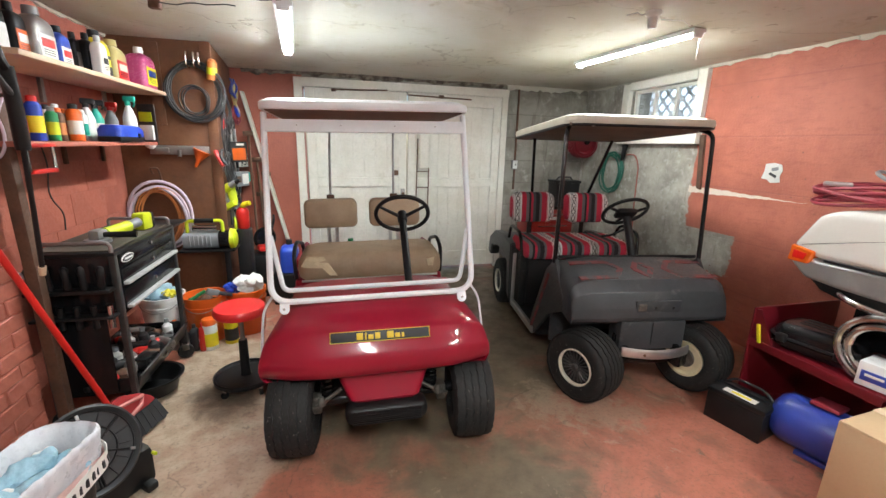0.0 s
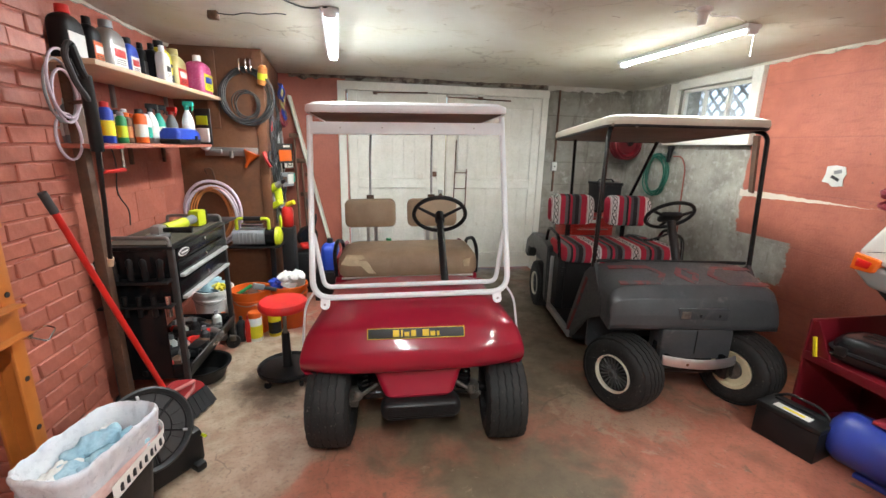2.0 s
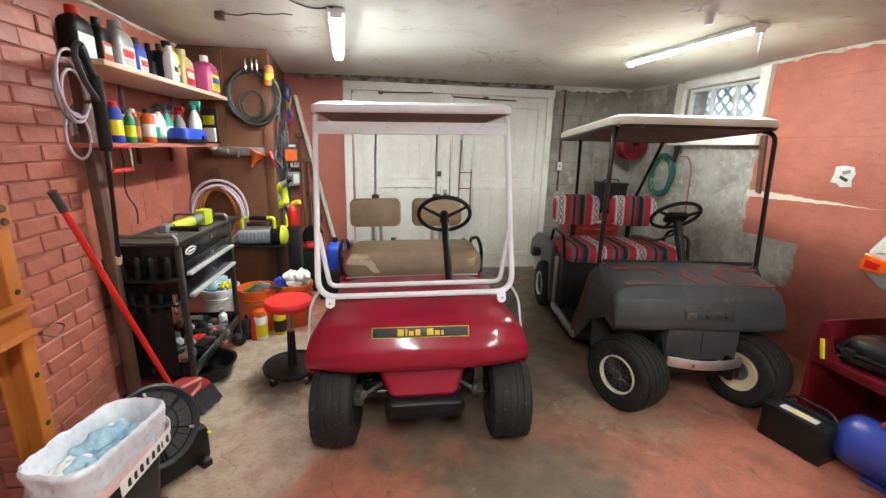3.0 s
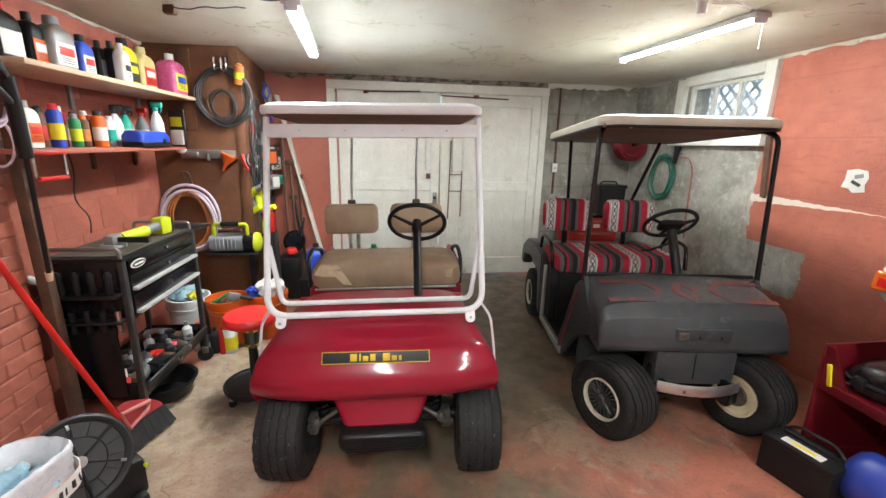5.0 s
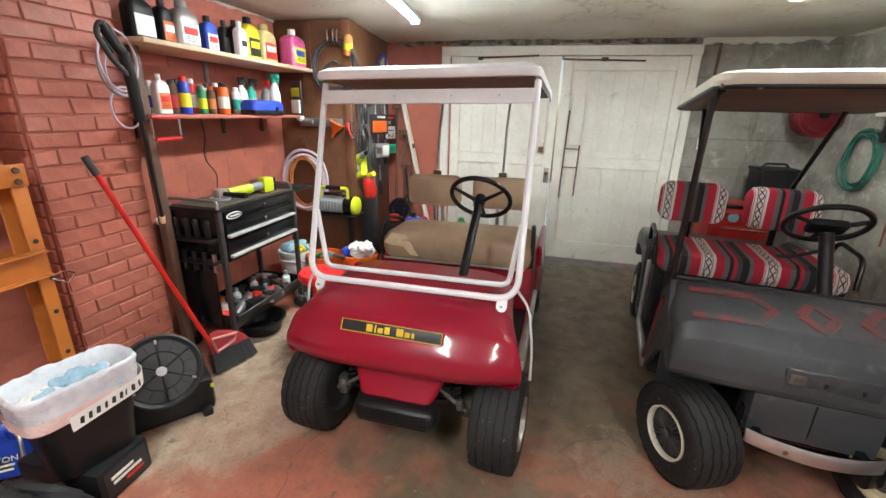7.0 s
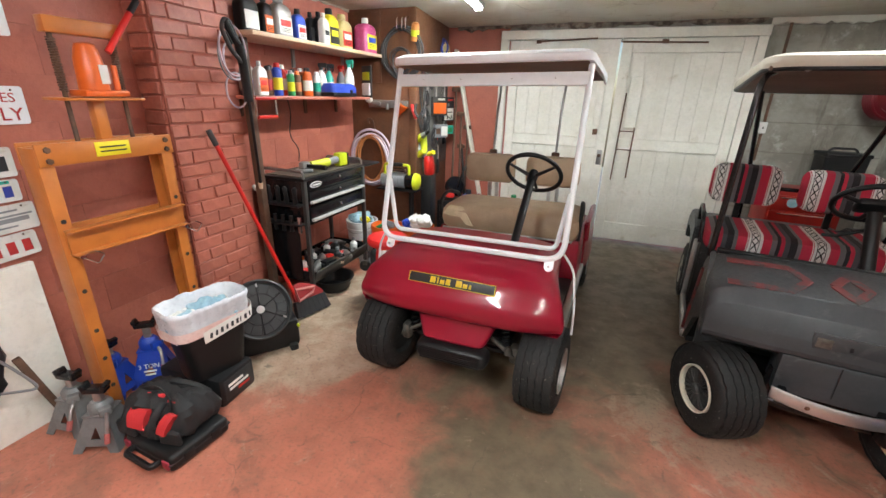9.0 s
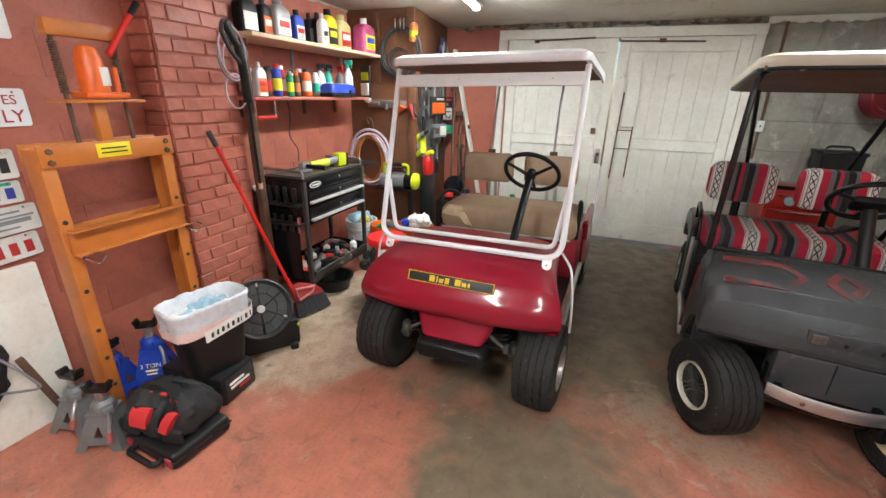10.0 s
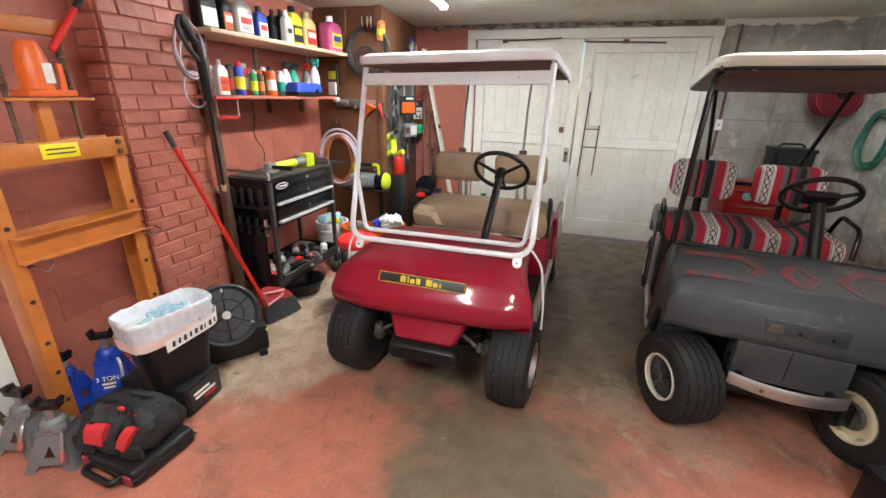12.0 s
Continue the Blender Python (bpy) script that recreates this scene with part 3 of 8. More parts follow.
# ceiling: slightly uneven plaster slab
bm = bm_()
nx, ny = 40, 50
grid = [[bm.verts.new((XL - 0.1 + (XR - XL + 0.2) * i / nx, YF - 0.1 + (YB - YF + 0.2) * j / ny, 0)) for i in range(nx + 1)] for j in range(ny + 1)]
for row in grid:
    for v in row:
        v.co.z = ZC + 0.014 * noise.noise(v.co * 1.1) + 0.006 * noise.noise(v.co * 4)
for j in range(ny):
    for i in range(nx):
        bm.faces.new((grid[j][i], grid[j + 1][i], grid[j + 1][i + 1], grid[j][i + 1]))
box(bm, (XL + XR) / 2, (YB + YF) / 2, ZC + 0.1, XR - XL + 0.6, YB - YF + 0.6, 0.12)
single("ceiling", bm, "ceiling", I4, "low plaster ceiling, yellowed, stained and cracked", "ceiling", kind="structure")

# left wall of large painted blocks
wall_l = single("wall_west", box(bm_(), XL - 0.1325, (YB + YF) / 2, ZC / 2 + 0.05, 0.26, YB - YF + 0.5, ZC + 0.1), "mortar", I4, "salmon painted block wall with shallow joints", "wall", kind="structure")
# back wall in three pieces round the door opening
DX0, DX1, DZ = -0.30, 2.02, 2.13
bm = bm_()
box(bm, (XL + DX0) / 2 - 0.15, YB + 0.12, ZC / 2 + 0.05, DX0 - XL + 0.3, 0.24, ZC + 0.1)
single("wall_north", bm, "redwall", I4, "salmon painted wall beside the garage doors", "wall", kind="structure")
bm = bm_()
box(bm, (XR + DX1) / 2 + 0.15, YB + 0.12, ZC / 2 + 0.05, XR - DX1 + 0.3, 0.24, ZC + 0.1)
box(bm, (DX0 + DX1) / 2, YB + 0.12, (DZ + ZC) / 2 + 0.05, DX1 - DX0, 0.24, ZC - DZ + 0.1)
single("wall_north_concrete", bm, "concrete", I4, "bare grey concrete wall with form marks", "wall", kind="structure")
# right wall with a window opening
WY0, WY1, WZ0, WZ1 = 3.27, 4.17, 1.72, 2.18
bm = bm_()
for y0, y1, z0, z1 in ((YF - 0.2, WY0, 0, ZC + 0.1), (WY1, YB, 0, ZC + 0.1), (WY0, WY1, 0, WZ0), (WY0, WY1, WZ1, ZC + 0.1)):
    box(bm, XR + 0.12, (y0 + y1) / 2, (z0 + z1) / 2, 0.24, y1 - y0, z1 - z0)
single("wall_east", bm, "rightwall", I4, "salmon wall with a bare concrete patch near the window", "wall", kind="structure")
# added wall behind the camera, out of view; neutral grey sets the bounce light
single("wall_south", box(bm_(), (XL + XR) / 2, YF - 0.12, ZC / 2 + 0.05, XR - XL + 0.5, 0.24, ZC + 0.1), "concrete", I4, "unseen bare concrete wall added to close the room", "wall", kind="structure")

# ragged plaster edge where the back and right walls meet the ceiling
def ragged(name, p, q, depth, drop, seed, material="crust"):
    bm = bm_()
    p, q = Vector(p), Vector(q)
    n = int((q - p).length / 0.04)
    side = Vector((0, 0, 1)).cross((q - p).normalized())
    rings = []
    for i in range(n + 1):
        c = p.lerp(q, i / n)
        a = depth * (0.7 + 0.6 * noise.noise(c * 9 + Vector((seed, 0, 0))))
        d = drop * (0.7 + 0.9 * noise.noise(c * 13 + Vector((0, seed, 0))))
        rings.append([c + Vector((0, 0, 0.02)), c + Vector((0, 0, -d)), c + side * a * 0.6 + Vector((0, 0, -d * 0.8)), c + side * a + Vector((0, 0, 0.02))])
    skin(bm, rings)
    return single(name, bm, material, I4, "crumbling plaster edge along the ceiling", "trim", kind="structure")


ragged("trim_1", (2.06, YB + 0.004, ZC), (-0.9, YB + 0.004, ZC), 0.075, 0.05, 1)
ragged("trim_2", (XR, YB + 0.004, ZC), (2.1, YB + 0.004, ZC), 0.05, 0.06, 2, "ceiling")
ragged("trim_3", (XR + 0.004, 0.8, ZC), (XR + 0.004, YB, ZC), 0.03, 0.03, 3, "ceiling")
ragged("trim_4", (XL - 0.004, 3.85, ZC), (XL - 0.004, -1, ZC), 0.03, 0.02, 4, "ceiling")

# ---- garage doors ----
def garage_door(name, x0, x1):
    d = thing(name, pose(x0, YB - 0.03, 0.03), "white painted plank garage door leaf, scuffed and stained", "door", "garage door leaves", "structure")
    w, h = x1 - x0, DZ - 0.03
    part("back_panel", box(bm_(), w / 2, 0.032, h / 2, w - 0.004, 0.02, h), "whitewood", d)
    n = 7
    bw = (w - 0.2) / n
    for z0, z1 in ((0.2, 1.02), (1.13, h - 0.13)):
        for i in range(n):
            part("board", box(bm_(), 0.1 + bw * (i + 0.5), 0.017, (z0 + z1) / 2, bw - 0.0015, 0.014, z1 - z0 - 0.002, 0.0012, None, 1), "whitewood", d)
    for nm, cx, cz, sx, sz in (("stile", 0.05, h / 2, 0.1, h), ("stile", w - 0.05, h / 2, 0.1, h), ("rail", w / 2, 0.1, w - 0.2, 0.2), ("rail", w / 2, 1.075, w - 0.2, 0.11), ("rail", w / 2, h - 0.065, w - 0.2, 0.13)):
        part(nm, box(bm_(), cx, 0.005, cz, sx, 0.03, sz, 0.004, None, 1), "whitewood", d)
    return d


SEAM = 0.845
dl = garage_door("door_1", DX0 + 0.024, SEAM)
dr = garage_door("door_2", SEAM + 0.020, DX1 - 0.004)
# frame round the opening
bm = bm_()
box(bm, DX0 - 0.045, YB - 0.025, 1.1, 0.085, 0.05, 2.2, 0.004, None, 1)
box(bm, DX1 + 0.04, YB - 0.025, 1.1, 0.08, 0.05, 2.2, 0.004, None, 1)
box(bm, (DX0 + DX1) / 2, YB - 0.03, DZ + 0.05, DX1 - DX0 + 0.17, 0.06, 0.09, 0.004, None, 1)
tagged(new("door_frame", finish(bm, "door_frame", "whitewood")), "chipped white timber door frame", "door frame", kind="structure")
# daylight apron outside, seen through the cracks
single("ground", box(bm_(), 1.0, YB + 3.2, -0.08, 12, 5.9, 0.1), mat("pale_drive", (0.5, 0.49, 0.46), None, 0.9), I4, "pale concrete drive outside the doors", "ground", kind="structure")

# ironwork of the doors
def door_iron():
    t = thing("door_brace", pose(0, YB - 0.06, 0), "rusty iron hold-open arm along the door head", "door brace")
    part("arm", rod(bm_(), (0.02, 0, 2.115), (0.62, -0.012, 2.135), 0.008), "copperdk", t)
    part("arm", rod(bm_(), (0.86, -0.01, 2.10), (1.62, -0.004, 2.085), 0.008), "copperdk", t)
    part("bracket", box(bm_(), 0.03, 0, 2.11, 0.05, 0.03, 0.03, 0.004), "copperdk", t)
    part("bracket", box(bm_(), 1.25, 0, 2.10, 0.06, 0.03, 0.035, 0.004), "copperdk", t)
    b = thing("door_bolt", pose(0, YB - 0.05, 0), "long sliding door bolt on painted blocks", "door bolt")
    part("slide_bar", rod(bm_(), (0.955, -0.02, 0.72), (0.975, -0.02, 1.62), 0.007), "copperdk", b)
    part("slide_bar", rod(bm_(), (1.105, -0.02, 0.75), (1.11, -0.02, 1.28), 0.007), "copperdk", b)
    part("block", box(bm_(), 1.055, 0, 1.53, 0.11, 0.035, 0.5, 0.004), "whitewood", b)
    part("block", box(bm_(), 0.72, 0.0, 1.52, 0.07, 0.03, 0.46, 0.004), "whitewood", b)
    part("bracket", rod(bm_(), (0.97, -0.02, 1.05), (1.11, -0.02, 1.05), 0.006), "copperdk", b)
    part("bracket", rod(bm_(), (0.97, -0.02, 1.24), (1.11, -0.02, 1.24), 0.006), "copperdk", b)
    part("staple", box(bm_(), 0.72, -0.01, 1.22, 0.05, 0.02, 0.06, 0.004), "copperdk", b)
    h = thing("door_latch", pose(0.80, YB - 0.045, 0.95), "small steel hasp on the door edge", "latch")
    part("plate", box(bm_(), 0, 0, 0, 0.05, 0.012, 0.16, 0.003), "steel", h)
    part("knob", lathe(bm_(), [(0.012, 0), (0.02, 0.015), (0.012, 0.03)], 12, pose(0, -0.005, 0.02, 90)), "copperdk", h)


door_iron()

# ---- window ----
w = thing("window_1", I4, "small white barred basement window with lattice outside", "window", kind="structure")
for nm, y0, y1, z0, z1, dx in (("window_frame", 3.17, 3.27, 1.64, 2.26, 0.05), ("window_frame", 4.17, 4.28, 1.66, 2.25, 0.05), ("window_frame", 3.27, 4.17, 2.18, 2.26, 0.05), ("window_sill", 3.17, 4.28, 1.62, 1.72, 0.07)):
    part(nm, box(bm_(), XR - dx / 2, (y0 + y1) / 2, (z0 + z1) / 2, dx, y1 - y0, z1 - z0, 0.004, None, 1), "whitewood", w)
for y in (3.29, 3.575, 3.865, 4.15):
    part("mullion", box(bm_(), XR + 0.05, y, 1.95, 0.045, 0.035, 0.46, 0.004, None, 1), "whitewood", w)
for z in (1.735, 2.165):
    part("sash_rail", box(bm_(), XR + 0.05, 3.72, z, 0.043, 0.83, 0.035, 0.004, None, 1), "whitewood", w)
for i in range(3):
    p = part("pane", box(bm_(), XR + 0.06, 3.4325 + i * 0.2875, 1.95, 0.004, 0.25, 0.40), "glass", w)
    p.visible_shadow = False
lat = thing("lattice", I4, "white diagonal garden lattice outside the window", "lattice", kind="structure")
for i in range(15):
    for s in (1, -1):
        part("slat", box(bm_(), XR + 0.34 + s * 0.005, 2.7 + i * 0.14, 1.95, 0.008, 0.035, 1.25, 0, (45 * s, 0, 0)), "lattice", lat)
single("backdrop", box(bm_(), XR + 1.6, 3.9, 2.2, 0.05, 5.0, 3.4), glow("bright_daylight_haze", (0.62, 0.80, 1.0), 2.3), I4, "pale blue daylight beyond the lattice", "backdrop", kind="structure")

# ---- timber-clad store in the corner ----
SLANT = 5.7      # its side panel falls back towards the doors


def side_x(y, out=0.0):
    """How far the closet's slanting side stands out at that depth."""
    return -0.898 - 0.0998 * (y - 3.88) + out


st = thing("timber_closet", I4, "corner closet clad in dark stained plywood", "closet", kind="structure")
part("front_panel", box(bm_(), (XL - 0.90) / 2, 3.865, ZC / 2, -0.90 - XL, 0.03, ZC, 0.002), "ply", st)
part("side_panel", move(box(bm_(), -0.015, 0.585, ZC / 2, 0.03, 1.17, ZC, 0.002), pose(-0.90, 3.88, 0, 0, 0, SLANT)), "ply", st)
part("stud", box(bm_(), -0.93, 3.845, ZC / 2, 0.075, 0.02, ZC, 0.003), "ply", st)
part("stud", box(bm_(), -1.30, 3.845, 1.95, 0.09, 0.018, 0.6, 0.003), "ply", st)

# ---- lights ----
def strip_light(x, y, yaw, ln):
    t = thing("ceiling_light", pose(x, y, ZC - 0.005, 0, 0, yaw), "lit white fluorescent strip fixture on the ceiling, two of four added as unseen fill", "ceiling light", "strip lights")
    part("housing", box(bm_(), 0, 0, -0.014, 0.10, ln, 0.028, 0.006), "whitemetal", t)
    b = bm_()
    skin(b, [[Vector((0.032 * math.cos(a), yy, -0.028 - 0.012 * math.sin(a))) for a in [math.pi * k / 8 for k in range(9)]] for yy in (-ln / 2 + 0.03, ln / 2 - 0.03)])
    part("diffuser", b, "tube", t)
    for s in (-1, 1):
        part("end_cap", box(bm_(), 0, s * (ln / 2 - 0.015), -0.03, 0.07, 0.03, 0.05, 0.012), "whitemetal", t)
    return t
strip_light(-0.275, 3.21, 4.2, 1.28)
strip_light(2.12, 2.86, 4.5, 1.18)
# unseen strips over and behind the camera, added to brighten the near end
strip_light(0.0, -0.1, 4, 1.25)
strip_light(2.0, -0.35, 4, 1.25)

# ---- golf carts ----
def wheel(parent, x, y, r, w, side, cap, turn=0.0, lift=0.0):
    """A golf cart wheel on an axle along x; side is -1 or 1 for its outer face."""
    m = pose(x, y, r + lift, 0, 90, turn)
    hub = r * 0.50
    t = bm_()
    h = w / 2
    lathe(t, [(hub, -h * 0.72), (hub * 1.12, -h * 0.95), (r * 0.72, -h), (r * 0.84, -h * 0.97), (r * 0.92, -h * 0.86), (r * 0.97, -h * 0.66), (r * 0.99, -h * 0.3), (r * 0.993, 0), (r * 0.99, h * 0.3), (r * 0.97, h * 0.66), (r * 0.92, h * 0.86), (r * 0.84, h * 0.97), (r * 0.72, h), (hub * 1.12, h * 0.95), (hub, h * 0.72)], 40, m)
    wl = part("wheel", t, "rubber", parent, "worn black pneumatic tyre")
    k = bm_()
    def crown(q):
        return r * (0.993 - 0.055 * abs(q) ** 3.2)
    for lo_, hi_ in ((-0.86, -0.53), (-0.47, -0.19), (-0.13, 0.13), (0.19, 0.47), (0.53, 0.86)):
        rings = []
        for i in range(96):
            a, zig = 2 * math.pi * i / 96, (-0.03, 0.0, 0.03, 0.0)[i % 4]
            lo2, hi2 = max(lo_ + zig, -0.88), min(hi_ + zig, 0.88)
            rings.append([m @ Vector((math.cos(a) * rr, math.sin(a) * rr, q * h)) for q, rr in ((lo2, crown(lo2) - 0.006), (lo2, crown(lo2) + 0.005), ((lo2 + hi2) / 2, crown((lo2 + hi2) / 2) + 0.006), (hi2, crown(hi2) + 0.005), (hi2, crown(hi2) - 0.006))])
        skin(k, rings + [rings[0]], caps=False)
    part("tread", k, "rubber", wl, "ribbed zigzag tread")
    f = side * h
    c = bm_()
    if cap == "fan":
        lathe(c, [(hub * 1.03, f * 0.80), (hub * 1.045, f * 0.97), (hub * 1.02, f * 0.985), (hub * 0.975, f * 0.97), (hub * 0.965, f * 0.70), (hub * 1.03, f * 0.80)], 36, m, False)
        part("rim", c, "whiteband", wl, "white-edged wheel rim")
        d = bm_()
        lathe(d, [(hub * 0.94, f * 0.60), (hub * 0.94, f * 0.72), (0.001, f * 0.74), (0.001, f * 0.5)], 30, m)
        part("hubcap", d, "black", wl)
        for i in range(22):
            b = box(bm_(), hub * 0.55, 0, f * 0.78, hub * 0.64, 0.006, 0.016, 0.003, None, 1)
            move(b, m @ pose(0, 0, 0, 0, 0, i * 360 / 22))
            part("fin", b, "fin_grey", wl)
        part("hub_centre", lathe(bm_(), [(0.026, f * 0.7), (0.026, f * 0.92), (0.016, f * 1.0), (0.001, f * 1.0)], 18, m), "fin_grey", wl)
    else:
        lathe(c, [(hub * 1.02, f * 0.74), (hub * 1.06, f * 0.98), (hub * 0.95, f * 0.98), (hub * 0.8, f * 0.55), (hub * 0.36, f * 0.5), (hub * 0.34, f * 0.72), (0.001, f * 0.72)], 32, m)
        part("rim", c, "cream" if cap == "cream" else "steel", wl)
        for i in range(4):
            part("wheel_nut", lathe(bm_(), [(0.009, f * 0.5), (0.009, f * 0.68)], 6, m @ pose(0.034 * math.cos(i * math.pi / 2), 0.034 * math.sin(i * math.pi / 2), 0)), "steel", wl)
    return wl


def shell(stations, bulge, n=9, power=3.5, crown=0.012, tuck=0.0):
    """A bonnet: arches of (y, half width, top, bottom, forward pull) joined front to back. Corners are soft, sides turn down."""
    rings = []
    for y, W, zt, zb, pull in stations:
        ring = []
        for i in range(4 * n + 1):
            a = math.pi * i / (4 * n)
            ca, sa = math.cos(a), math.sin(a)
            ex = 2 / power
            x = -W * math.copysign(abs(ca) ** ex, ca)
            z = zb + (zt - zb) * sa ** ex + crown * (1 - (x / W) ** 2)
            low = 1 - sa ** ex
            ring.append(Vector((x * (1 - tuck * low ** 2), y + pull * abs(x / W) ** 4, z)))
        rings.append(ring)
    return rings


def club_cart():
    c = thing("golf_cart", pose(0.205, 1.985, 0, 0, -1.2, -2.5), "dark red golf cart with white frame and tan torn seat", "golf cart", "golf carts")
    # bonnet
    b = bm_()
    skin(b, shell([(0.46, 0.475, 0.748, 0.52, 0), (0.30, 0.487, 0.756, 0.50, 0), (0.12, 0.508, 0.748, 0.475, 0.01), (0.04, 0.526, 0.73, 0.462, 0.02), (-0.05, 0.546, 0.704, 0.455, 0.04), (-0.105, 0.558, 0.684, 0.452, 0.058), (-0.130, 0.564, 0.664, 0.45, 0.068), (-0.148, 0.570, 0.634, 0.449, 0.078), (-0.168, 0.575, 0.608, 0.447, 0.088), (-0.190, 0.578, 0.582, 0.446, 0.096), (-0.200, 0.578, 0.552, 0.445, 0.10), (-0.200, 0.575, 0.515, 0.444, 0.10), (-0.188, 0.565, 0.475, 0.444, 0.10), (-0.165, 0.55, 0.455, 0.445, 0.10), (-0.12, 0.53, 0.449, 0.446, 0.08)], 0, power=6, crown=0.012, tuck=0.05))
    part("bonnet", b, "cartred", c, "glossy dark red fibreglass bonnet")
    # name plate
    pm = pose(0.004, -0.147, 0.663, 63, 0, -1.5)
    np_ = part("name_plate", move(box(bm_(), 0, 0, 0, 0.472, 0.052, 0.008, 0.002), pm), "ink", c, "black plate with yellow edge and shapes")
    for cx, cy, sx, sy in ((0, 0.0245, 0.472, 0.003), (0, -0.0245, 0.472, 0.003), (-0.2345, 0, 0.003, 0.046), (0.2345, 0, 0.003, 0.046)):
        part("plate_edge", move(box(bm_(), cx, cy, 0.0055, sx, sy, 0.004), pm), "yellow", np_)
    # two rows of plain rounded bars in place of the maker's name
    for x, wd, h in ((-0.098, 0.030, 0.032), (-0.070, 0.008, 0.032), (-0.046, 0.024, 0.022), (-0.014, 0.024, 0.030), (0.046, 0.032, 0.032), (0.080, 0.024, 0.022), (0.106, 0.012, 0.022)):
        part("mark", move(box(bm_(), x, (h - 0.032) / 2, 0.0055, wd, h, 0.003, 0.001), pm), "yellow", np_)
    # lower nose and bumper
    b = bm_()
    skin(b, [rrect(2 * w, 0.2 - f, 0.045, z, 6, 0.015, (0.2 + f) / 2) for w, f, z in ((0.27, -0.09, 0.52), (0.235, -0.115, 0.45), (0.212, -0.132, 0.40), (0.192, -0.152, 0.355), (0.180, -0.165, 0.332), (0.172, -0.158, 0.318))])
    part("nose", b, "cartred", c)
    bp = part("front_bumper", box(bm_(), 0.022, -0.155, 0.266, 0.405, 0.13, 0.104, 0.046, None, 4), "black", c, "ribbed black rubber bumper")
    for i in range(7):
        part("rib", box(bm_(), 0.022, -0.2205, 0.238 + i * 0.0105, 0.33, 0.005, 0.004), "black", bp)
    # suspension seen beside the nose
    part("axle_beam", rod(bm_(), (-0.42, 0.02, 0.24), (0.42, 0.02, 0.24), 0.03), "blackmetal", c)
    for s in (-1, 1):
        part("spring", pipe(bm_(), [(s * 0.27 + 0.03 * math.cos(i * 0.9), 0.0 + 0.03 * math.sin(i * 0.9), 0.24 + i * 0.004) for i in range(45)], 0.006, 6), "blackmetal", c)
        part("steering_arm", rod(bm_(), (s * 0.36, -0.02, 0.22), (s * 0.18, 0.03, 0.28), 0.014), "dirtysteel", c)
        part("knuckle", box(bm_(), s * 0.325, 0.0, 0.24, 0.05, 0.07, 0.10, 0.015), "dirtysteel", c)
        part("steering_link", rod(bm_(), (s * 0.33, -0.06, 0.25), (s * 0.20, -0.04, 0.33), 0.010), "dirtysteel", c)
        part("ball_joint", lathe(bm_(), [(0.001, -0.022), (0.02, -0.015), (0.022, 0.01), (0.012, 0.03)], 12, pose(s * 0.30, -0.055, 0.275)), "dirtysteel", c)
    part("underbody", box(bm_(), 0, 1.0, 0.27, 0.62, 2.0, 0.1, 0.02), "black", c)
    # tub and rear body
    part("floor_pan", box(bm_(), 0, 0.66, 0.30, 1.0, 0.62, 0.05, 0.01), "black", c)
    part("dashboard", box(bm_(), 0, 0.44, 0.65, 0.93, 0.06, 0.17, 0.02), "cartred", c)
    part("seat_box", box(bm_(), 0, 1.16, 0.46, 1.06, 0.44, 0.32, 0.03), "cartred", c)
    b = bm_()
    skin(b, shell([(1.30, 0.545, 0.60, 0.28, 0), (1.40, 0.565, 0.60, 0.28, 0), (1.46, 0.572, 0.55, 0.29, 0), (1.7, 0.58, 0.55, 0.30, 0), (2.0, 0.57, 0.55, 0.32, -0.03), (2.1, 0.53, 0.52, 0.34, -0.08)], 0, power=9, crown=0.004))
    part("rear_body", b, "cartred", c)
    for s in (-1, 1):
        b = bm_()
        slab(b, [(1.30, 0.50), (1.30, 0.655), (1.42, 0.67), (1.75, 0.675), (2.0, 0.65), (2.06, 0.50)], "x", s * 0.545 - 0.02, s * 0.545 + 0.02)
        bmesh.ops.bevel(b, geom=list(b.edges), offset=0.012, segments=3, affect="EDGES")
        part("bag_well_side", b, "cartred", c)
    part("side_sill", box(bm_(), 0.53, 0.8, 0.30, 0.05, 1.0, 0.06, 0.015), "alu", c)
    part("side_sill", box(bm_(), -0.53, 0.8, 0.30, 0.05, 1.0, 0.06, 0.015), "alu", c)
    # seat
    b = bm_()
    skin(b, [rrect(1.0 - 2 * i, 0.46 - 2 * i, 0.07, z, 5, 0.01, 1.11) for i, z in ((0.02, 0.615), (0.0, 0.64), (-0.008, 0.69), (0.0, 0.75), (0.022, 0.785), (0.06, 0.80))])
    crumple(b, 0.006, 9)
    seat = part("seat", b, "tan", c, "worn tan vinyl bench seat with a torn corner")
    part("seat_trim", rod(bm_(), (-0.47, 0.87, 0.625), (0.48, 0.87, 0.625), 0.008), "alu", seat)
    for poly in (((-0.47, 0.885, 0.73), (-0.43, 0.88, 0.79), (-0.32, 0.88, 0.785), (-0.27, 0.885, 0.72), (-0.23, 0.878, 0.655), (-0.28, 0.874, 0.66), (-0.33, 0.874, 0.715), (-0.41, 0.879, 0.72)), ((0.40, 0.885, 0.74), (0.46, 0.90, 0.75), (0.45, 0.888, 0.69), (0.41, 0.878, 0.69))):
        part("tear", crumple(skin(bm_(), [[Vector((p[0], 0.862 + max(0, p[2] - 0.74) * 0.9, p[2])) for p in poly], [Vector((p[0], 0.90, p[2])) for p in poly]]), 0.006, 40), "foam", seat)
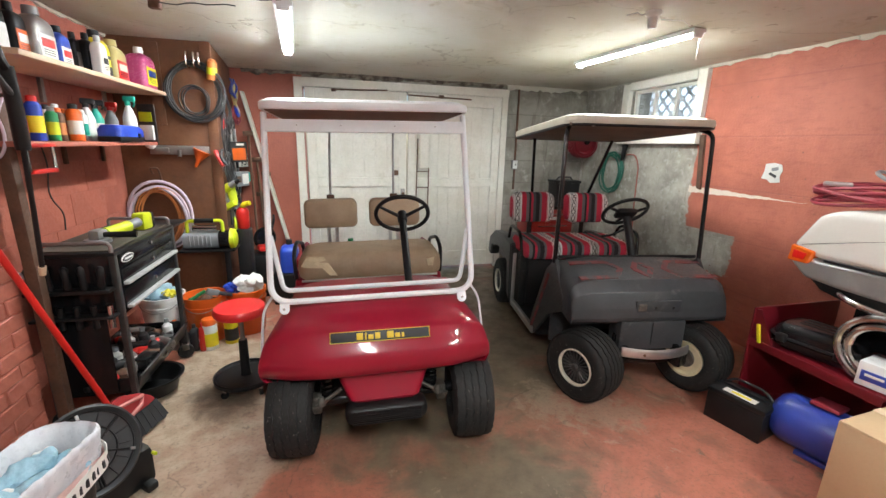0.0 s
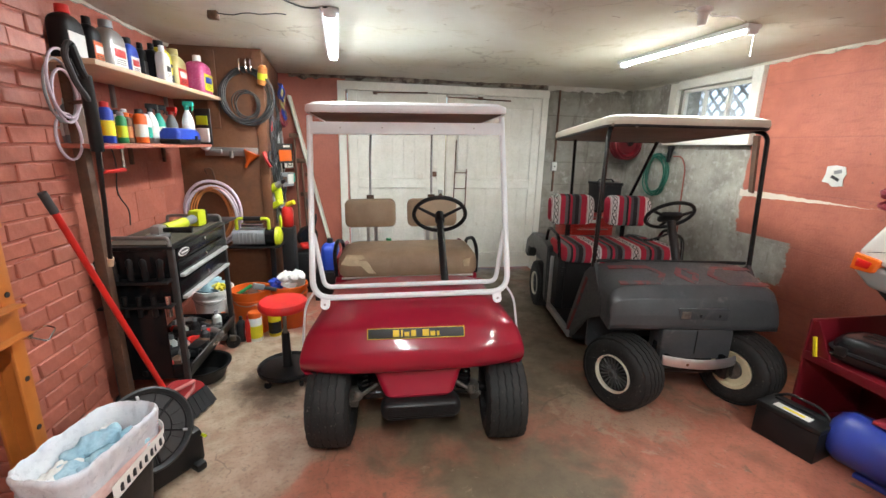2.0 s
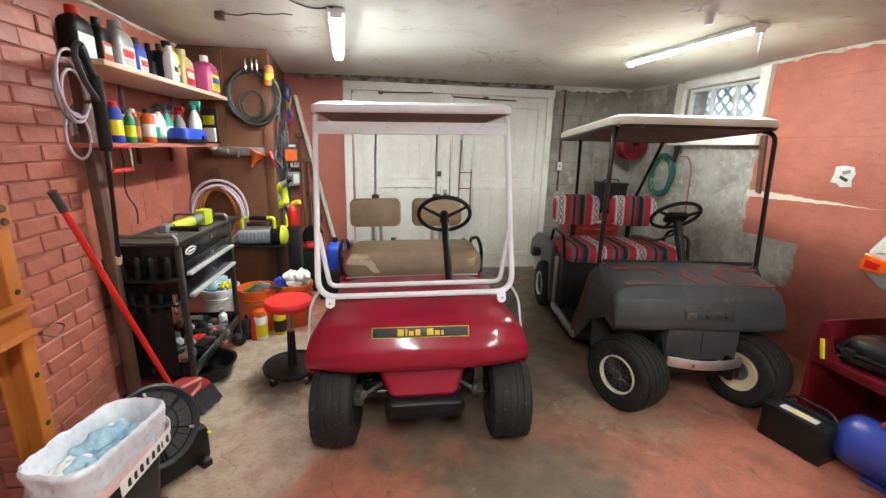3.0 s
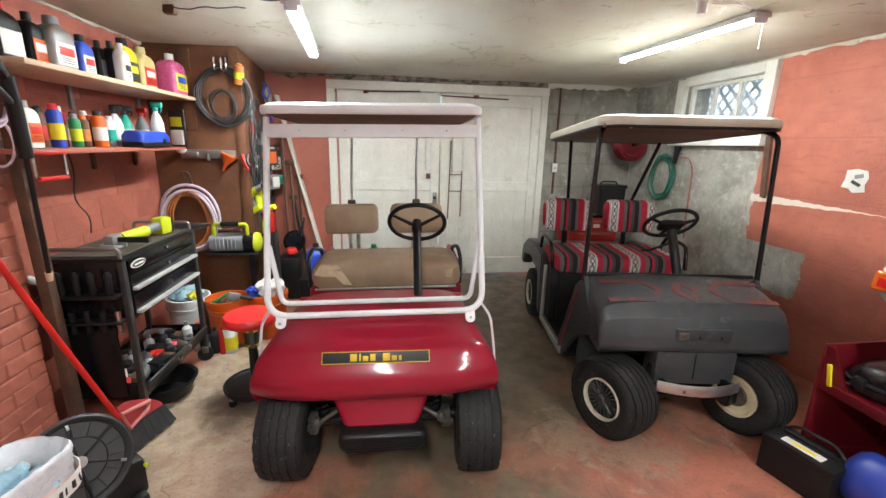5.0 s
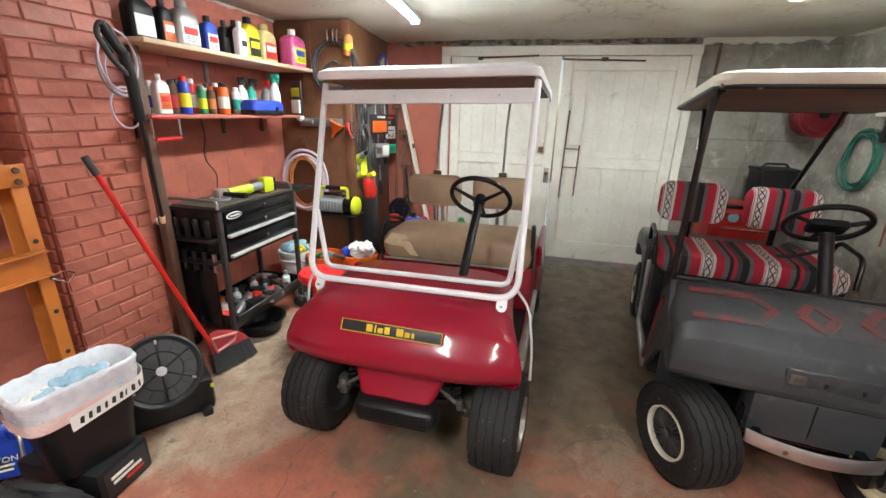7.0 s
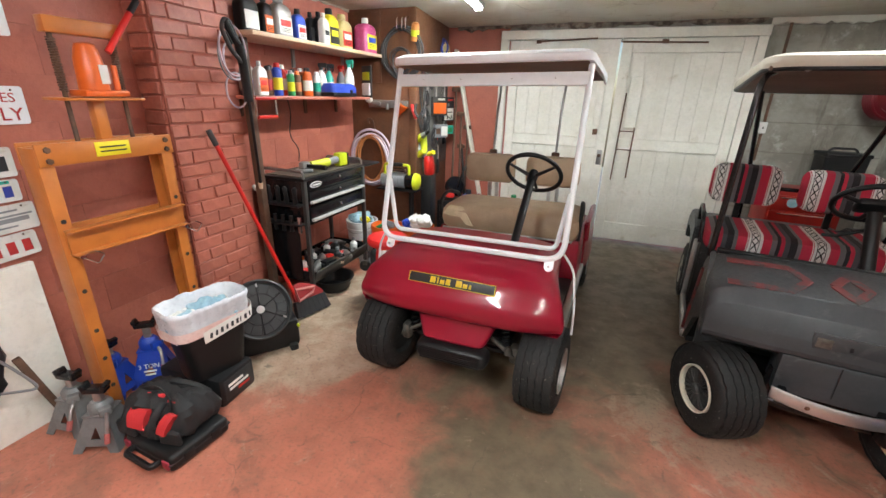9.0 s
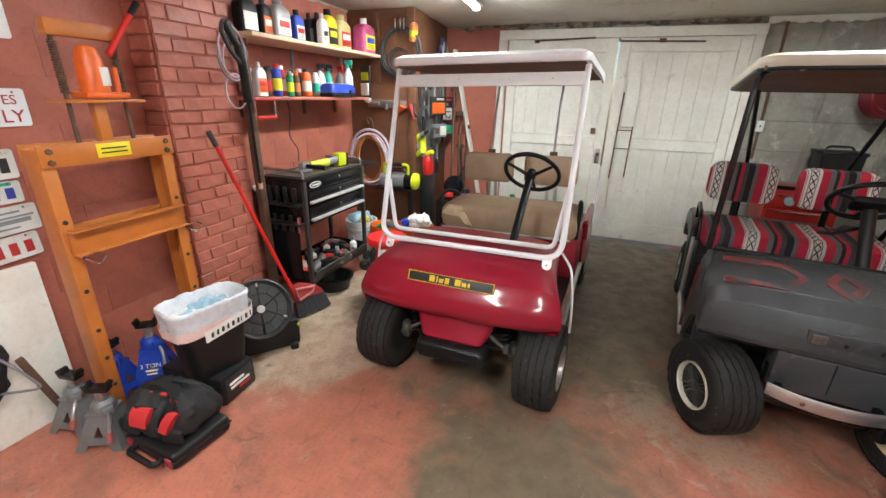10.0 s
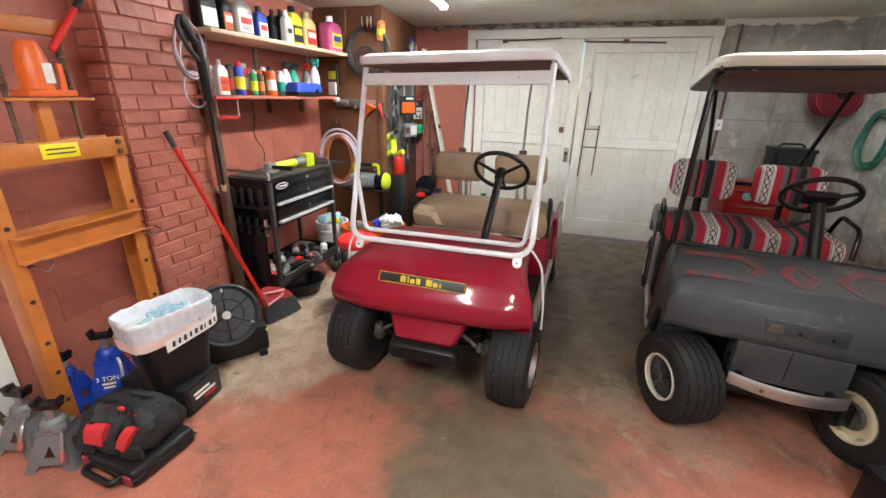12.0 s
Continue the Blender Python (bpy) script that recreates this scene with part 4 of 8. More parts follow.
    # backrests
    for x0 in (-0.28, 0.23):
        b = bm_()
        skin(b, [[Vector((p.x, y + 0.05 * (p.y - 0.12), p.y)) for p in rrect(0.415 - 2 * i, 0.23 - 2 * i, 0.05, 0, 5, x0, 0.0)] for i, y in ((0.03, -0.05), (0.008, -0.04), (0, -0.02), (0, 0.02), (0.01, 0.04), (0.04, 0.045))])
        crumple(move(b, pose(0, 1.45, 1.003)), 0.004, 9, x0)
        br = part("backrest", b, "tan", c, "tan vinyl backrest with dark wear")
        for s in (-0.03, 0.035):
            part("back_post", box(bm_(), x0 + s, 1.53, 0.80, 0.03, 0.012, 0.34, 0.003), "alu", br)
        part("bracket", box(bm_(), x0 - 0.0, 1.50, 1.125, 0.06, 0.03, 0.04, 0.006), "copperdk", br)
        part("roof_strut", pipe(bm_(), [(x0, 1.50, 1.10), (x0 + 0.008, 1.55, 1.45), (x0 + 0.02, 1.60, 1.69)], 0.009, 10), "steel", c)
    # arm hoops
    for s in (-1, 1):
        part("arm_hoop", pipe(bm_(), arc([(s * 0.515, 0.95, 0.62), (s * 0.52, 0.94, 0.80), (s * 0.51, 1.05, 0.865), (s * 0.50, 1.30, 0.80), (s * 0.50, 1.38, 0.64)], 0.06), 0.014, 10), "black", c)
    # steering
    sc, sd = Vector((0.215, 0.725, 1.098)), Vector((0.03, 0.375, 0.33)).normalized()
    m = along(sc, sc + sd)
    part("steering_column", pipe(bm_(), [(0.205, 0.33, 0.74), tuple(sc - sd * 0.05)], 0.024, 12), "black", c)
    sw = part("steering_wheel", torus(bm_(), 0.172, 0.0135, m, 40, 10), "black", c)
    for a in (28, 152, 270):
        e = m @ Vector((0.165 * math.cos(radians(a)), 0.165 * math.sin(radians(a)), 0.0))
        part("spoke", rod(bm_(), tuple(sc - sd * 0.03), tuple(e), 0.013, 0.009), "black", sw)
    part("hub", lathe(bm_(), [(0.03, -0.06), (0.034, -0.02), (0.028, 0.012), (0.001, 0.016)], 18, m), "black", sw)
    # white windscreen frame, roof posts
    fr = part("windscreen_frame", pipe(bm_(), arc([(-0.522, 0.362, 1.70), (-0.515, 0.066, 0.782), (0.515, 0.066, 0.782), (0.522, 0.362, 1.70)], 0.10, 8), 0.0155, 10), "whitemetal", c, "white painted tubular windscreen frame")
    part("cross_band", box(bm_(), 0, 0.330, 1.637, 1.03, 0.012, 0.066, 0.003, (-17, 0, 0)), "whitemetal", fr)
    part("inner_rail", pipe(bm_(), arc([(-0.508, 0.168, 1.10), (-0.465, 0.15, 0.812), (0.465, 0.15, 0.812), (0.508, 0.168, 1.10)], 0.04, 6), 0.0125, 10), "whitemetal", fr)
    for s in (-1, 1):
        part("mount_tab", lathe(bm_(), [(0.024, 0), (0.024, 0.012)], 16, pose(s * 0.452, 0.052, 0.748, 62, 0, 0)), "whitemetal", fr)
        part("mount_tab", box(bm_(), s * 0.452, 0.056, 0.764, 0.048, 0.012, 0.044, 0.004, (-28, 0, 0)), "whitemetal", fr)
        part("bolt", lathe(bm_(), [(0.006, 0), (0.006, 0.018)], 8, pose(s * 0.452, 0.044, 0.751, 62)), "steel", fr)
        part("side_rail", pipe(bm_(), arc([(s * 0.515, 0.12, 0.80), (s * 0.57, 0.13, 0.72), (s * 0.594, 0.12, 0.52), (s * 0.596, 0.11, 0.36)], 0.05), 0.0065, 8), "whitemetal", fr)
    for x in (-0.36, -0.14, 0.14, 0.36):
        part("rivet", lathe(bm_(), [(0.0035, 0), (0.001, 0.006)], 8, pose(x, 0.324, 1.64, 90)), "steel", fr)
    # roof
    b = bm_()
    skin(b, [rrect(1.07 - 2 * i, 1.42 - 2 * i, 0.07, z, 5, 0, 0.98) for i, z in ((0.0, 1.715), (-0.004, 1.73), (0.0, 1.752), (0.03, 1.768), (0.2, 1.776))])
    for v in b.verts:
        v.co.z -= 0.035 * max(0, (v.co.y - 0.30)) / 1.4
    rf = part("canopy", b, "whitemetal", c, "white moulded canopy roof")
    # underside panel, browner than the white shell above it
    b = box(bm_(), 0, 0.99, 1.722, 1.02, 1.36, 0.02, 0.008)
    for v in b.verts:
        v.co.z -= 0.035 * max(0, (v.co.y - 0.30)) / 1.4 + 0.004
    part("roof_underside", b, "underroof", rf, "brown underside of the canopy")
    for s in (-1, 1):
        b = bm_()
        slab(b, [(1.18, 1.70), (1.66, 1.692), (1.66, 1.655), (1.60, 1.65), (1.20, 1.69)], "x", s * 0.53 - 0.006, s * 0.53 + 0.006)
        part("roof_skirt", b, "whitemetal", rf)
    for s in (-1, 1):
        # the body leans a little towards its softer tyre; the wheels still meet the floor
        wheel(c, 0.024 + s * 0.456, -0.018, 0.226, 0.215, s, "steel", -4, lift=-s * 0.0095)
        wheel(c, s * 0.46, 1.66, 0.226, 0.215, s, "steel", lift=-s * 0.0095)
    return c


club_cart()


def stripe_on(parent, pts, wd, th=0.006):
    """A painted band along points that lie on a surface."""
    b = bm_()
    P = [Vector(p) for p in pts]
    rings = []
    for i, p in enumerate(P):
        d = (P[min(i + 1, len(P) - 1)] - P[max(i - 1, 0)]).normalized()
        s = d.cross(Vector((0, -0.25, 1))).normalized() * wd / 2
        u = Vector((0, -0.02, 1)).normalized() * th
        rings.append([p - s - u, p + s - u, p + s + u * 0.3, p - s + u * 0.3])
    skin(b, rings)
    return part("stripe", b, "stripe", parent, "faded red painted stripe")


def grey_cart():
    c = thing("golf_cart", pose(1.90, 2.06, 0, 0, 0, -8), "charcoal golf cart with red stripes and serape seat covers", "golf cart", "golf carts")
    # front cowl
    b = bm_()
    ST = [(0.30, 0.52, 0.835, 0.58, 0), (0.16, 0.525, 0.808, 0.54, 0), (0.01, 0.525, 0.768, 0.515, 0.02), (0.003, 0.525, 0.763, 0.514, 0.021), (-0.048, 0.523, 0.700, 0.505, 0.035), (-0.052, 0.523, 0.692, 0.504, 0.036), (-0.078, 0.52, 0.607, 0.50, 0.042), (-0.080, 0.52, 0.600, 0.50, 0.043), (-0.086, 0.517, 0.545, 0.50, 0.045), (-0.080, 0.512, 0.522, 0.50, 0.045)]
    skin(b, shell(ST, 0, power=7, crown=0.008))
    cowl = part("front_cowl", b, "cartgrey", c, "scuffed charcoal plastic front cowl", 11)
    part("recess", box(bm_(), 0.02, -0.0715, 0.617, 0.30, 0.02, 0.08, 0.008), "cartgrey", cowl)
    part("emblem", box(bm_(), -0.09, -0.082, 0.617, 0.055, 0.010, 0.045, 0.006), "dirtysteel", cowl)
    for x in (0.0, 0.115):
        part("keyhole", box(bm_(), x, -0.081, 0.612, 0.014, 0.006, 0.02, 0.003), "black", cowl)

    def top(x, y):
        for (ya, _, za, _, _), (yb, _, zb, _, _) in zip(ST, ST[1:]):
            if ya >= y >= yb:
                return za + (zb - za) * (ya - y) / (ya - yb) + 0.009 * (1 - (x / 0.52) ** 2)
        return ST[0][2]

    for pts in ([(-0.46, 0.21), (-0.22, 0.21), (-0.15, 0.12), (-0.22, 0.03), (-0.46, 0.03)], [(-0.06, 0.12), (0.0, 0.21), (0.06, 0.12), (0.0, 0.03), (-0.06, 0.12)], [(0.46, 0.21), (0.22, 0.21), (0.15, 0.12), (0.22, 0.03), (0.46, 0.03)]):
        dense = []
        for (xa, ya), (xb, yb) in zip(pts, pts[1:]):
            dense += [(xa + (xb - xa) * k / 4, ya + (yb - ya) * k / 4) for k in range(4)]
        dense.append(pts[-1])
        stripe_on(cowl, [(x, y, top(x, y) + 0.0012) for x, y in dense], 0.036, 0.004)
    part("rear_lip", rod(bm_(), (-0.50, 0.30, 0.838), (0.50, 0.30, 0.838), 0.012), "black", cowl)
    # lower front apron and chrome bumper
    part("apron", box(bm_(), 0.01, 0.0, 0.425, 0.44, 0.15, 0.20, 0.022), "cartgrey", c)
    part("apron_seam", box(bm_(), 0.0, -0.0765, 0.44, 0.004, 0.004, 0.15), "black", c)
    for s in (-1, 1):
        part("bumper_bracket", box(bm_(), s * 0.17, -0.09, 0.35, 0.03, 0.10, 0.03, 0.004), "blackmetal", c)
    b = bm_()
    skin(b, [[Vector((x, -0.185 + 0.055 * abs(x / 0.22) ** 2 + dy, 0.352 + dz)) for dy, dz in ((0, 0.030), (-0.006, 0.018), (-0.006, -0.018), (0, -0.030), (0.006, -0.030), (0.006, 0.030))] for x in [0.22 * k / 8 for k in range(-8, 9)]])
    bp = part("front_bumper", b, "alu", c, "curved chrome bumper bar")
    part("bolt", lathe(bm_(), [(0.01, 0), (0.001, 0.008)], 10, pose(-0.098, -0.183, 0.35, 90)), "copperdk", bp)
    part("axle_beam", rod(bm_(), (-0.42, 0.02, 0.22), (0.42, 0.02, 0.22), 0.032), "blackmetal", c)
    for s in (-1, 1):
        part("damper", rod(bm_(), (s * 0.22, -0.02, 0.20), (s * 0.2, -0.02, 0.42), 0.022), "blackmetal", c)
        part("knuckle", box(bm_(), s * 0.36, 0.0, 0.22, 0.07, 0.08, 0.12, 0.02), "copperdk", c)
    # side panels behind the front wheels
    for s in (-1, 1):
        b = bm_()
        slab(b, [(0.28, 0.83), (0.42, 0.72), (0.64, 0.30), (0.70, 0.16), (0.60, 0.14), (0.32, 0.42), (0.10, 0.53), (0.10, 0.62)], "x", s * 0.515 - 0.012, s * 0.515 + 0.012)
        sp = part("side_panel", b, "cartgrey", c)
        part("stripe", pipe(bm_(), [(s * 0.53, 0.36, 0.70), (s * 0.53, 0.50, 0.42), (s * 0.53, 0.63, 0.19)], 0.012, 6), "stripe", sp, "faded red painted stripe")
    part("firewall", box(bm_(), 0, 0.36, 0.50, 0.98, 0.04, 0.60, 0.01), "cartgrey", c)
    part("floor_pan", box(bm_(), 0, 0.82, 0.165, 1.02, 0.55, 0.04, 0.01), "black", c)
    for s in (-1, 1):
        part("side_sill", box(bm_(), s * 0.525, 0.90, 0.17, 0.035, 0.62, 0.055, 0.008), "alu", c, "aluminium step sill")
        part("sill_upright", box(bm_(), s * 0.525, 1.20, 0.40, 0.03, 0.02, 0.46, 0.005), "alu", c)
        sb = part("battery_side", box(bm_(), s * 0.46, 1.22, 0.42, 0.10, 0.30, 0.48, 0.015), "black", c)
        for k in range(3):
            part("vent", box(bm_(), s * 0.46, 1.069, 0.50 + 0.035 * k, 0.07, 0.008, 0.014, 0.004), "black", sb)
        b = bm_()
        slab(b, [(1.28, 0.70), (1.5, 0.73), (1.9, 0.70), (2.1, 0.60), (2.16, 0.42), (2.05, 0.40), (1.98, 0.52), (1.82, 0.56), (1.55, 0.56), (1.38, 0.50), (1.33, 0.22), (1.24, 0.16)], "x", s * 0.50 - 0.05, s * 0.50 + 0.05)
        bmesh.ops.bevel(b, geom=list(b.edges), offset=0.012, segments=2, affect="EDGES")
        part("rear_fender", b, "cartgrey", c)
    part("seat_pedestal", box(bm_(), 0, 1.25, 0.42, 0.90, 0.40, 0.46, 0.02), "black", c)
    part("rear_body", box(bm_(), 0, 1.78, 0.52, 0.92, 0.62, 0.26, 0.05), "cartgrey", c)
    part("frame", box(bm_(), 0, 1.1, 0.24, 0.5, 2.0, 0.08, 0.02), "blackmetal", c)
    # seat with blanket cover
    b = bm_()
    skin(b, [rrect(0.98 - 2 * i, 0.50 - 2 * i, 0.06, z, 5, -0.01, 1.21) for i, z in ((0.02, 0.63), (0.0, 0.66), (-0.004, 0.71), (0.012, 0.752), (0.05, 0.77))])
    part("seat", crumple(b, 0.007, 7, 2), "serape", c, "red, black and white striped blanket seat")
    for x0 in (-0.29, 0.245):
        b = bm_()
        skin(b, [[Vector((p.x, y + 0.12 * p.y, p.y)) for p in rrect(0.42 - 2 * i, 0.275 - 2 * i, 0.07, 0, 5, x0, 0)] for i, y in ((0.04, -0.06), (0.01, -0.05), (0, -0.02), (0, 0.03), (0.015, 0.05), (0.05, 0.055))])
        br = part("backrest", crumple(move(b, pose(0, 1.53, 1.0)), 0.005, 8, x0), "serape_a" if x0 < 0 else "serape_b", c, "striped blanket backrest cover")
        part("back_post", box(bm_(), x0, 1.58, 0.84, 0.04, 0.02, 0.34, 0.004), "black", br)
    part("back_bar", rod(bm_(), (-0.45, 1.59, 0.98), (0.45, 1.59, 0.98), 0.014), "blackmetal", c)
    # black arm rails
    for s in (-1, 1):
        part("arm_hoop", pipe(bm_(), arc([(s * 0.52, 1.02, 0.66), (s * 0.53, 1.06, 0.84), (s * 0.53, 1.36, 0.86), (s * 0.52, 1.46, 0.70)], 0.06), 0.014, 10), "blackmetal", c)
    # roof and posts
    b = bm_()
    skin(b, [rrect(1.05 - 2 * i, 1.235 - 2 * i, 0.09, z, 5, 0.022, 0.945) for i, z in ((0.0, 1.70), (-0.006, 1.72), (0.0, 1.748), (0.035, 1.764), (0.25, 1.774))])
    for v in b.verts:
        v.co.z -= 0.075 * max(0, v.co.y - 0.28) / 1.27 - 0.012
    rf = part("canopy", b, "canopy", c, "cream moulded canopy roof")
    # underside panel, browner than the cream shell
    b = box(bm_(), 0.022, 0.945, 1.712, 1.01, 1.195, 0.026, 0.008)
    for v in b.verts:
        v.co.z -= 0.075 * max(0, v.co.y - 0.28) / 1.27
    part("roof_underside", b, "underroof", rf, "brown canopy underside")
    part("rim_trim", pipe(bm_(), [Vector((p.x, p.y, 1.708 - 0.075 * max(0, p.y - 0.28) / 1.27)) for p in rrect(1.035, 1.22, 0.09, 0, 5, 0.022, 0.945)], 0.012, 8, True), "black", rf)
    for s in (-1, 1):
        part("roof_post", pipe(bm_(), arc([(s * 0.525, 0.29, 0.80), (0.014 + s * 0.511, 0.355, 1.67), (0.022 + s * 0.46, 0.45, 1.70)], 0.06), 0.0145, 10), "blackmetal", c)
        part("roof_post", pipe(bm_(), arc([(s * 0.26, 1.62, 0.70), (s * 0.27, 1.62, 1.05), (0.02 + s * 0.37, 1.42, 1.65)], 0.06), 0.0145, 10), "blackmetal", c)
    for x, y in ((0.0, 0.62), (0.3, 0.34), (-0.35, 0.30)):
        part("roof_bolt", lathe(bm_(), [(0.012, 0), (0.001, -0.008)], 10, pose(x, y, 1.695)), "steel", rf)
    # steering
    sc, sd = Vector((0.145, 0.655, 1.095)), Vector((0.0, 0.67, 0.74)).normalized()
    m = along(sc, sc + sd)
    part("steering_column", pipe(bm_(), [(0.16, 0.42, 0.50), (0.155, 0.50, 0.80), tuple(sc - sd * 0.05)], 0.03, 12), "black", c)
    sw = part("steering_wheel", torus(bm_(), 0.162, 0.0135, m, 40, 10), "black", c)
    b = bm_()
    box(b, 0, 0, -0.015, 0.16, 0.10, 0.045, 0.02)
    part("hub", move(b, m), "black", sw)
    for a in (20, 160, 270):
        e = m @ Vector((0.153 * math.cos(radians(a)), 0.153 * math.sin(radians(a)), 0))
        part("spoke", rod(bm_(), tuple(sc - sd * 0.025), tuple(e), 0.014, 0.01), "black", sw)
    part("lever", pipe(bm_(), [(0.15, 0.60, 0.98), (0.05, 0.66, 0.91), (-0.01, 0.68, 0.90)], 0.009, 8), "black", sw)
    # wheels: the one on the step side wears a finned cap
    wheel(c, -0.402, -0.03, 0.226, 0.21, -1, "fan", 30)
    wheel(c, 0.385, 0.03, 0.226, 0.21, -1, "cream", 26)
    part("backing_plate", lathe(bm_(), [(0.001, -0.012), (0.062, -0.012), (0.066, 0.0), (0.05, 0.014), (0.001, 0.014)], 24, pose(0.30, -0.012, 0.235, 0, 90, 26)), "dirtysteel", c)
    part("spindle", box(bm_(), 0.255, -0.03, 0.24, 0.10, 0.05, 0.11, 0.015, (0, 0, 26)), "blackmetal", c)
    wheel(c, -0.45, 1.66, 0.226, 0.21, -1, "fan")
    wheel(c, 0.45, 1.66, 0.226, 0.21, 1, "cream")
    return c


grey_cart()

def lettering(parent, words, size, at, turn, material):
    """Raised letters as a mesh under their thing."""
    cu = bpy.data.curves.new("lettering", "FONT")
    cu.body, cu.size, cu.extrude, cu.align_x, cu.align_y, cu.resolution_u = words, size, 0.001, "CENTER", "CENTER", 3
    tmp = bpy.data.objects.new("lettering", cu)
    me = bpy.data.meshes.new_from_object(tmp)
    bpy.data.objects.remove(tmp)
    me.materials.clear()
    me.materials.append(M[material])
    o = new("lettering", me)
    o.parent = parent
    o.matrix_basis = pose(*at, *turn)
    return o


# ---- shelves and what stands on them ----
up = thing("wall_shelf", I4, "long pale pine shelf board along the wall", "shelf", "wall shelves")
part("board", box(bm_(), -1.41, 3.005, 1.878, 0.38, 1.61, 0.025, 0.003), "shelfwood", up)
for y in (2.32, 3.0, 3.7):
    part("bracket", box(bm_(), -1.59, y, 1.80, 0.02, 0.03, 0.14, 0.003), "steel", up)
lo = thing("wall_shelf", I4, "narrow red painted shelf board along the wall", "shelf", "wall shelves")
part("board", box(bm_(), -1.4325, 2.92, 1.509, 0.335, 1.42, 0.022, 0.003), "redwall", lo)
for y in (2.4, 3.1, 3.55):
    part("bracket", box(bm_(), -1.59, y, 1.44, 0.018, 0.03, 0.12, 0.003), "copperdk", lo)
US, LS = 1.8905, 1.5205


def bottle(x, y, z, w, d, h, body, cap, label, text, lab=None, lab2=None, neck=0.3, turn=0.0, handle=False, name="bottle"):
    """A square-shouldered plastic bottle with cap and a label on the side towards the room. Width runs along the wall."""
    t = thing(name, pose(x, y, z, 0, 0, turn), text, "bottle", "bottles on the shelves")
    b = bm_()
    w, h = w * 1.1, h * 0.93
    hb = h * (0.90 if cap else 0.95)
    nk = w * neck
    r = min(d, w) * 0.28
    skin(b, [rrect(d * a, w * c, r * a, hb * k, 4, 0, 0) for a, c, k in ((0.86, 0.9, 0), (1, 1, 0.02), (1.02, 1.0, 0.35), (1, 1, 0.70), (0.97, 0.93, 0.79), (0.84, 0.74, 0.87), (0.62, 0.5, 0.92))] + [rrect(nk, nk, nk * 0.49, hb * k, 4) for k in (0.945, 1.0)])
    part("body", b, body, t)
    if cap:
        part("cap", lathe(bm_(), [(nk * 0.62, hb * 0.95), (nk * 0.66, hb * 0.96), (nk * 0.62, h), (0.001, h)], 16), cap, t)
    if lab:
        l = part("label", box(bm_(), d * 0.5, 0, hb * 0.36, 0.003, w * 0.78, hb * 0.46, 0.0012), lab, t, "printed label")
        if lab2:
            part("label_patch", box(bm_(), d * 0.5 + 0.002, 0, hb * 0.42, 0.003, w * 0.6, hb * 0.17, 0.001), lab2, l)
            for k in range(3):
                part("print_line", box(bm_(), d * 0.5 + 0.002, 0, hb * (0.19 + 0.045 * k), 0.002, w * 0.5, hb * 0.014), "ink", l)
    if handle:
        part("handle", pipe(bm_(), arc([(0, w * 0.30, hb * 0.60), (0, w * 0.50, hb * 0.66), (0, w * 0.44, hb * 0.86), (0, w * 0.12, hb * 0.90)], 0.03), w * 0.06, 8), body, t)
    return t


bottle(-1.42, 2.375, US, 0.135, 0.09, 0.27, "black", "redp", 1, "black oil jug with white label, on the top shelf", "white", None, handle=True)
bottle(-1.41, 2.525, US, 0.09, 0.08, 0.26, "black", "black", 1, "black bottle with orange label, on the top shelf", "orange", "white")
bottle(-1.385, 2.640, US, 0.15, 0.10, 0.275, "silver", "grey", 1, "silver grey oil jug with red label, on the top shelf", "white", "redp", handle=True)
bottle(-1.395, 2.845, US, 0.10, 0.07, 0.235, "blue", "black", 1, "blue oil bottle with pale label, on the top shelf", "white", "redp")
bottle(-1.40, 2.997, US, 0.075, 0.06, 0.24, "black", "black", 1, "slim black oil bottle on the top shelf", "grey")
bottle(-1.43, 3.147, US, 0.07, 0.06, 0.225, "grey", "black", 1, "slim grey oil bottle on the top shelf", "ink")
bottle(-1.36, 3.045, US, 0.08, 0.065, 0.25, "black", "black", 1, "slim black oil bottle on the top shelf", "ink", "redp")
bottle(-1.28, 2.994, US, 0.075, 0.06, 0.23, "white", "white", 1, "white additive bottle on the top shelf", "paper", "ink")
bottle(-1.40, 3.244, US, 0.14, 0.10, 0.31, "label_y", "black", 1, "yellow jug with black cap, on the top shelf", "ink", "label_y", handle=True)
bottle(-1.38, 3.396, US, 0.16, 0.11, 0.29, "amberfluid", "amberfluid", 1, "amber yellow jug with red label, on the top shelf", "redp", "paper", handle=True)
bottle(-1.335, 3.700, US, 0.19, 0.14, 0.31, "pink", "white", 1, "gallon jug of pink cleaning fluid, on the top shelf", "label_y", "blue", 0.22, handle=True)


def can(x, y, z, r, h, body, top, text, band=None, cap=None):
    r, h = r * 0.9, h * 0.94
    t = thing("spray_can", pose(x, y, z), text, "spray can", "spray cans on the shelf")
    part("body", lathe(bm_(), [(r * 0.94, 0), (r, 0.004), (r, h * 0.78), (r * 0.98, h * 0.79), (r * 0.62, h * 0.87), (r * 0.6, h * 0.88)], 20), body, t)
    part("cap", lathe(bm_(), [(r * 0.66, h * 0.86), (r * 0.64, h * 0.97), (r * 0.45, h), (0.001, h)], 16), top, t)
    if band:
        part("label", lathe(bm_(), [(r * 1.006, h * 0.18), (r * 1.012, h * 0.18), (r * 1.012, h * 0.55), (r * 1.006, h * 0.55)], 20), band, t)
    return t


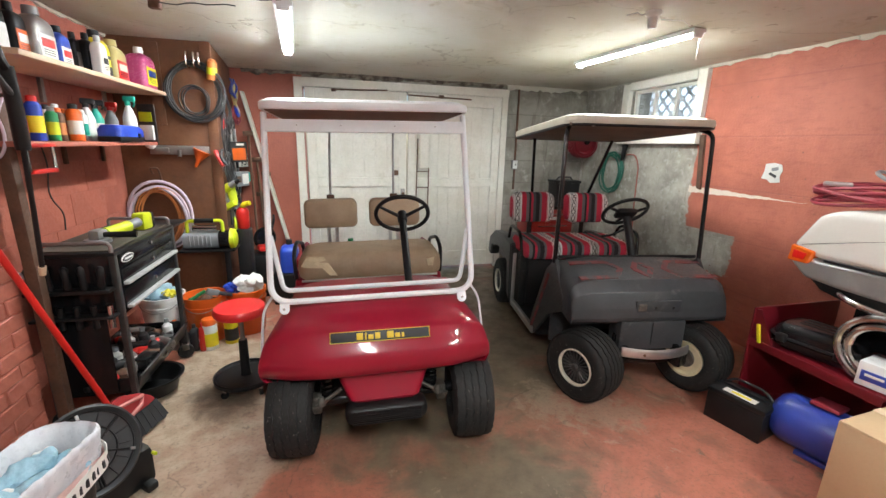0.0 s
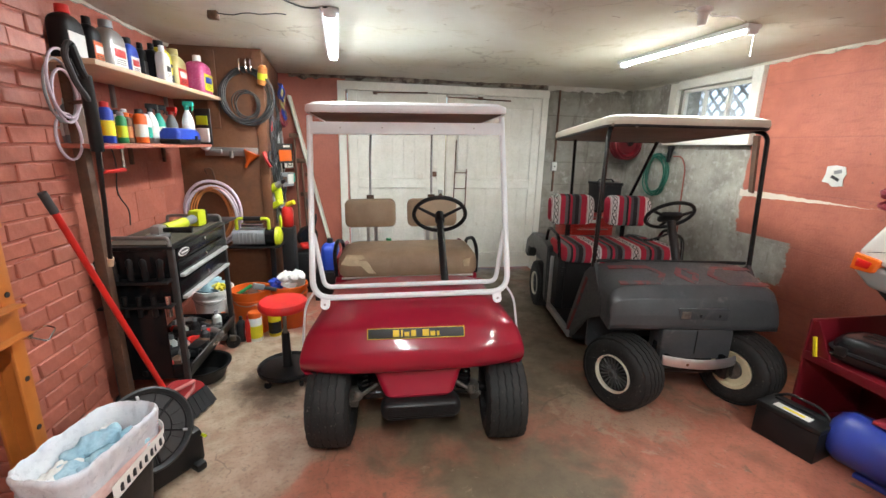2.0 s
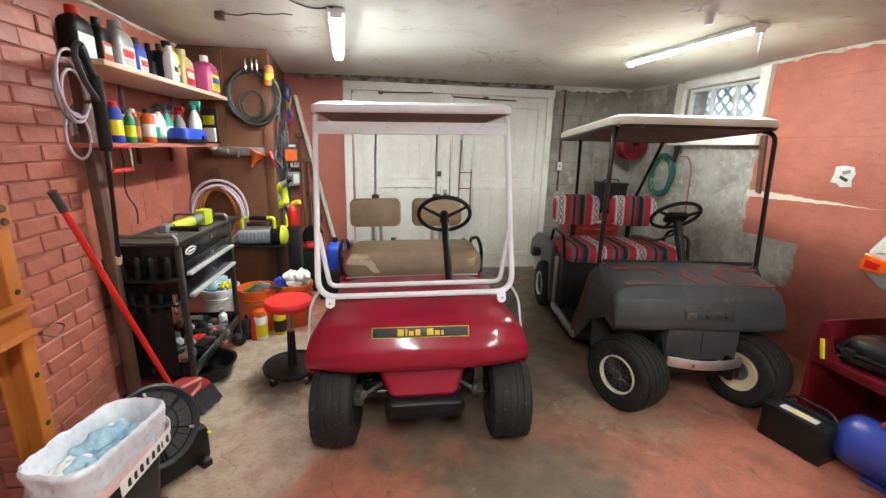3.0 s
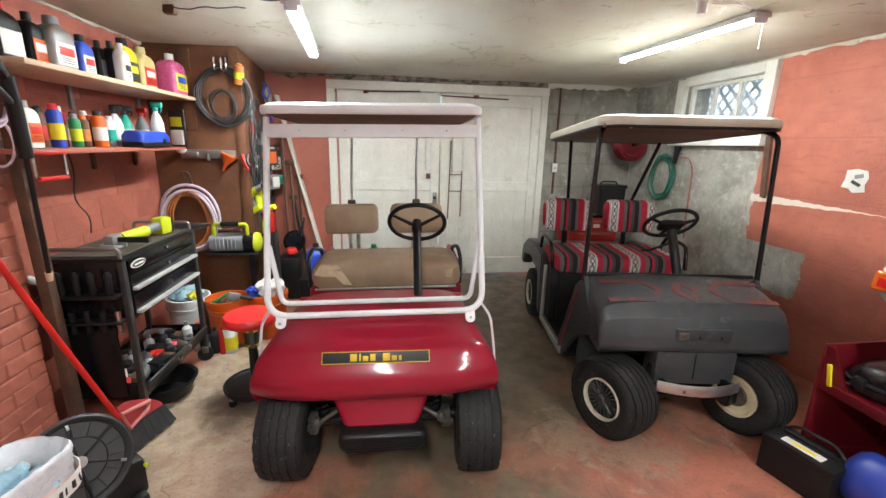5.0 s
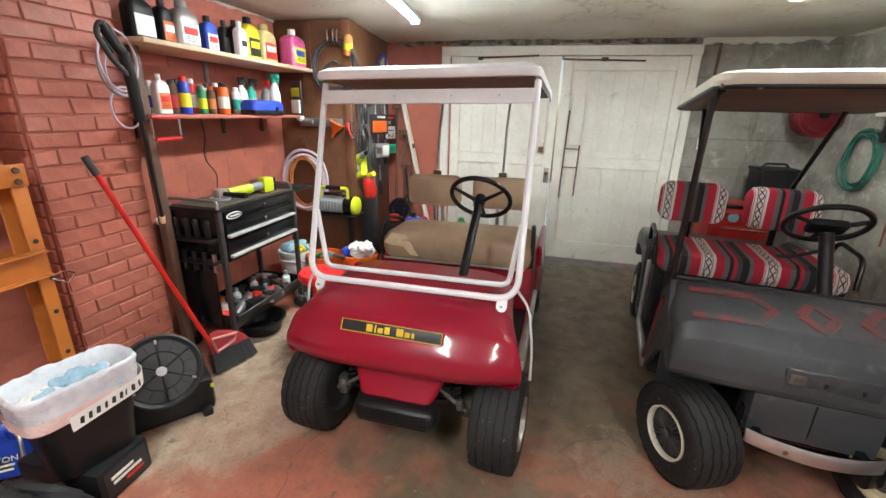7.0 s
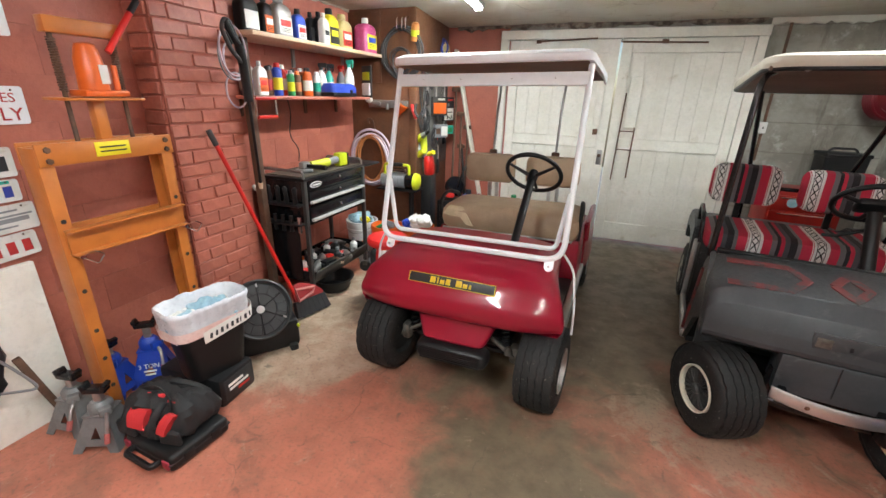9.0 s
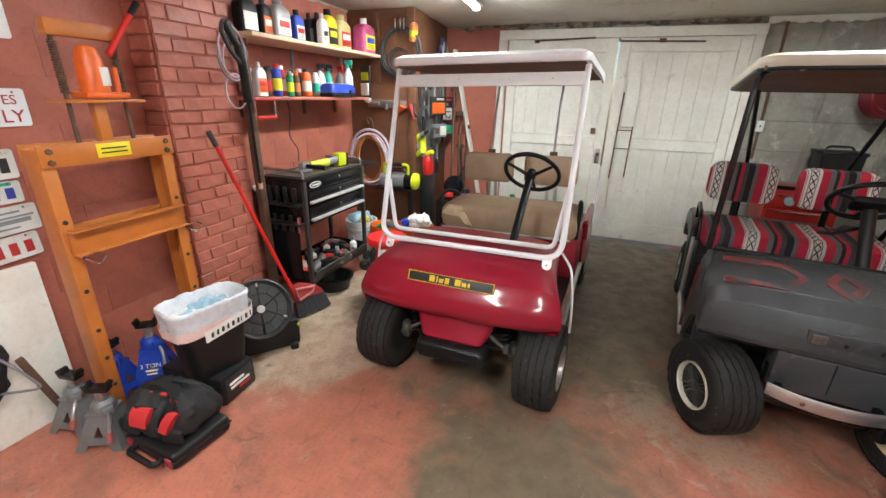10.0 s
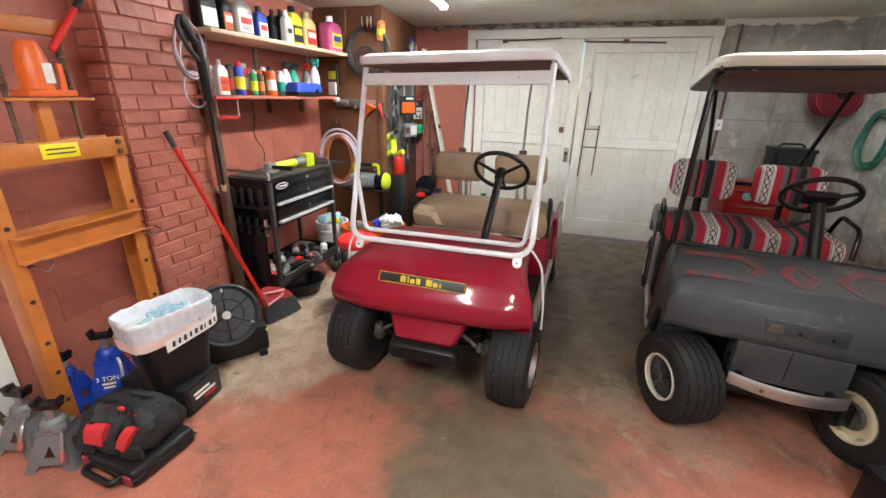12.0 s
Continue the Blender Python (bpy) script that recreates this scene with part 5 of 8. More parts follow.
def sprayer(x, y, z, body, head, text, h=0.27):
    t = thing("spray_bottle", pose(x, y, z, 0, 0, random.uniform(-30, 30)), text, "spray bottle", "spray bottles on the shelf")
    part("body", lathe(bm_(), [(0.036, 0), (0.04, 0.006), (0.04, h * 0.5), (0.026, h * 0.66), (0.014, h * 0.74), (0.014, h * 0.78)], 20), body, t)
    hd = part("trigger_head", box(bm_(), 0.012, 0, h * 0.90, 0.075, 0.024, 0.035, 0.008), head, t)
    part("neck", lathe(bm_(), [(0.017, h * 0.76), (0.017, h * 0.86)], 14), head, hd)
    part("trigger", pipe(bm_(), [(0.035, 0, h * 0.87), (0.042, 0, h * 0.80), (0.032, 0, h * 0.74)], 0.006, 6), head, hd)
    part("label", lathe(bm_(), [(0.0405, h * 0.1), (0.0412, h * 0.1), (0.0412, h * 0.42), (0.0405, h * 0.42)], 20), "paper", t)
    return t


can(-1.42, 2.30, LS, 0.034, 0.22, "grey", "white", "grey spray can on the narrow shelf", "paper")
bottle(-1.450, 2.464, LS, 0.085, 0.06, 0.235, "white", "white", 1, "white bottle with orange label, on the narrow shelf", "orange", "redp", 0.22)
can(-1.490, 2.586, LS, 0.034, 0.21, "copperdk", "ink", "dark brown spray can on the narrow shelf", "redink")
can(-1.450, 2.636, LS, 0.038, 0.235, "blue", "redp", "blue and yellow spray can on the narrow shelf", "label_y")
can(-1.520, 2.767, LS, 0.034, 0.23, "redp", "white", "red spray can on the narrow shelf", "paper")
can(-1.455, 2.783, LS, 0.030, 0.19, "green", "grey", "green spray can on the narrow shelf", "lime")
can(-1.480, 2.889, LS, 0.031, 0.19, "copperdk", "orange", "rust brown spray can on the narrow shelf", "copper")
can(-1.500, 2.980, LS, 0.031, 0.19, "copperdk", "orange", "rust brown spray can on the narrow shelf", "redink")
can(-1.435, 2.953, LS, 0.040, 0.22, "orange", "ink", "orange spray can on the narrow shelf", "paper")
can(-1.500, 3.161, LS, 0.033, 0.20, "white", "white", "white spray can on the narrow shelf", "teal")
can(-1.530, 3.290, LS, 0.033, 0.22, "grey", "ink", "grey spray can on the narrow shelf", "paper")
for k in range(9):
    cm, cb, nm = (("grey", "paper", "grey"), ("white", "tankblue", "white"), ("copperdk", "paper", "brown"), ("ink", "redp", "black"), ("redp", "paper", "red"))[k % 5]
    can(-1.56, 2.42 + 0.088 * k + 0.01 * math.sin(k * 5), LS, 0.030, 0.185 + 0.012 * (k % 4), cm, ("ink", "white", "redp")[k % 3], nm + " spray can in the back row of the shelf", cb)
sprayer(-1.500, 3.233, LS, "white", "ink", "white spray bottle with black trigger on the shelf")
sprayer(-1.500, 3.343, LS, "teal", "ink", "teal spray bottle with black trigger on the shelf")
sprayer(-1.330, 3.394, LS, "white", "teal", "clear spray bottle with green trigger on the shelf", 0.31)
sprayer(-1.480, 3.491, LS, "grey", "redp", "grey spray bottle with red trigger on the shelf")
t = thing("plastic_case", pose(-1.31, 3.20, LS), "blue plastic tool case with black base", "case")
part("lid", skin(bm_(), [rrect(0.13 - i, 0.36 - i, 0.03, z, 4) for i, z in ((0, 0.032), (0, 0.07), (0.03, 0.098), (0.06, 0.102))]), "blue", t)
part("base", box(bm_(), 0, 0, 0.016, 0.125, 0.35, 0.032, 0.008), "black", t)
part("latch", box(bm_(), 0.068, 0.08, 0.04, 0.012, 0.03, 0.03, 0.003), "black", t)
t = thing("blister_pack", pose(-1.345, 3.72, 1.512, 0, 0, -25), "black and yellow hanging retail pack", "package")
part("card", box(bm_(), 0, 0, 0.14, 0.15, 0.012, 0.28, 0.003), "ink", t)
part("panel", box(bm_(), -0.005, -0.008, 0.19, 0.11, 0.006, 0.07, 0.002), "lime", t)
part("panel", box(bm_(), 0.0, -0.012, 0.075, 0.12, 0.02, 0.11, 0.008), "white", t)
# rectangular red clamp frame hung from the narrow shelf
t = thing("clamp_frame", pose(-1.262, 2.285, 1.515), "red and chrome rectangular frame hanging from the shelf", "clamp")
part("frame", pipe(bm_(), arc([(0, -0.09, 0), (0, -0.09, -0.12), (0, 0.09, -0.12), (0, 0.09, 0.0)], 0.015), 0.008, 8), "chrome", t)
part("bar", box(bm_(), 0.004, 0, -0.122, 0.02, 0.17, 0.02, 0.004), "redp", t)
part("bar", box(bm_(), 0.004, 0, -0.01, 0.02, 0.19, 0.016, 0.004), "redp", t)
single("cord", pipe(bm_(), arc([(-1.575, 2.86, 1.52), (-1.575, 2.90, 1.38), (-1.575, 2.84, 1.22), (-1.57, 2.95, 1.10), (-1.57, 2.93, 1.0)], 0.08), 0.004, 6), "ink", I4, "thin dark cord hanging on the block wall", "cord")

# ---- timber post with the pressure washer lance ----
t = thing("timber_post", I4, "dark old timber post beside the brick pier", "post", kind="structure")
part("beam", move(box(bm_(), 0, 0, 0.93, 0.05, 0.05, 1.86, 0.004), pose(-1.36, 2.262, 0, 0, -0.5, 0)), "darkwood", t)
t = thing("pressure_washer_lance", I4, "black pressure washer gun and lance hanging on the post", "spray lance")
part("lance", pipe(bm_(), [(-1.205, 2.085, 1.50), (-1.235, 2.12, 1.25), (-1.275, 2.165, 0.98)], 0.010, 10), "black", t)
part("barrel", pipe(bm_(), [(-1.185, 2.045, 1.80), (-1.195, 2.07, 1.66), (-1.205, 2.085, 1.49)], 0.026, 12), "black", t)
part("hand_guard", pipe(bm_(), arc([(-1.185, 2.05, 1.70), (-1.185, 1.985, 1.76), (-1.175, 1.925, 1.86), (-1.165, 1.94, 1.905), (-1.17, 1.975, 1.905), (-1.185, 2.045, 1.80)], 0.03), 0.012, 10), "greyhose", t, "dark grey pistol grip and guard")
part("grip", pipe(bm_(), [(-1.165, 1.945, 1.90), (-1.178, 2.0, 1.825), (-1.185, 2.05, 1.78)], 0.019, 10), "black", t)
part("trigger", pipe(bm_(), [(-1.175, 1.95, 1.845), (-1.18, 1.99, 1.79)], 0.008, 6), "black", t)
part("hanger", pipe(bm_(), [(-1.40, 2.265, 1.70), (-1.25, 2.12, 1.70), (-1.19, 2.05, 1.73)], 0.008, 6), "copperdk", t)
part("nozzle", rod(bm_(), (-1.275, 2.165, 0.98), (-1.285, 2.175, 0.94), 0.015, 0.012), "shelfwood", t)
t = thing("air_hose", I4, "pale grey air hose looped on the post", "hose")
for k, (dy, dz, r) in enumerate(((0, 0, 0.13), (0.01, -0.02, 0.11), (0.0, 0.03, 0.14))):
    part("loop", pipe(bm_(), [(-1.33 + 0.01 * k, 2.12 + dy + 0.7 * r * math.cos(a), 1.74 + dz + r * math.sin(a)) for a in [2 * math.pi * i / 28 for i in range(28)]], 0.006, 6, True), "lilac" if k else "grey", t)
part("loop", pipe(bm_(), [(-1.34, 2.14 + 0.08 * math.cos(a), 1.55 + 0.10 * math.sin(a)) for a in [2 * math.pi * i / 28 for i in range(28)]], 0.006, 6, True), "lilac", t)

# ---- hung on the timber closet ----
def coil(name, c, r, n, rad, material, axis, text, squash=1.0, spread=0.02):
    t = thing(name, pose(*c), text, "hose", "coils on the closet")
    for k in range(n):
        rr = r * (1 + random.uniform(-0.12, 0.06))
        ox, oz, od = random.uniform(-1, 1) * spread, random.uniform(-1, 0.4) * spread, random.uniform(0, 1) * rad * 4
        pts = []
        for i in range(32):
            a = 2 * math.pi * i / 32
            u, w_, d = ox + rr * math.cos(a), oz + rr * squash * math.sin(a), -od - 0.01 * math.sin(3 * a + k)
            pts.append((u, d, w_) if axis == "y" else (-d, u, w_))
        part("loop", pipe(bm_(), pts, rad, 7, True), material, t)
    return t


coil("grey_hose", (-1.03, 3.825, 1.905), 0.195, 8, 0.0075, "greyhose", "y", "dark grey hose coiled on a wall hook", 1.08)
coil("thin_cable", (-1.03, 3.80, 1.84), 0.10, 4, 0.005, "greyhose", "y", "thin grey cable in a small coil", 1.1)
coil("lilac_hose", (-1.37, 3.82, 0.93), 0.225, 3, 0.012, "lilac", "y", "lilac air hose coiled on a wall hook", 1.2, 0.025)
coil("orange_cord", (-1.37, 3.80, 0.93), 0.15, 6, 0.006, "copper", "y", "orange extension cord coiled on a hook", 1.5, 0.03)
t = thing("hose_hook", pose(-1.0, 3.835, 2.10), "chrome double hose hook on the timber", "hook")
for dx in (-0.05, 0.0, 0.035):
    part("prong", pipe(bm_(), arc([(dx, 0, 0.10), (dx, -0.07, 0.08), (dx, -0.07, 0.0), (dx, 0, -0.02)], 0.02), 0.007, 8), "chrome", t)
t = thing("wall_hook", pose(-1.37, 3.835, 1.27), "dark iron hook above the coiled cord", "hook")
part("prong", pipe(bm_(), arc([(-0.03, 0, 0), (-0.03, -0.05, 0.05), (0.03, -0.05, 0.05), (0.03, 0, -0.06)], 0.025), 0.008, 8), "copperdk", t)
t = thing("spray_tin", pose(-0.885, 3.83, 2.08), "small tin with orange and green label wedged overhead", "tin")
part("body", move(lathe(bm_(), [(0.034, -0.08), (0.036, -0.07), (0.036, 0.05), (0.02, 0.07)], 16), pose(0, -0.03, 0, 12, 10, 0)), "copper", t)
part("label", move(lathe(bm_(), [(0.037, -0.04), (0.0375, -0.04), (0.0375, 0.01), (0.037, 0.01)], 16), pose(0, -0.03, 0, 12, 10, 0)), "lime", t)
t = thing("grease_gun_rail", pose(-1.18, 3.82, 1.46), "galvanised rail and grease gun along the timber", "rail")
part("rail", box(bm_(), 0, 0.005, 0, 0.42, 0.03, 0.07, 0.006), "steel", t)
part("clip", box(bm_(), -0.12, -0.02, 0.0, 0.10, 0.03, 0.04, 0.01), "steel", t)
part("clip", rod(bm_(), (0.0, -0.02, -0.05), (0.0, -0.02, 0.0), 0.015), "steel", t)
part("knob", lathe(bm_(), [(0.03, 0), (0.035, 0.03), (0.02, 0.06), (0.001, 0.06)], 14, pose(-0.19, -0.01, 0.03, 70)), "white", t)
t = thing("funnel", pose(-1.03, 3.80, 1.43, 0, 25, 0), "bright orange plastic funnel on the rail", "funnel")
part("cone", lathe(bm_(), [(0.062, 0.03), (0.06, 0.035), (0.05, 0.0), (0.014, -0.06), (0.008, -0.11), (0.010, -0.11), (0.016, -0.06), (0.066, 0.03)], 20), "orange", t)
t = thing("red_pliers", pose(-0.90, 3.80, 1.38), "tool with red grips hanging on the timber", "tool")
part("grip", pipe(bm_(), arc([(-0.02, 0, 0.08), (0.0, -0.02, 0.03), (0.035, -0.02, -0.04)], 0.03), 0.017, 8), "redp", t)
part("grip", pipe(bm_(), arc([(0.03, 0, 0.09), (0.02, -0.03, 0.03), (0.06, -0.03, -0.03)], 0.03), 0.012, 8), "black", t)
# side of the closet: cards, boxes and tools
def hang_box(name, y, z, w, h, d, body, text, bits=(), turn=-28.0, out=0.05):
    t = thing(name, pose(side_x(y, out), y, z, 0, 0, turn), text, "package", "packs on the closet side")
    part("body", box(bm_(), d / 2, 0, 0, d, w, h, 0.003), body, t)
    for by, bz, bw, bh, bmat in bits:
        part("panel", box(bm_(), d + 0.001, by, bz, 0.003, bw, bh, 0.001), bmat, t)
    return t


hang_box("peg_panel", 4.52, 1.28, 0.95, 0.95, 0.012, "pegboard", "grey backing board on the closet side", (), SLANT, 0.0)
hang_box("hanging_pack", 4.42, 1.44, 0.22, 0.19, 0.045, "ink", "black and orange hanging pack", ((0, -0.02, 0.18, 0.11, "orange"), (0.02, 0.07, 0.1, 0.02, "paper")))
hk = hang_box("number_card", 4.86, 1.40, 0.16, 0.26, 0.03, "ink", "black and white card with the number 12", ((0, -0.055, 0.14, 0.13, "paper"), (0, 0.10, 0.12, 0.02, "redp"), (-0.02, 0.05, 0.05, 0.03, "grey")))
lettering(hk, "12", 0.11, (0.036, 0.0, -0.06), (90, 90, 90), "ink")
hang_box("hanging_pack", 4.50, 1.18, 0.18, 0.14, 0.05, "grey", "grey hanging pack with white label", ((0.04, 0, 0.09, 0.10, "paper"), (-0.05, 0.0, 0.06, 0.06, "copperdk")))
hang_box("green_pack", 4.84, 1.17, 0.17, 0.10, 0.04, "teal", "small green hanging pack", ((0, 0, 0.12, 0.05, "green"),))


def drill(name, m, text):
    t = thing(name, m, text, "power tool", "lime power tools")
    part("motor_body", rod(bm_(), (0, 0, 0), (0, 0.15, 0), 0.033, 0.036, 14), "lime", t)
    part("gearbox", rod(bm_(), (0, -0.06, 0), (0, 0, 0), 0.022, 0.03, 14), "grey", t)
    part("chuck", rod(bm_(), (0, -0.10, 0), (0, -0.06, 0), 0.012, 0.02, 12), "black", t)
    part("handle", move(box(bm_(), 0, 0, -0.06, 0.035, 0.045, 0.12, 0.012), pose(0, 0.09, 0, 12)), "grey", t)
    part("battery", box(bm_(), 0, 0.10, -0.14, 0.07, 0.11, 0.05, 0.01), "lime", t)
    return t


drill("cordless_drill", pose(-0.86, 3.92, 1.17, -30, 0, 70), "lime and grey cordless drill hanging up")
drill("cordless_drill", pose(-0.85, 3.95, 1.02, 75, 0, 40), "lime and grey cordless drill hanging nose down")


def hang_tool(y, z, l, grip, text, bend=0.0, jaw=0.02):
    """A hand tool hung by its head: steel shank, jaw and two coloured grips."""
    t = thing("hand_tool", pose(side_x(y, 0.026), y, z, 8 * bend, 0, SLANT), text, "hand tool", "hand tools on the closet side")
    part("shank", rod(bm_(), (0, 0, 0), (0, 0, -l * 0.5), 0.010, 0.013, 8), "steel", t)
    part("jaw", box(bm_(), 0, 0, 0.015, 0.014, jaw * 2, 0.05, 0.006), "steel", t)
    for s in (-1, 1):
        part("grip", pipe(bm_(), arc([(0, 0, -l * 0.42), (0.004, s * 0.03, -l * 0.65), (0, s * 0.02, -l)], 0.03), 0.011, 8), grip, t)


for y, z, l, grip, text in ((4.02, 1.86, 0.22, "redp", "pliers with red grips hanging up"), (4.12, 1.70, 0.25, "black", "cutters with black grips hanging up"), (4.05, 1.45, 0.24, "black", "pliers with black grips hanging up"), (4.45, 1.62, 0.26, "black", "shears with black grips hanging up"), (4.52, 1.30, 0.22, "redp", "pliers with red grips hanging up"), (4.12, 0.98, 0.26, "lime", "shears with lime grips hanging up"), (4.36, 0.96, 0.24, "redp", "cutters with red grips hanging up"), (4.56, 0.98, 0.28, "black", "pliers with black grips hanging up"), (4.80, 1.62, 0.26, "redp", "pliers with red grips hanging up"), (4.80, 1.25, 0.24, "black", "pliers with black grips hanging up")):
    hang_tool(y, z, l, grip, text, (y * 7) % 1 - 0.5, 0.014 + 0.01 * ((y * 13) % 1))
for k, (y, z, r, mm) in enumerate(((4.0, 1.30, 0.09, "greyhose"), (4.25, 1.78, 0.10, "greyhose"), (4.4, 1.10, 0.08, "greyhose"))):
    coil("cord", (side_x(y, 0.023), y, z), r, 4, 0.006, mm, "x", ("dark grey", "grey", "grey")[k] + " cord coiled on the closet side", 1.6, 0.02)
# small hoist on a bracket
t = thing("electric_hoist", pose(-1.02, 3.72, 0.66), "grey and lime electric hoist on a wall bracket", "hoist")
part("motor", skin(bm_(), [[Vector((x, p.x, p.y + 0.09)) for p in rrect(0.15, 0.13, 0.04, 0, 4)] for x in (-0.17, -0.165, 0.08, 0.085)]), "grey", t)
for k in range(6):
    part("cooling_fin", box(bm_(), -0.12 + 0.03 * k, -0.078, 0.09, 0.012, 0.008, 0.10, 0.003), "grey", t)
part("gear_cover", skin(bm_(), [[Vector((x, p.x, p.y + 0.09)) for p in rrect(0.16, 0.14, 0.05, 0, 4)] for x in (0.09, 0.17)]), "blackmetal", t)
part("end_cover", lathe(bm_(), [(0.06, 0), (0.085, 0.01), (0.08, 0.04), (0.05, 0.055), (0.001, 0.055)], 20, pose(0.16, 0, 0.09, 0, 90, 0)), "lime", t)
part("carry_bar", pipe(bm_(), arc([(-0.14, -0.03, 0.15), (-0.14, -0.03, 0.25), (0.12, -0.03, 0.25), (0.12, -0.03, 0.15)], 0.03), 0.014, 10), "lime", t)
part("grip", rod(bm_(), (-0.08, -0.03, 0.25), (0.06, -0.03, 0.25), 0.02), "black", t)
part("drum", rod(bm_(), (-0.10, -0.03, 0.19), (0.08, -0.03, 0.19), 0.025), "chrome", t)
part("wall_bracket", box(bm_(), 0, 0.01, 0.008, 0.42, 0.20, 0.016, 0.003), "black", t)
part("bracket_leg", box(bm_(), 0.13, 0.0, -0.32, 0.04, 0.04, 0.66, 0.004), "black", t)
# pots, funnels and dark clutter in the corner behind
t = thing("red_canister", pose(-0.78, 3.90, 0.80), "red canister with yellow spout", "canister")
part("body", lathe(bm_(), [(0.04, 0), (0.047, 0.01), (0.052, 0.14), (0.045, 0.17), (0.025, 0.19)], 20), "redp", t)
part("spout", pipe(bm_(), arc([(0, 0, 0.18), (0.01, -0.02, 0.21), (0.07, -0.05, 0.23)], 0.03), 0.022, 10), "label_y", t)
part("stand", box(bm_(), 0, 0, -0.40, 0.11, 0.15, 0.80, 0.01), "black", t)
t = thing("workbench_grinder", pose(-0.74, 4.45, 0), "dark workshop machine with small red cover", "machine")
part("stand", box(bm_(), 0, 0, 0.22, 0.22, 0.26, 0.44, 0.02), "black", t)
part("housing", box(bm_(), 0.02, -0.05, 0.50, 0.10, 0.12, 0.06, 0.02, (0, 0, 20)), "redp", t)
part("cover", lathe(bm_(), [(0.10, -0.03), (0.12, 0), (0.10, 0.03)], 20, pose(0.02, 0.12, 0.56, 90, 0, 30)), "blackmetal", t)
part("crank", pipe(bm_(), arc([(0.06, 0.1, 0.55), (0.12, 0.1, 0.75), (0.1, 0.25, 0.78)], 0.05), 0.012, 8), "black", t)
for k, (x0, y0, x1, y1, h, mm) in enumerate(((-0.72, 4.72, -0.80, 4.95, 1.35, "darkwood"), (-0.66, 4.75, -0.72, 4.98, 1.2, "copperdk"), (-0.80, 4.65, -0.86, 4.92, 1.62, "darkwood"), (-0.60, 4.70, -0.78, 4.95, 0.98, "black"))):
    t = thing("garden_tool", I4, "long handled tool leaning in the corner", "garden tool", "leaning tools")
    part("shaft", rod(bm_(), (x0, y0, 0.0), (x1, y1, h), 0.013), mm, t)
    part("head", box(bm_(), x1, y1 - 0.02, h, 0.10, 0.02, 0.05, 0.01), "copperdk", t)
coil("ratchet_strap", (side_x(4.62, 0.045), 4.62, 2.06), 0.07, 2, 0.009, "tankblue", "x", "blue and yellow ratchet straps hung overhead", 1.2, 0.04)
coil("yellow_strap", (side_x(4.70, 0.045), 4.70, 1.98), 0.07, 4, 0.007, "amberfluid", "x", "yellow tie-down strap hung overhead", 1.6, 0.03)
coil("maroon_hose", (side_x(4.74, 0.045), 4.74, 1.80), 0.085, 4, 0.007, "maroon", "x", "maroon cord in a small coil", 1.1, 0.02)
t = thing("strap_spool", pose(side_x(4.70, 0.075), 4.70, 1.83, 0, 80, 0), "small blue and silver spool hung overhead", "spool")
part("disc", lathe(bm_(), [(0.06, -0.012), (0.065, 0), (0.05, 0.014), (0.001, 0.014)], 20), "blue", t)
part("centre", lathe(bm_(), [(0.03, 0.012), (0.028, 0.02), (0.001, 0.02)], 16), "silver", t)
single("chain", pipe(bm_(), [(side_x(4.72, 0.02) + 0.008 * math.sin(i * 1.6), 4.72 + 0.008 * math.cos(i * 1.6), 1.75 - 0.012 * i) for i in range(30)], 0.006, 5), "steel", I4, "steel chain hanging on the closet side", "chain")
coil("grey_cable", (-0.88, 3.95, 1.60), 0.05, 3, 0.005, "greyhose", "x", "grey cable hanging beside the closet corner", 4.5, 0.02)
# leaning white plank
t = thing("white_plank", I4, "long white painted plank leaning in the corner", "plank")
part("board", move(box(bm_(), 0, 0, 1.05, 0.085, 0.022, 2.1, 0.003), look((-0.43, 4.93, 0.0), (-0.90, 5.0, 2.04)) @ pose(0, 0, 0, 180, 0, 0)), "whitewood", t)

# ---- black roll cart ----
M["pull"] = mat("satin_trim", (0.62, 0.62, 0.60), None, 0.3, 0.35, bump=0.0)


M["worngrey"] = mat("worn_dark_grey_enamel", (0.055, 0.052, 0.05), (0.035, 0.033, 0.032), 0.4, 0.3, scale=12, fine=80, bump=0.1)


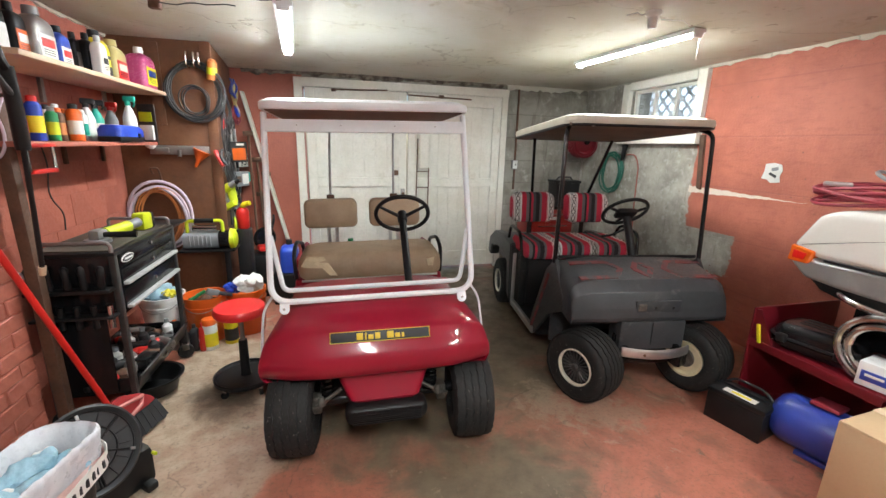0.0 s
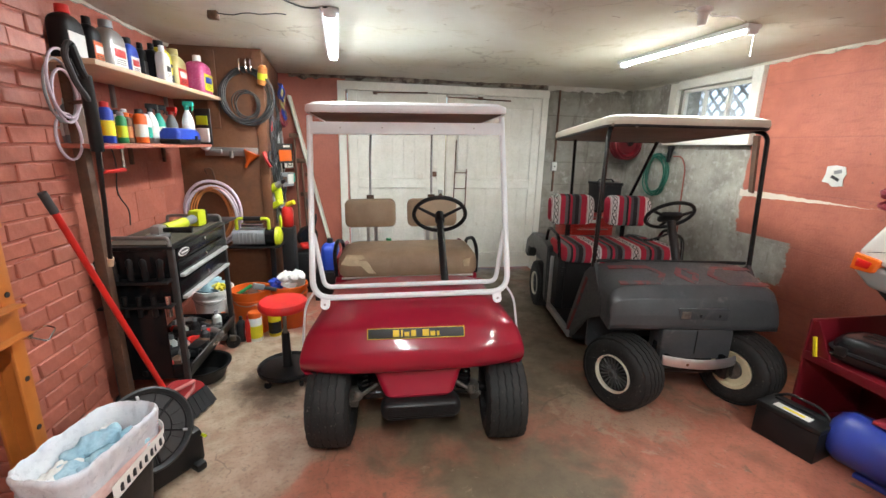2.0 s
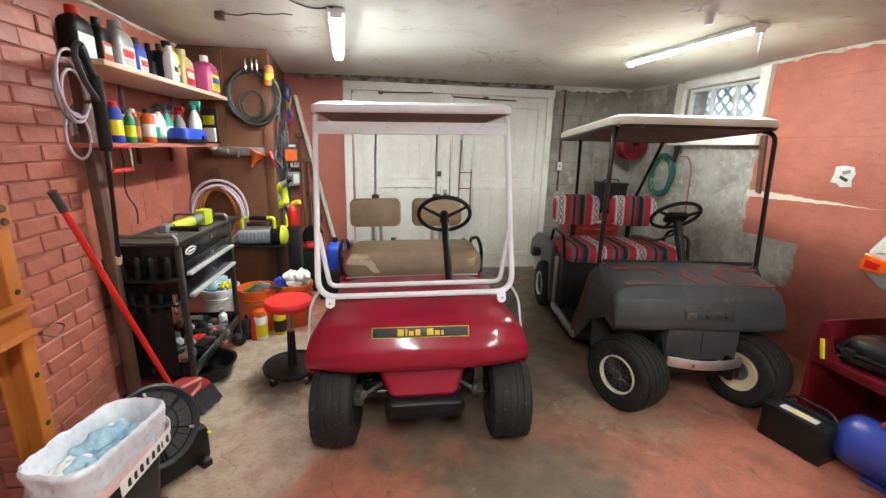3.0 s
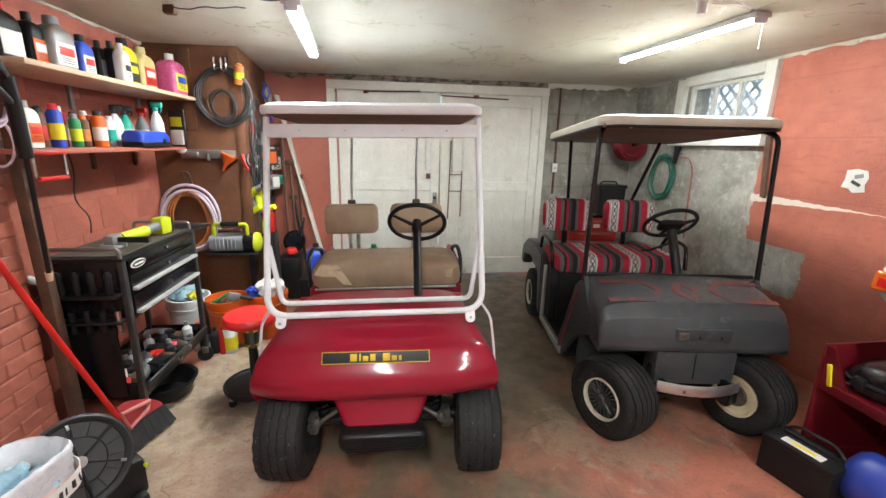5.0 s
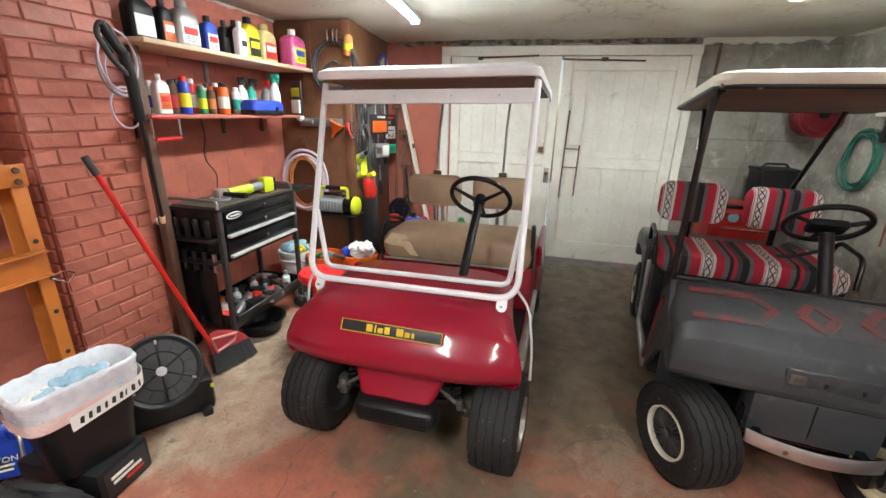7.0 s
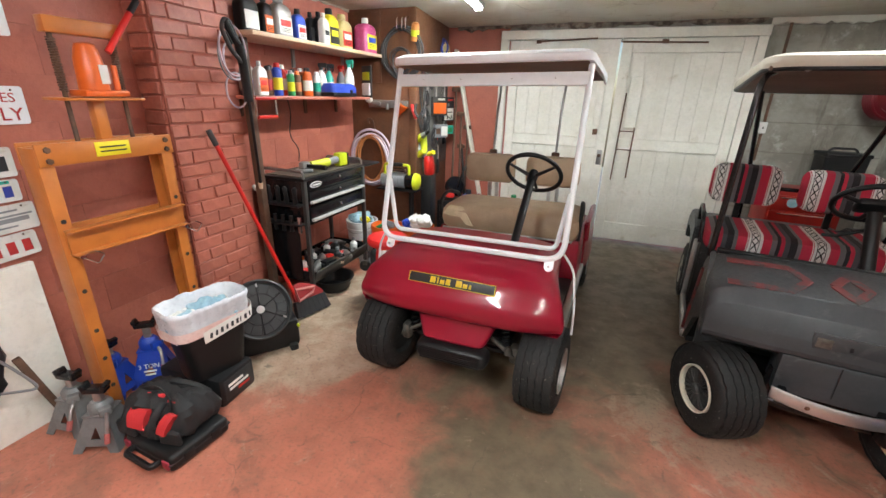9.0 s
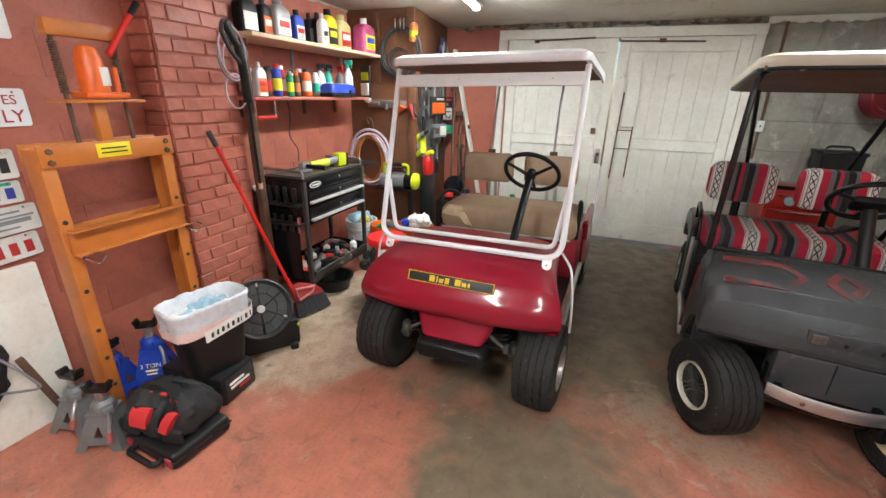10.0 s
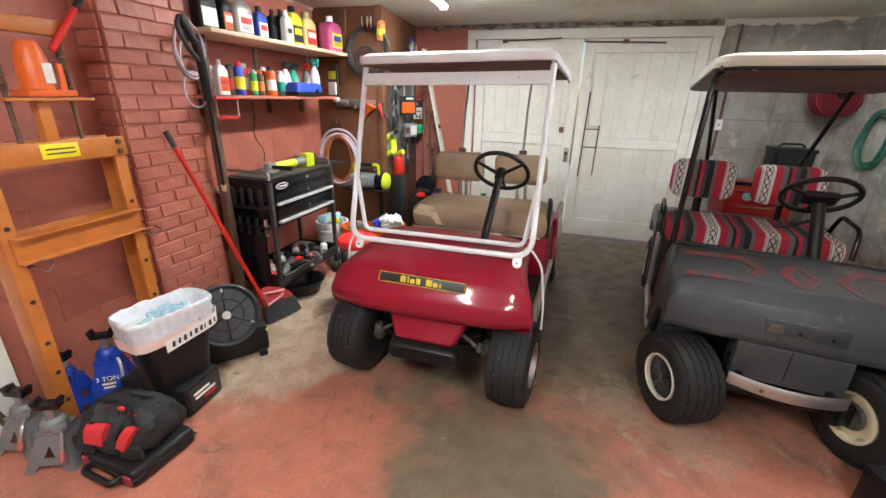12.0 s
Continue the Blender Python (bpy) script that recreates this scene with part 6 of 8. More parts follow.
def roll_cart():
    X0, X1, Y0, Y1 = -1.47, -1.08, 2.37, 3.16
    cx, cy = (X0 + X1) / 2, (Y0 + Y1) / 2
    c = thing("tool_cart", pose(cx, cy, 0, 0, 0, -1), "black steel rolling tool cart with three drawers", "tool cart")
    w, l = X1 - X0, Y1 - Y0
    part("cabinet", box(bm_(), 0, 0, 0.80, w - 0.03, l - 0.03, 0.33, 0.006), "blackmetal", c)
    part("top_tray", box(bm_(), 0, 0, 0.972, w, l, 0.02, 0.004), "black", c)
    part("tray_mat", box(bm_(), 0, 0, 0.985, w - 0.06, l - 0.08, 0.006), mat("brown_bench_mat", (0.075, 0.062, 0.045), None, 0.7), c)
    for s in (-1, 1):
        part("push_bar", pipe(bm_(), arc([(-w / 2 + 0.02, s * (l / 2 - 0.02), 0.975), (-w / 2 + 0.02, s * (l / 2 - 0.02), 1.03), (w / 2 - 0.02, s * (l / 2 - 0.02), 1.03), (w / 2 - 0.02, s * (l / 2 - 0.02), 0.975)], 0.03), 0.010, 10), "steel", c, "dull grey bar round the cart top")
    for z, h in ((0.93, 0.075), (0.835, 0.10), (0.715, 0.12)):
        d = part("drawer", box(bm_(), w / 2 - 0.01, 0, z, 0.02, l - 0.10, h - 0.008, 0.004), "blackmetal", c)
        if z < 0.9:
            part("drawer_pull", box(bm_(), w / 2 + 0.012, 0, z - h / 2 + 0.022, 0.03, l - 0.10, 0.018, 0.005), "pull", d, "full width aluminium drawer pull")
        part("lock", lathe(bm_(), [(0.011, 0), (0.011, 0.008), (0.001, 0.01)], 12, pose(w / 2, 0.02, z + 0.012, 0, 90, 0)), "chrome", d)
    lg = part("badge", skin(bm_(), [[Vector((w / 2 + k, -0.27 + 0.065 * math.cos(a), 0.928 + 0.022 * math.sin(a))) for a in [2 * math.pi * i / 24 for i in range(24)]] for k in (0.0, 0.004)]), "white", c, "white oval badge")
    part("badge_centre", skin(bm_(), [[Vector((w / 2 + k, -0.27 + 0.057 * math.cos(a), 0.928 + 0.016 * math.sin(a))) for a in [2 * math.pi * i / 24 for i in range(24)]] for k in (0.003, 0.006)]), "ink", lg)
    part("badge_mark", box(bm_(), w / 2 + 0.007, -0.27, 0.928, 0.003, 0.08, 0.009), "white", lg)
    for sx in (-1, 1):
        for sy in (-1, 1):
            part("leg", box(bm_(), sx * (w / 2 - 0.015), sy * (l / 2 - 0.015), 0.53, 0.03, 0.03, 0.88, 0.004), "worngrey", c)
            cs = part("caster", lathe(bm_(), [(0.048, -0.014), (0.052, -0.008), (0.052, 0.008), (0.048, 0.014)], 20, pose(sx * (w / 2 - 0.015), sy * (l / 2 - 0.03), 0.052, 90, 0, 25)), "rubber", c)
            part("fork", box(bm_(), sx * (w / 2 - 0.015), sy * (l / 2 - 0.03), 0.085, 0.042, 0.05, 0.045, 0.006, (0, 0, 25)), "dirtysteel", cs)
    tr = part("lower_tray", box(bm_(), 0, 0, 0.20, w - 0.02, l - 0.02, 0.012, 0.003), "blackmetal", c)
    part("tray_lip", box(bm_(), w / 2 - 0.002, 0, 0.225, 0.012, l - 0.06, 0.105, 0.003, (0, 18, 0)), "worngrey", tr)
    part("tray_lip", box(bm_(), -w / 2 + 0.015, 0, 0.235, 0.012, l - 0.06, 0.085, 0.003), "blackmetal", tr)
    for s in (-1, 1):
        part("tray_lip", box(bm_(), 0, s * (l / 2 - 0.01), 0.235, w - 0.04, 0.012, 0.085, 0.003), "blackmetal", tr)
    part("side_flap", box(bm_(), 0.0, l / 2 + 0.13, 0.965, w, 0.26, 0.016, 0.004), "black", c, "folding side shelf")
    part("end_panel", box(bm_(), -0.03, -l / 2 - 0.004, 0.42, w - 0.10, 0.012, 0.42, 0.003), "blackmetal", c)
    hd = part("tool_holder", box(bm_(), 0.0, -l / 2 - 0.035, 0.80, w - 0.03, 0.07, 0.018, 0.004), "black", c)
    part("tool_holder", box(bm_(), 0.0, -l / 2 - 0.035, 0.66, w - 0.03, 0.07, 0.014, 0.004), "black", c)
    for k in range(5):
        x = -0.15 + k * 0.072
        part("screwdriver", lathe(bm_(), [(0.012, 0), (0.017, 0.02), (0.014, 0.07), (0.017, 0.11), (0.008, 0.125), (0.001, 0.126)], 12, pose(x, -l / 2 - 0.04, 0.805, 4, random.uniform(-6, 6), 0)), "black", hd, "black screwdriver handle")
        part("socket_driver", rod(bm_(), (x + 0.02, -l / 2 - 0.04, 0.60), (x + 0.02, -l / 2 - 0.04, 0.72), 0.014), "chrome" if k == 4 else "black", hd)
    part("brush", lathe(bm_(), [(0.012, 0), (0.02, 0.02), (0.012, 0.05), (0.001, 0.05)], 12, pose(-0.17, -l / 2 - 0.05, 0.88, 30, -30, 0)), "white", hd)
    return c, cx, cy


_, CX, CY = roll_cart()
t = thing("angle_grinder", pose(-1.22, 2.72, 0.99, 0, 0, -12), "lime and grey cordless angle grinder on the cart top", "power tool", "lime power tools")
part("motor_body", rod(bm_(), (0, -0.08, 0.04), (0, 0.10, 0.045), 0.03, 0.035, 14), "lime", t)
part("gear_head", box(bm_(), 0, -0.13, 0.04, 0.065, 0.08, 0.07, 0.02), "silver", t)
part("disc_guard", lathe(bm_(), [(0.062, 0), (0.065, 0.006), (0.06, 0.02), (0.001, 0.022)], 24, pose(0.0, -0.14, 0.002)), "grey", t)
part("side_handle", rod(bm_(), (0.03, -0.13, 0.045), (0.17, -0.08, 0.04), 0.014, 0.019, 12), "black", t)
part("rear_grip", rod(bm_(), (0, 0.10, 0.045), (0, 0.19, 0.055), 0.028, 0.03, 14), "grey", t)
part("battery", box(bm_(), 0, 0.235, 0.055, 0.075, 0.09, 0.105, 0.014), "lime", t)
part("battery_cap", box(bm_(), 0, 0.285, 0.055, 0.07, 0.03, 0.10, 0.01), "black", t)
# clutter in the lower tray
def clutter(i, x, y, z):
    k = i % 6
    if k == 0:
        return single("rag", crumple(bm_ball(0.05, 2, (1.2, 1, 0.5)), 0.03, 22, i), "cloth" if i == 6 else "redp" if i == 12 else "black" if i % 4 else "redp", pose(x, y, z + 0.03), "crumpled rag in the cart tray", "rag", "tray clutter")
    if k == 1:
        shade = ("redp", "steel", "black", "steel")[(i // 6) % 4]
        t = thing("air_tool", pose(x, y, z + 0.035, 0, 0, random.uniform(0, 360)), {"redp": "red", "steel": "steel", "black": "black"}[shade] + " air tool lying in the cart tray", "power tool", "tray clutter")
        part("motor_body", lathe(bm_(), [(0.016, -0.10), (0.03, -0.085), (0.034, -0.03), (0.030, 0.03), (0.020, 0.06), (0.012, 0.09)], 14, pose(0, 0, 0, 0, 90, 0)), shade, t)
        part("handle", box(bm_(), -0.03, 0.05, 0, 0.04, 0.10, 0.035, 0.01), "black", t)
        return t
    if k == 2:
        t = thing("socket_wrench", pose(x, y, z + 0.02, 0, 0, random.uniform(0, 360)), "steel wrench lying in the cart tray", "wrench", "tray clutter")
        part("shaft", rod(bm_(), (-0.09, 0, 0), (0.08, 0, 0.01), 0.009), "chrome", t)
        part("head", lathe(bm_(), [(0.02, -0.012), (0.022, 0), (0.02, 0.014)], 14, pose(0.09, 0, 0.005)), "chrome", t)
        return t
    if k == 3:
        t = thing("parts_box", pose(x, y, z + 0.002, 0, 0, random.uniform(0, 90)), "small dark parts box in the cart tray", "box", "tray clutter")
        part("body", box(bm_(), 0, 0, 0.03, 0.11, 0.07, 0.06, 0.006), "black", t)
        part("lid", box(bm_(), 0, 0, 0.063, 0.112, 0.072, 0.01, 0.003), "black", t)
        return t
    if k == 4:
        t = thing("small_bottle", pose(x, y, z, 0, 0, 0), ("small white bottle" if i % 12 == 4 else "small black bottle") + " in the cart tray", "bottle", "tray clutter")
        part("body", lathe(bm_(), [(0.028, 0), (0.03, 0.005), (0.03, 0.08), (0.012, 0.10), (0.012, 0.11)], 14), "white" if i % 12 == 4 else "ink", t)
        part("cap", lathe(bm_(), [(0.015, 0.105), (0.014, 0.13), (0.001, 0.13)], 12), "orange" if i == 4 else "grey", t)
        return t
    t = thing("ball_joint", pose(x, y, z + 0.025, 0, 0, random.uniform(0, 360)), "dark steel vehicle part in the cart tray", "machine part", "tray clutter")
    part("body", lathe(bm_(), [(0.03, -0.025), (0.045, -0.02), (0.045, 0.015), (0.02, 0.03), (0.001, 0.03)], 16), "copperdk", t)
    part("shaft", rod(bm_(), (0, 0, 0), (0.11, 0, 0.01), 0.012), "steel", t)
    return t


def bm_ball(r, n, s=(1, 1, 1)):
    b = bm_()
    bmesh.ops.create_icosphere(b, subdivisions=n + 1, radius=r)
    bmesh.ops.scale(b, vec=s, verts=b.verts)
    return b


for i in range(44):
    clutter(i, CX + random.uniform(-0.13, 0.14), CY - 0.33 + 0.66 * (i / 43) + random.uniform(-0.02, 0.02), 0.206)
# drain pan under the cart
t = thing("drain_pan", pose(-1.15, 2.70, 0), "black plastic drain pan on the floor under the cart", "pan")
part("bowl", lathe(bm_(), [(0.11, 0), (0.125, 0.005), (0.165, 0.10), (0.178, 0.105), (0.178, 0.112), (0.160, 0.108), (0.12, 0.012), (0.001, 0.01)], 32), "black", t)

# ---- buckets, stool and bottles on the floor ----
def bucket(x, y, r, h, material, text, group="buckets"):
    t = thing("bucket", pose(x, y, 0), text, "bucket", group)
    part("pail", lathe(bm_(), [(r * 0.84, 0), (r * 0.86, 0.006), (r, h - 0.03), (r * 1.05, h - 0.03), (r * 1.05, h), (r * 0.97, h), (r * 0.96, h - 0.05), (r * 0.82, 0.012), (0.001, 0.012)], 32), material, t)
    part("rib", lathe(bm_(), [(r * 0.985, h * 0.78), (r * 1.035, h * 0.785), (r * 1.035, h * 0.80), (r * 0.985, h * 0.805)], 32), material, t)
    part("bail", pipe(bm_(), [(r * 1.04 * math.cos(a), r * 1.04 * math.sin(a), h - 0.045 - 0.06 * math.sin((a - 3.6) / 2.2 * math.pi)) for a in [3.6 + 2.2 * k / 14 for k in range(15)]], 0.003, 6), "steel", t)
    return t


bucket(-1.02, 3.45, 0.15, 0.37, "orange", "orange plastic bucket with tools inside")
bucket(-0.74, 3.55, 0.15, 0.37, "orange", "orange plastic bucket with a white rag on top")
bucket(-1.33, 3.50, 0.15, 0.37, "white", "white plastic bucket with cloths inside")
for x, y, z, r, s, mm, nm, tx in ((-0.70, 3.53, 0.41, 0.10, (1.1, 1, 0.75), "cloth", "rag", "white woolly rag heaped on a bucket"), (-0.82, 3.52, 0.385, 0.07, (1, 0.8, 0.6), "blue", "blue_cloth", "blue cloth tucked into a bucket"), (-1.33, 3.50, 0.37, 0.11, (1, 1, 0.6), "bluecloth", "paper_towel", "pale blue paper heaped in a bucket"), (-1.26, 3.44, 0.39, 0.05, (1, 1, 0.7), "label_y", "sponge", "yellow sponge in a bucket"), (-1.02, 3.46, 0.30, 0.12, (1, 1, 0.3), "copperdk", "bucket_fill", "dark odds and ends in a bucket")):
    single(nm, crumple(bm_ball(r, 2, s), r * 0.55, 2.2 / r, x), mm, pose(x, y, z), tx, "cloth")
t = thing("hand_brush", pose(-0.86, 3.38, 0.385, 15, -65, 30), "dark hand brush lying over the bucket rim", "brush")
part("handle", rod(bm_(), (0, 0, -0.12), (0, 0, 0.06), 0.018, 0.014), "greyhose", t)
part("head", box(bm_(), 0, 0, 0.1, 0.05, 0.03, 0.1, 0.01), "grey", t)
t = thing("green_tool", pose(-1.06, 3.40, 0.37, 0, 60, 20), "green handled tool sticking out of a bucket", "tool")
part("handle", rod(bm_(), (0, 0, -0.1), (0, 0, 0.07), 0.014), "green", t)


def stool():
    c = thing("mechanic_stool", pose(-0.60, 2.66, 0), "round red stool on a black wheeled base", "stool")
    part("seat", lathe(bm_(), [(0.10, 0.493), (0.146, 0.495), (0.155, 0.51), (0.155, 0.53), (0.144, 0.547), (0.08, 0.553), (0.001, 0.554)], 40), "redv", c, "padded bright red vinyl seat")
    part("piston", rod(bm_(), (0, 0, 0.28), (0, 0, 0.495), 0.013), "steel", c)
    part("column", lathe(bm_(), [(0.034, 0.08), (0.03, 0.09), (0.026, 0.31), (0.024, 0.32)], 18), "black", c)
    part("tray", lathe(bm_(), [(0.001, 0.072), (0.17, 0.068), (0.187, 0.082), (0.192, 0.082), (0.187, 0.058), (0.14, 0.053), (0.001, 0.053)], 40), "black", c)
    part("foot_ring", torus(bm_(), 0.186, 0.006, pose(0.0, 0.0, 0.082), 36, 8), "black", c)
    for k in range(5):
        a = radians(72 * k + 20)
        x, y = 0.175 * math.cos(a), 0.175 * math.sin(a)
        cs = part("caster", lathe(bm_(), [(0.02, -0.012), (0.024, -0.006), (0.024, 0.006), (0.02, 0.012)], 14, pose(x, y, 0.024, 90, 0, 72 * k)), "black", c)
        part("caster_fork", box(bm_(), x, y, 0.05, 0.02, 0.022, 0.03, 0.004), "chrome", cs)


stool()


def tub(x, y, r, h, body, cap, text, band="label_y"):
    t = thing("canister", pose(x, y, 0), text, "canister", "bottles on the floor")
    part("body", lathe(bm_(), [(r * 0.95, 0), (r, 0.005), (r, h * 0.80), (r * 0.9, h * 0.84)], 20), body, t)
    part("cap", lathe(bm_(), [(r * 0.98, h * 0.82), (r * 0.98, h * 0.96), (r * 0.85, h), (0.001, h)], 20), cap, t)
    part("label", lathe(bm_(), [(r * 1.005, h * 0.12), (r * 1.012, h * 0.12), (r * 1.012, h * 0.55), (r * 1.005, h * 0.55)], 20), band, t)


tub(-0.955, 3.25, 0.052, 0.24, "white", "orange", "white and yellow wipes canister with orange cap on the floor")
tub(-0.825, 3.33, 0.050, 0.23, "label_y", "orange", "yellow and black canister with orange cap on the floor", "ink")
bottle(-1.06, 3.25, 0, 0.07, 0.06, 0.22, "ink", "ink", 1, "black bottle with purple label on the floor", "maroon", "paper", 0.25)
bottle(-1.0, 3.22, 0, 0.04, 0.04, 0.24, "redp", "redp", 1, "slim red bottle on the floor", None, None, 0.3)
bottle(-1.12, 3.22, 0, 0.07, 0.06, 0.2, "ink", "white", 1, "black spray bottle on the floor", "grey", None, 0.25)
bottle(-1.20, 3.30, 0, 0.09, 0.07, 0.24, "white", "orange", 1, "white bottle with orange cap on the floor", "teal", "paper", 0.25)
# containers behind the red cart
bottle(-0.45, 4.22, 0.30, 0.19, 0.17, 0.34, "blue", "ink", 1, "blue plastic fluid jug standing beside the cart", None, None, 0.22, handle=True, name="blue_jug")
single("crate", box(bm_(), -0.45, 4.22, 0.15, 0.3, 0.3, 0.30, 0.01), "black", I4, "dark crate under the blue jug", "crate")
bottle(0.125, 3.74, 0.558, 0.085, 0.085, 0.17, "green", "green", 1, "green bottle standing behind the cart seat", None, None, 0.4, name="green_bottle")

# ---- broom, oil drain, bin, cases, bag ----
t = thing("push_broom", I4, "red handled broom leaning on the brick pier", "broom")
part("handle", rod(bm_(), (-1.105, 2.232, 0.055), (-1.272, 1.865, 1.25), 0.013, 0.013), "redp", t)
part("grip", rod(bm_(), (-1.272, 1.865, 1.25), (-1.285, 1.838, 1.335), 0.016, 0.016), "greyhose", t)
BROOM = pose(-1.072, 2.29, 0.112, -22, 0, 72)
b = bm_()
slab(b, [(-0.105, 0.13), (-0.045, 0.135), (0.06, 0.085), (0.115, 0.03), (0.12, 0.0), (-0.12, 0.0), (-0.118, 0.07)], "y", -0.024, 0.024)
bmesh.ops.bevel(b, geom=list(b.edges), offset=0.008, segments=2, affect="EDGES")
head = part("head", move(b, BROOM), mat("faded_red_plastic", (0.36, 0.028, 0.03), (0.28, 0.022, 0.024), 0.45), t, "faded red plastic broom head")
part("head_rib", pipe(bm_(), [BROOM @ Vector(p) for p in ((-0.105, -0.034, 0.095), (0.05, -0.034, 0.07), (0.02, -0.034, 0.035), (-0.10, -0.036, 0.008))], 0.011, 8, True), mat("pale_red_plastic", (0.62, 0.22, 0.20), None, 0.5), head)
# tufts of bristles, splayed a little at the floor
for k in range(13):
    x = -0.112 + 0.0187 * k
    b = bm_()
    slab(b, [(x - 0.011, 0.004), (x + 0.011, 0.004), (1.16 * x + 0.013, -0.112), (1.16 * x - 0.011, -0.109 - 0.004 * (k % 3))], "y", -0.022 - 0.003 * (k % 2), 0.022 + 0.004 * (k % 3))
    part("bristle_tuft", crumple(move(b, BROOM), 0.003, 40, k), "greyhose", t, "dark grey bristles")
t = thing("oil_drain", pose(-1.0, 1.75, 0, 0, 0, 52), "black upright oil drain tank with round dish", "oil drain")
part("tank", box(bm_(), 0, 0.06, 0.10, 0.42, 0.20, 0.19, 0.03), "black", t)
dm = pose(0, 0.0, 0.30, 66, 0, 0)
dish = part("dish", lathe(bm_(), [(0.16, -0.035), (0.183, -0.02), (0.186, 0.0), (0.176, 0.008), (0.168, 0.0), (0.16, -0.014), (0.001, -0.020)], 40, dm), "greyhose", t)
for k in range(6):
    part("spoke", move(box(bm_(), 0.09, 0, -0.012, 0.14, 0.010, 0.010, 0.003), dm @ pose(0, 0, 0, 0, 0, 60 * k + 90)), "black", dish)
for k in range(14):
    part("rib", move(box(bm_(), 0.128, 0, -0.0145, 0.062, 0.004, 0.008, 0.001), dm @ pose(0, 0, 0, 0, 0, 360 * k / 14 + 8)), "black", dish)
for r_ in (0.096, 0.158):
    part("ring", torus(bm_(), r_, 0.0035, dm @ pose(0, 0, -0.011), 40, 6), "black", dish)
part("boss", lathe(bm_(), [(0.018, -0.012), (0.024, 0.006), (0.001, 0.006)], 16, dm), "steel", dish)
for k in range(3):
    part("lug", move(box(bm_(), 0.0, 0.15, 0.004, 0.012, 0.022, 0.008, 0.003), dm @ pose(0, 0, 0, 0, 0, 120 * k)), "steel", dish)
part("valve", lathe(bm_(), [(0.008, 0), (0.008, 0.02), (0.001, 0.02)], 12, pose(0.2, -0.04, 0.16, 90)), "lime", t)
for s in (-1, 1):
    part("foot", box(bm_(), s * 0.16, -0.02, 0.02, 0.05, 0.12, 0.04, 0.01), "black", t)

t = thing("battery_case", pose(-1.035, 1.366, 0, 0, 0, 3), "black charger case with white marks, under the bin", "case")
part("body", box(bm_(), 0, 0, 0.085, 0.40, 0.24, 0.17, 0.02), "black", t)
part("end_label", box(bm_(), 0.201, 0, 0.09, 0.004, 0.19, 0.12, 0.002), "ink", t)
for k, (y, z, w_, mm) in enumerate(((-0.02, 0.11, 0.10, "paper"), (0.0, 0.085, 0.13, "paper"), (0.03, 0.06, 0.08, "redp"))):
    part("mark", box(bm_(), 0.204, y, z, 0.003, w_, 0.013), mm, t)


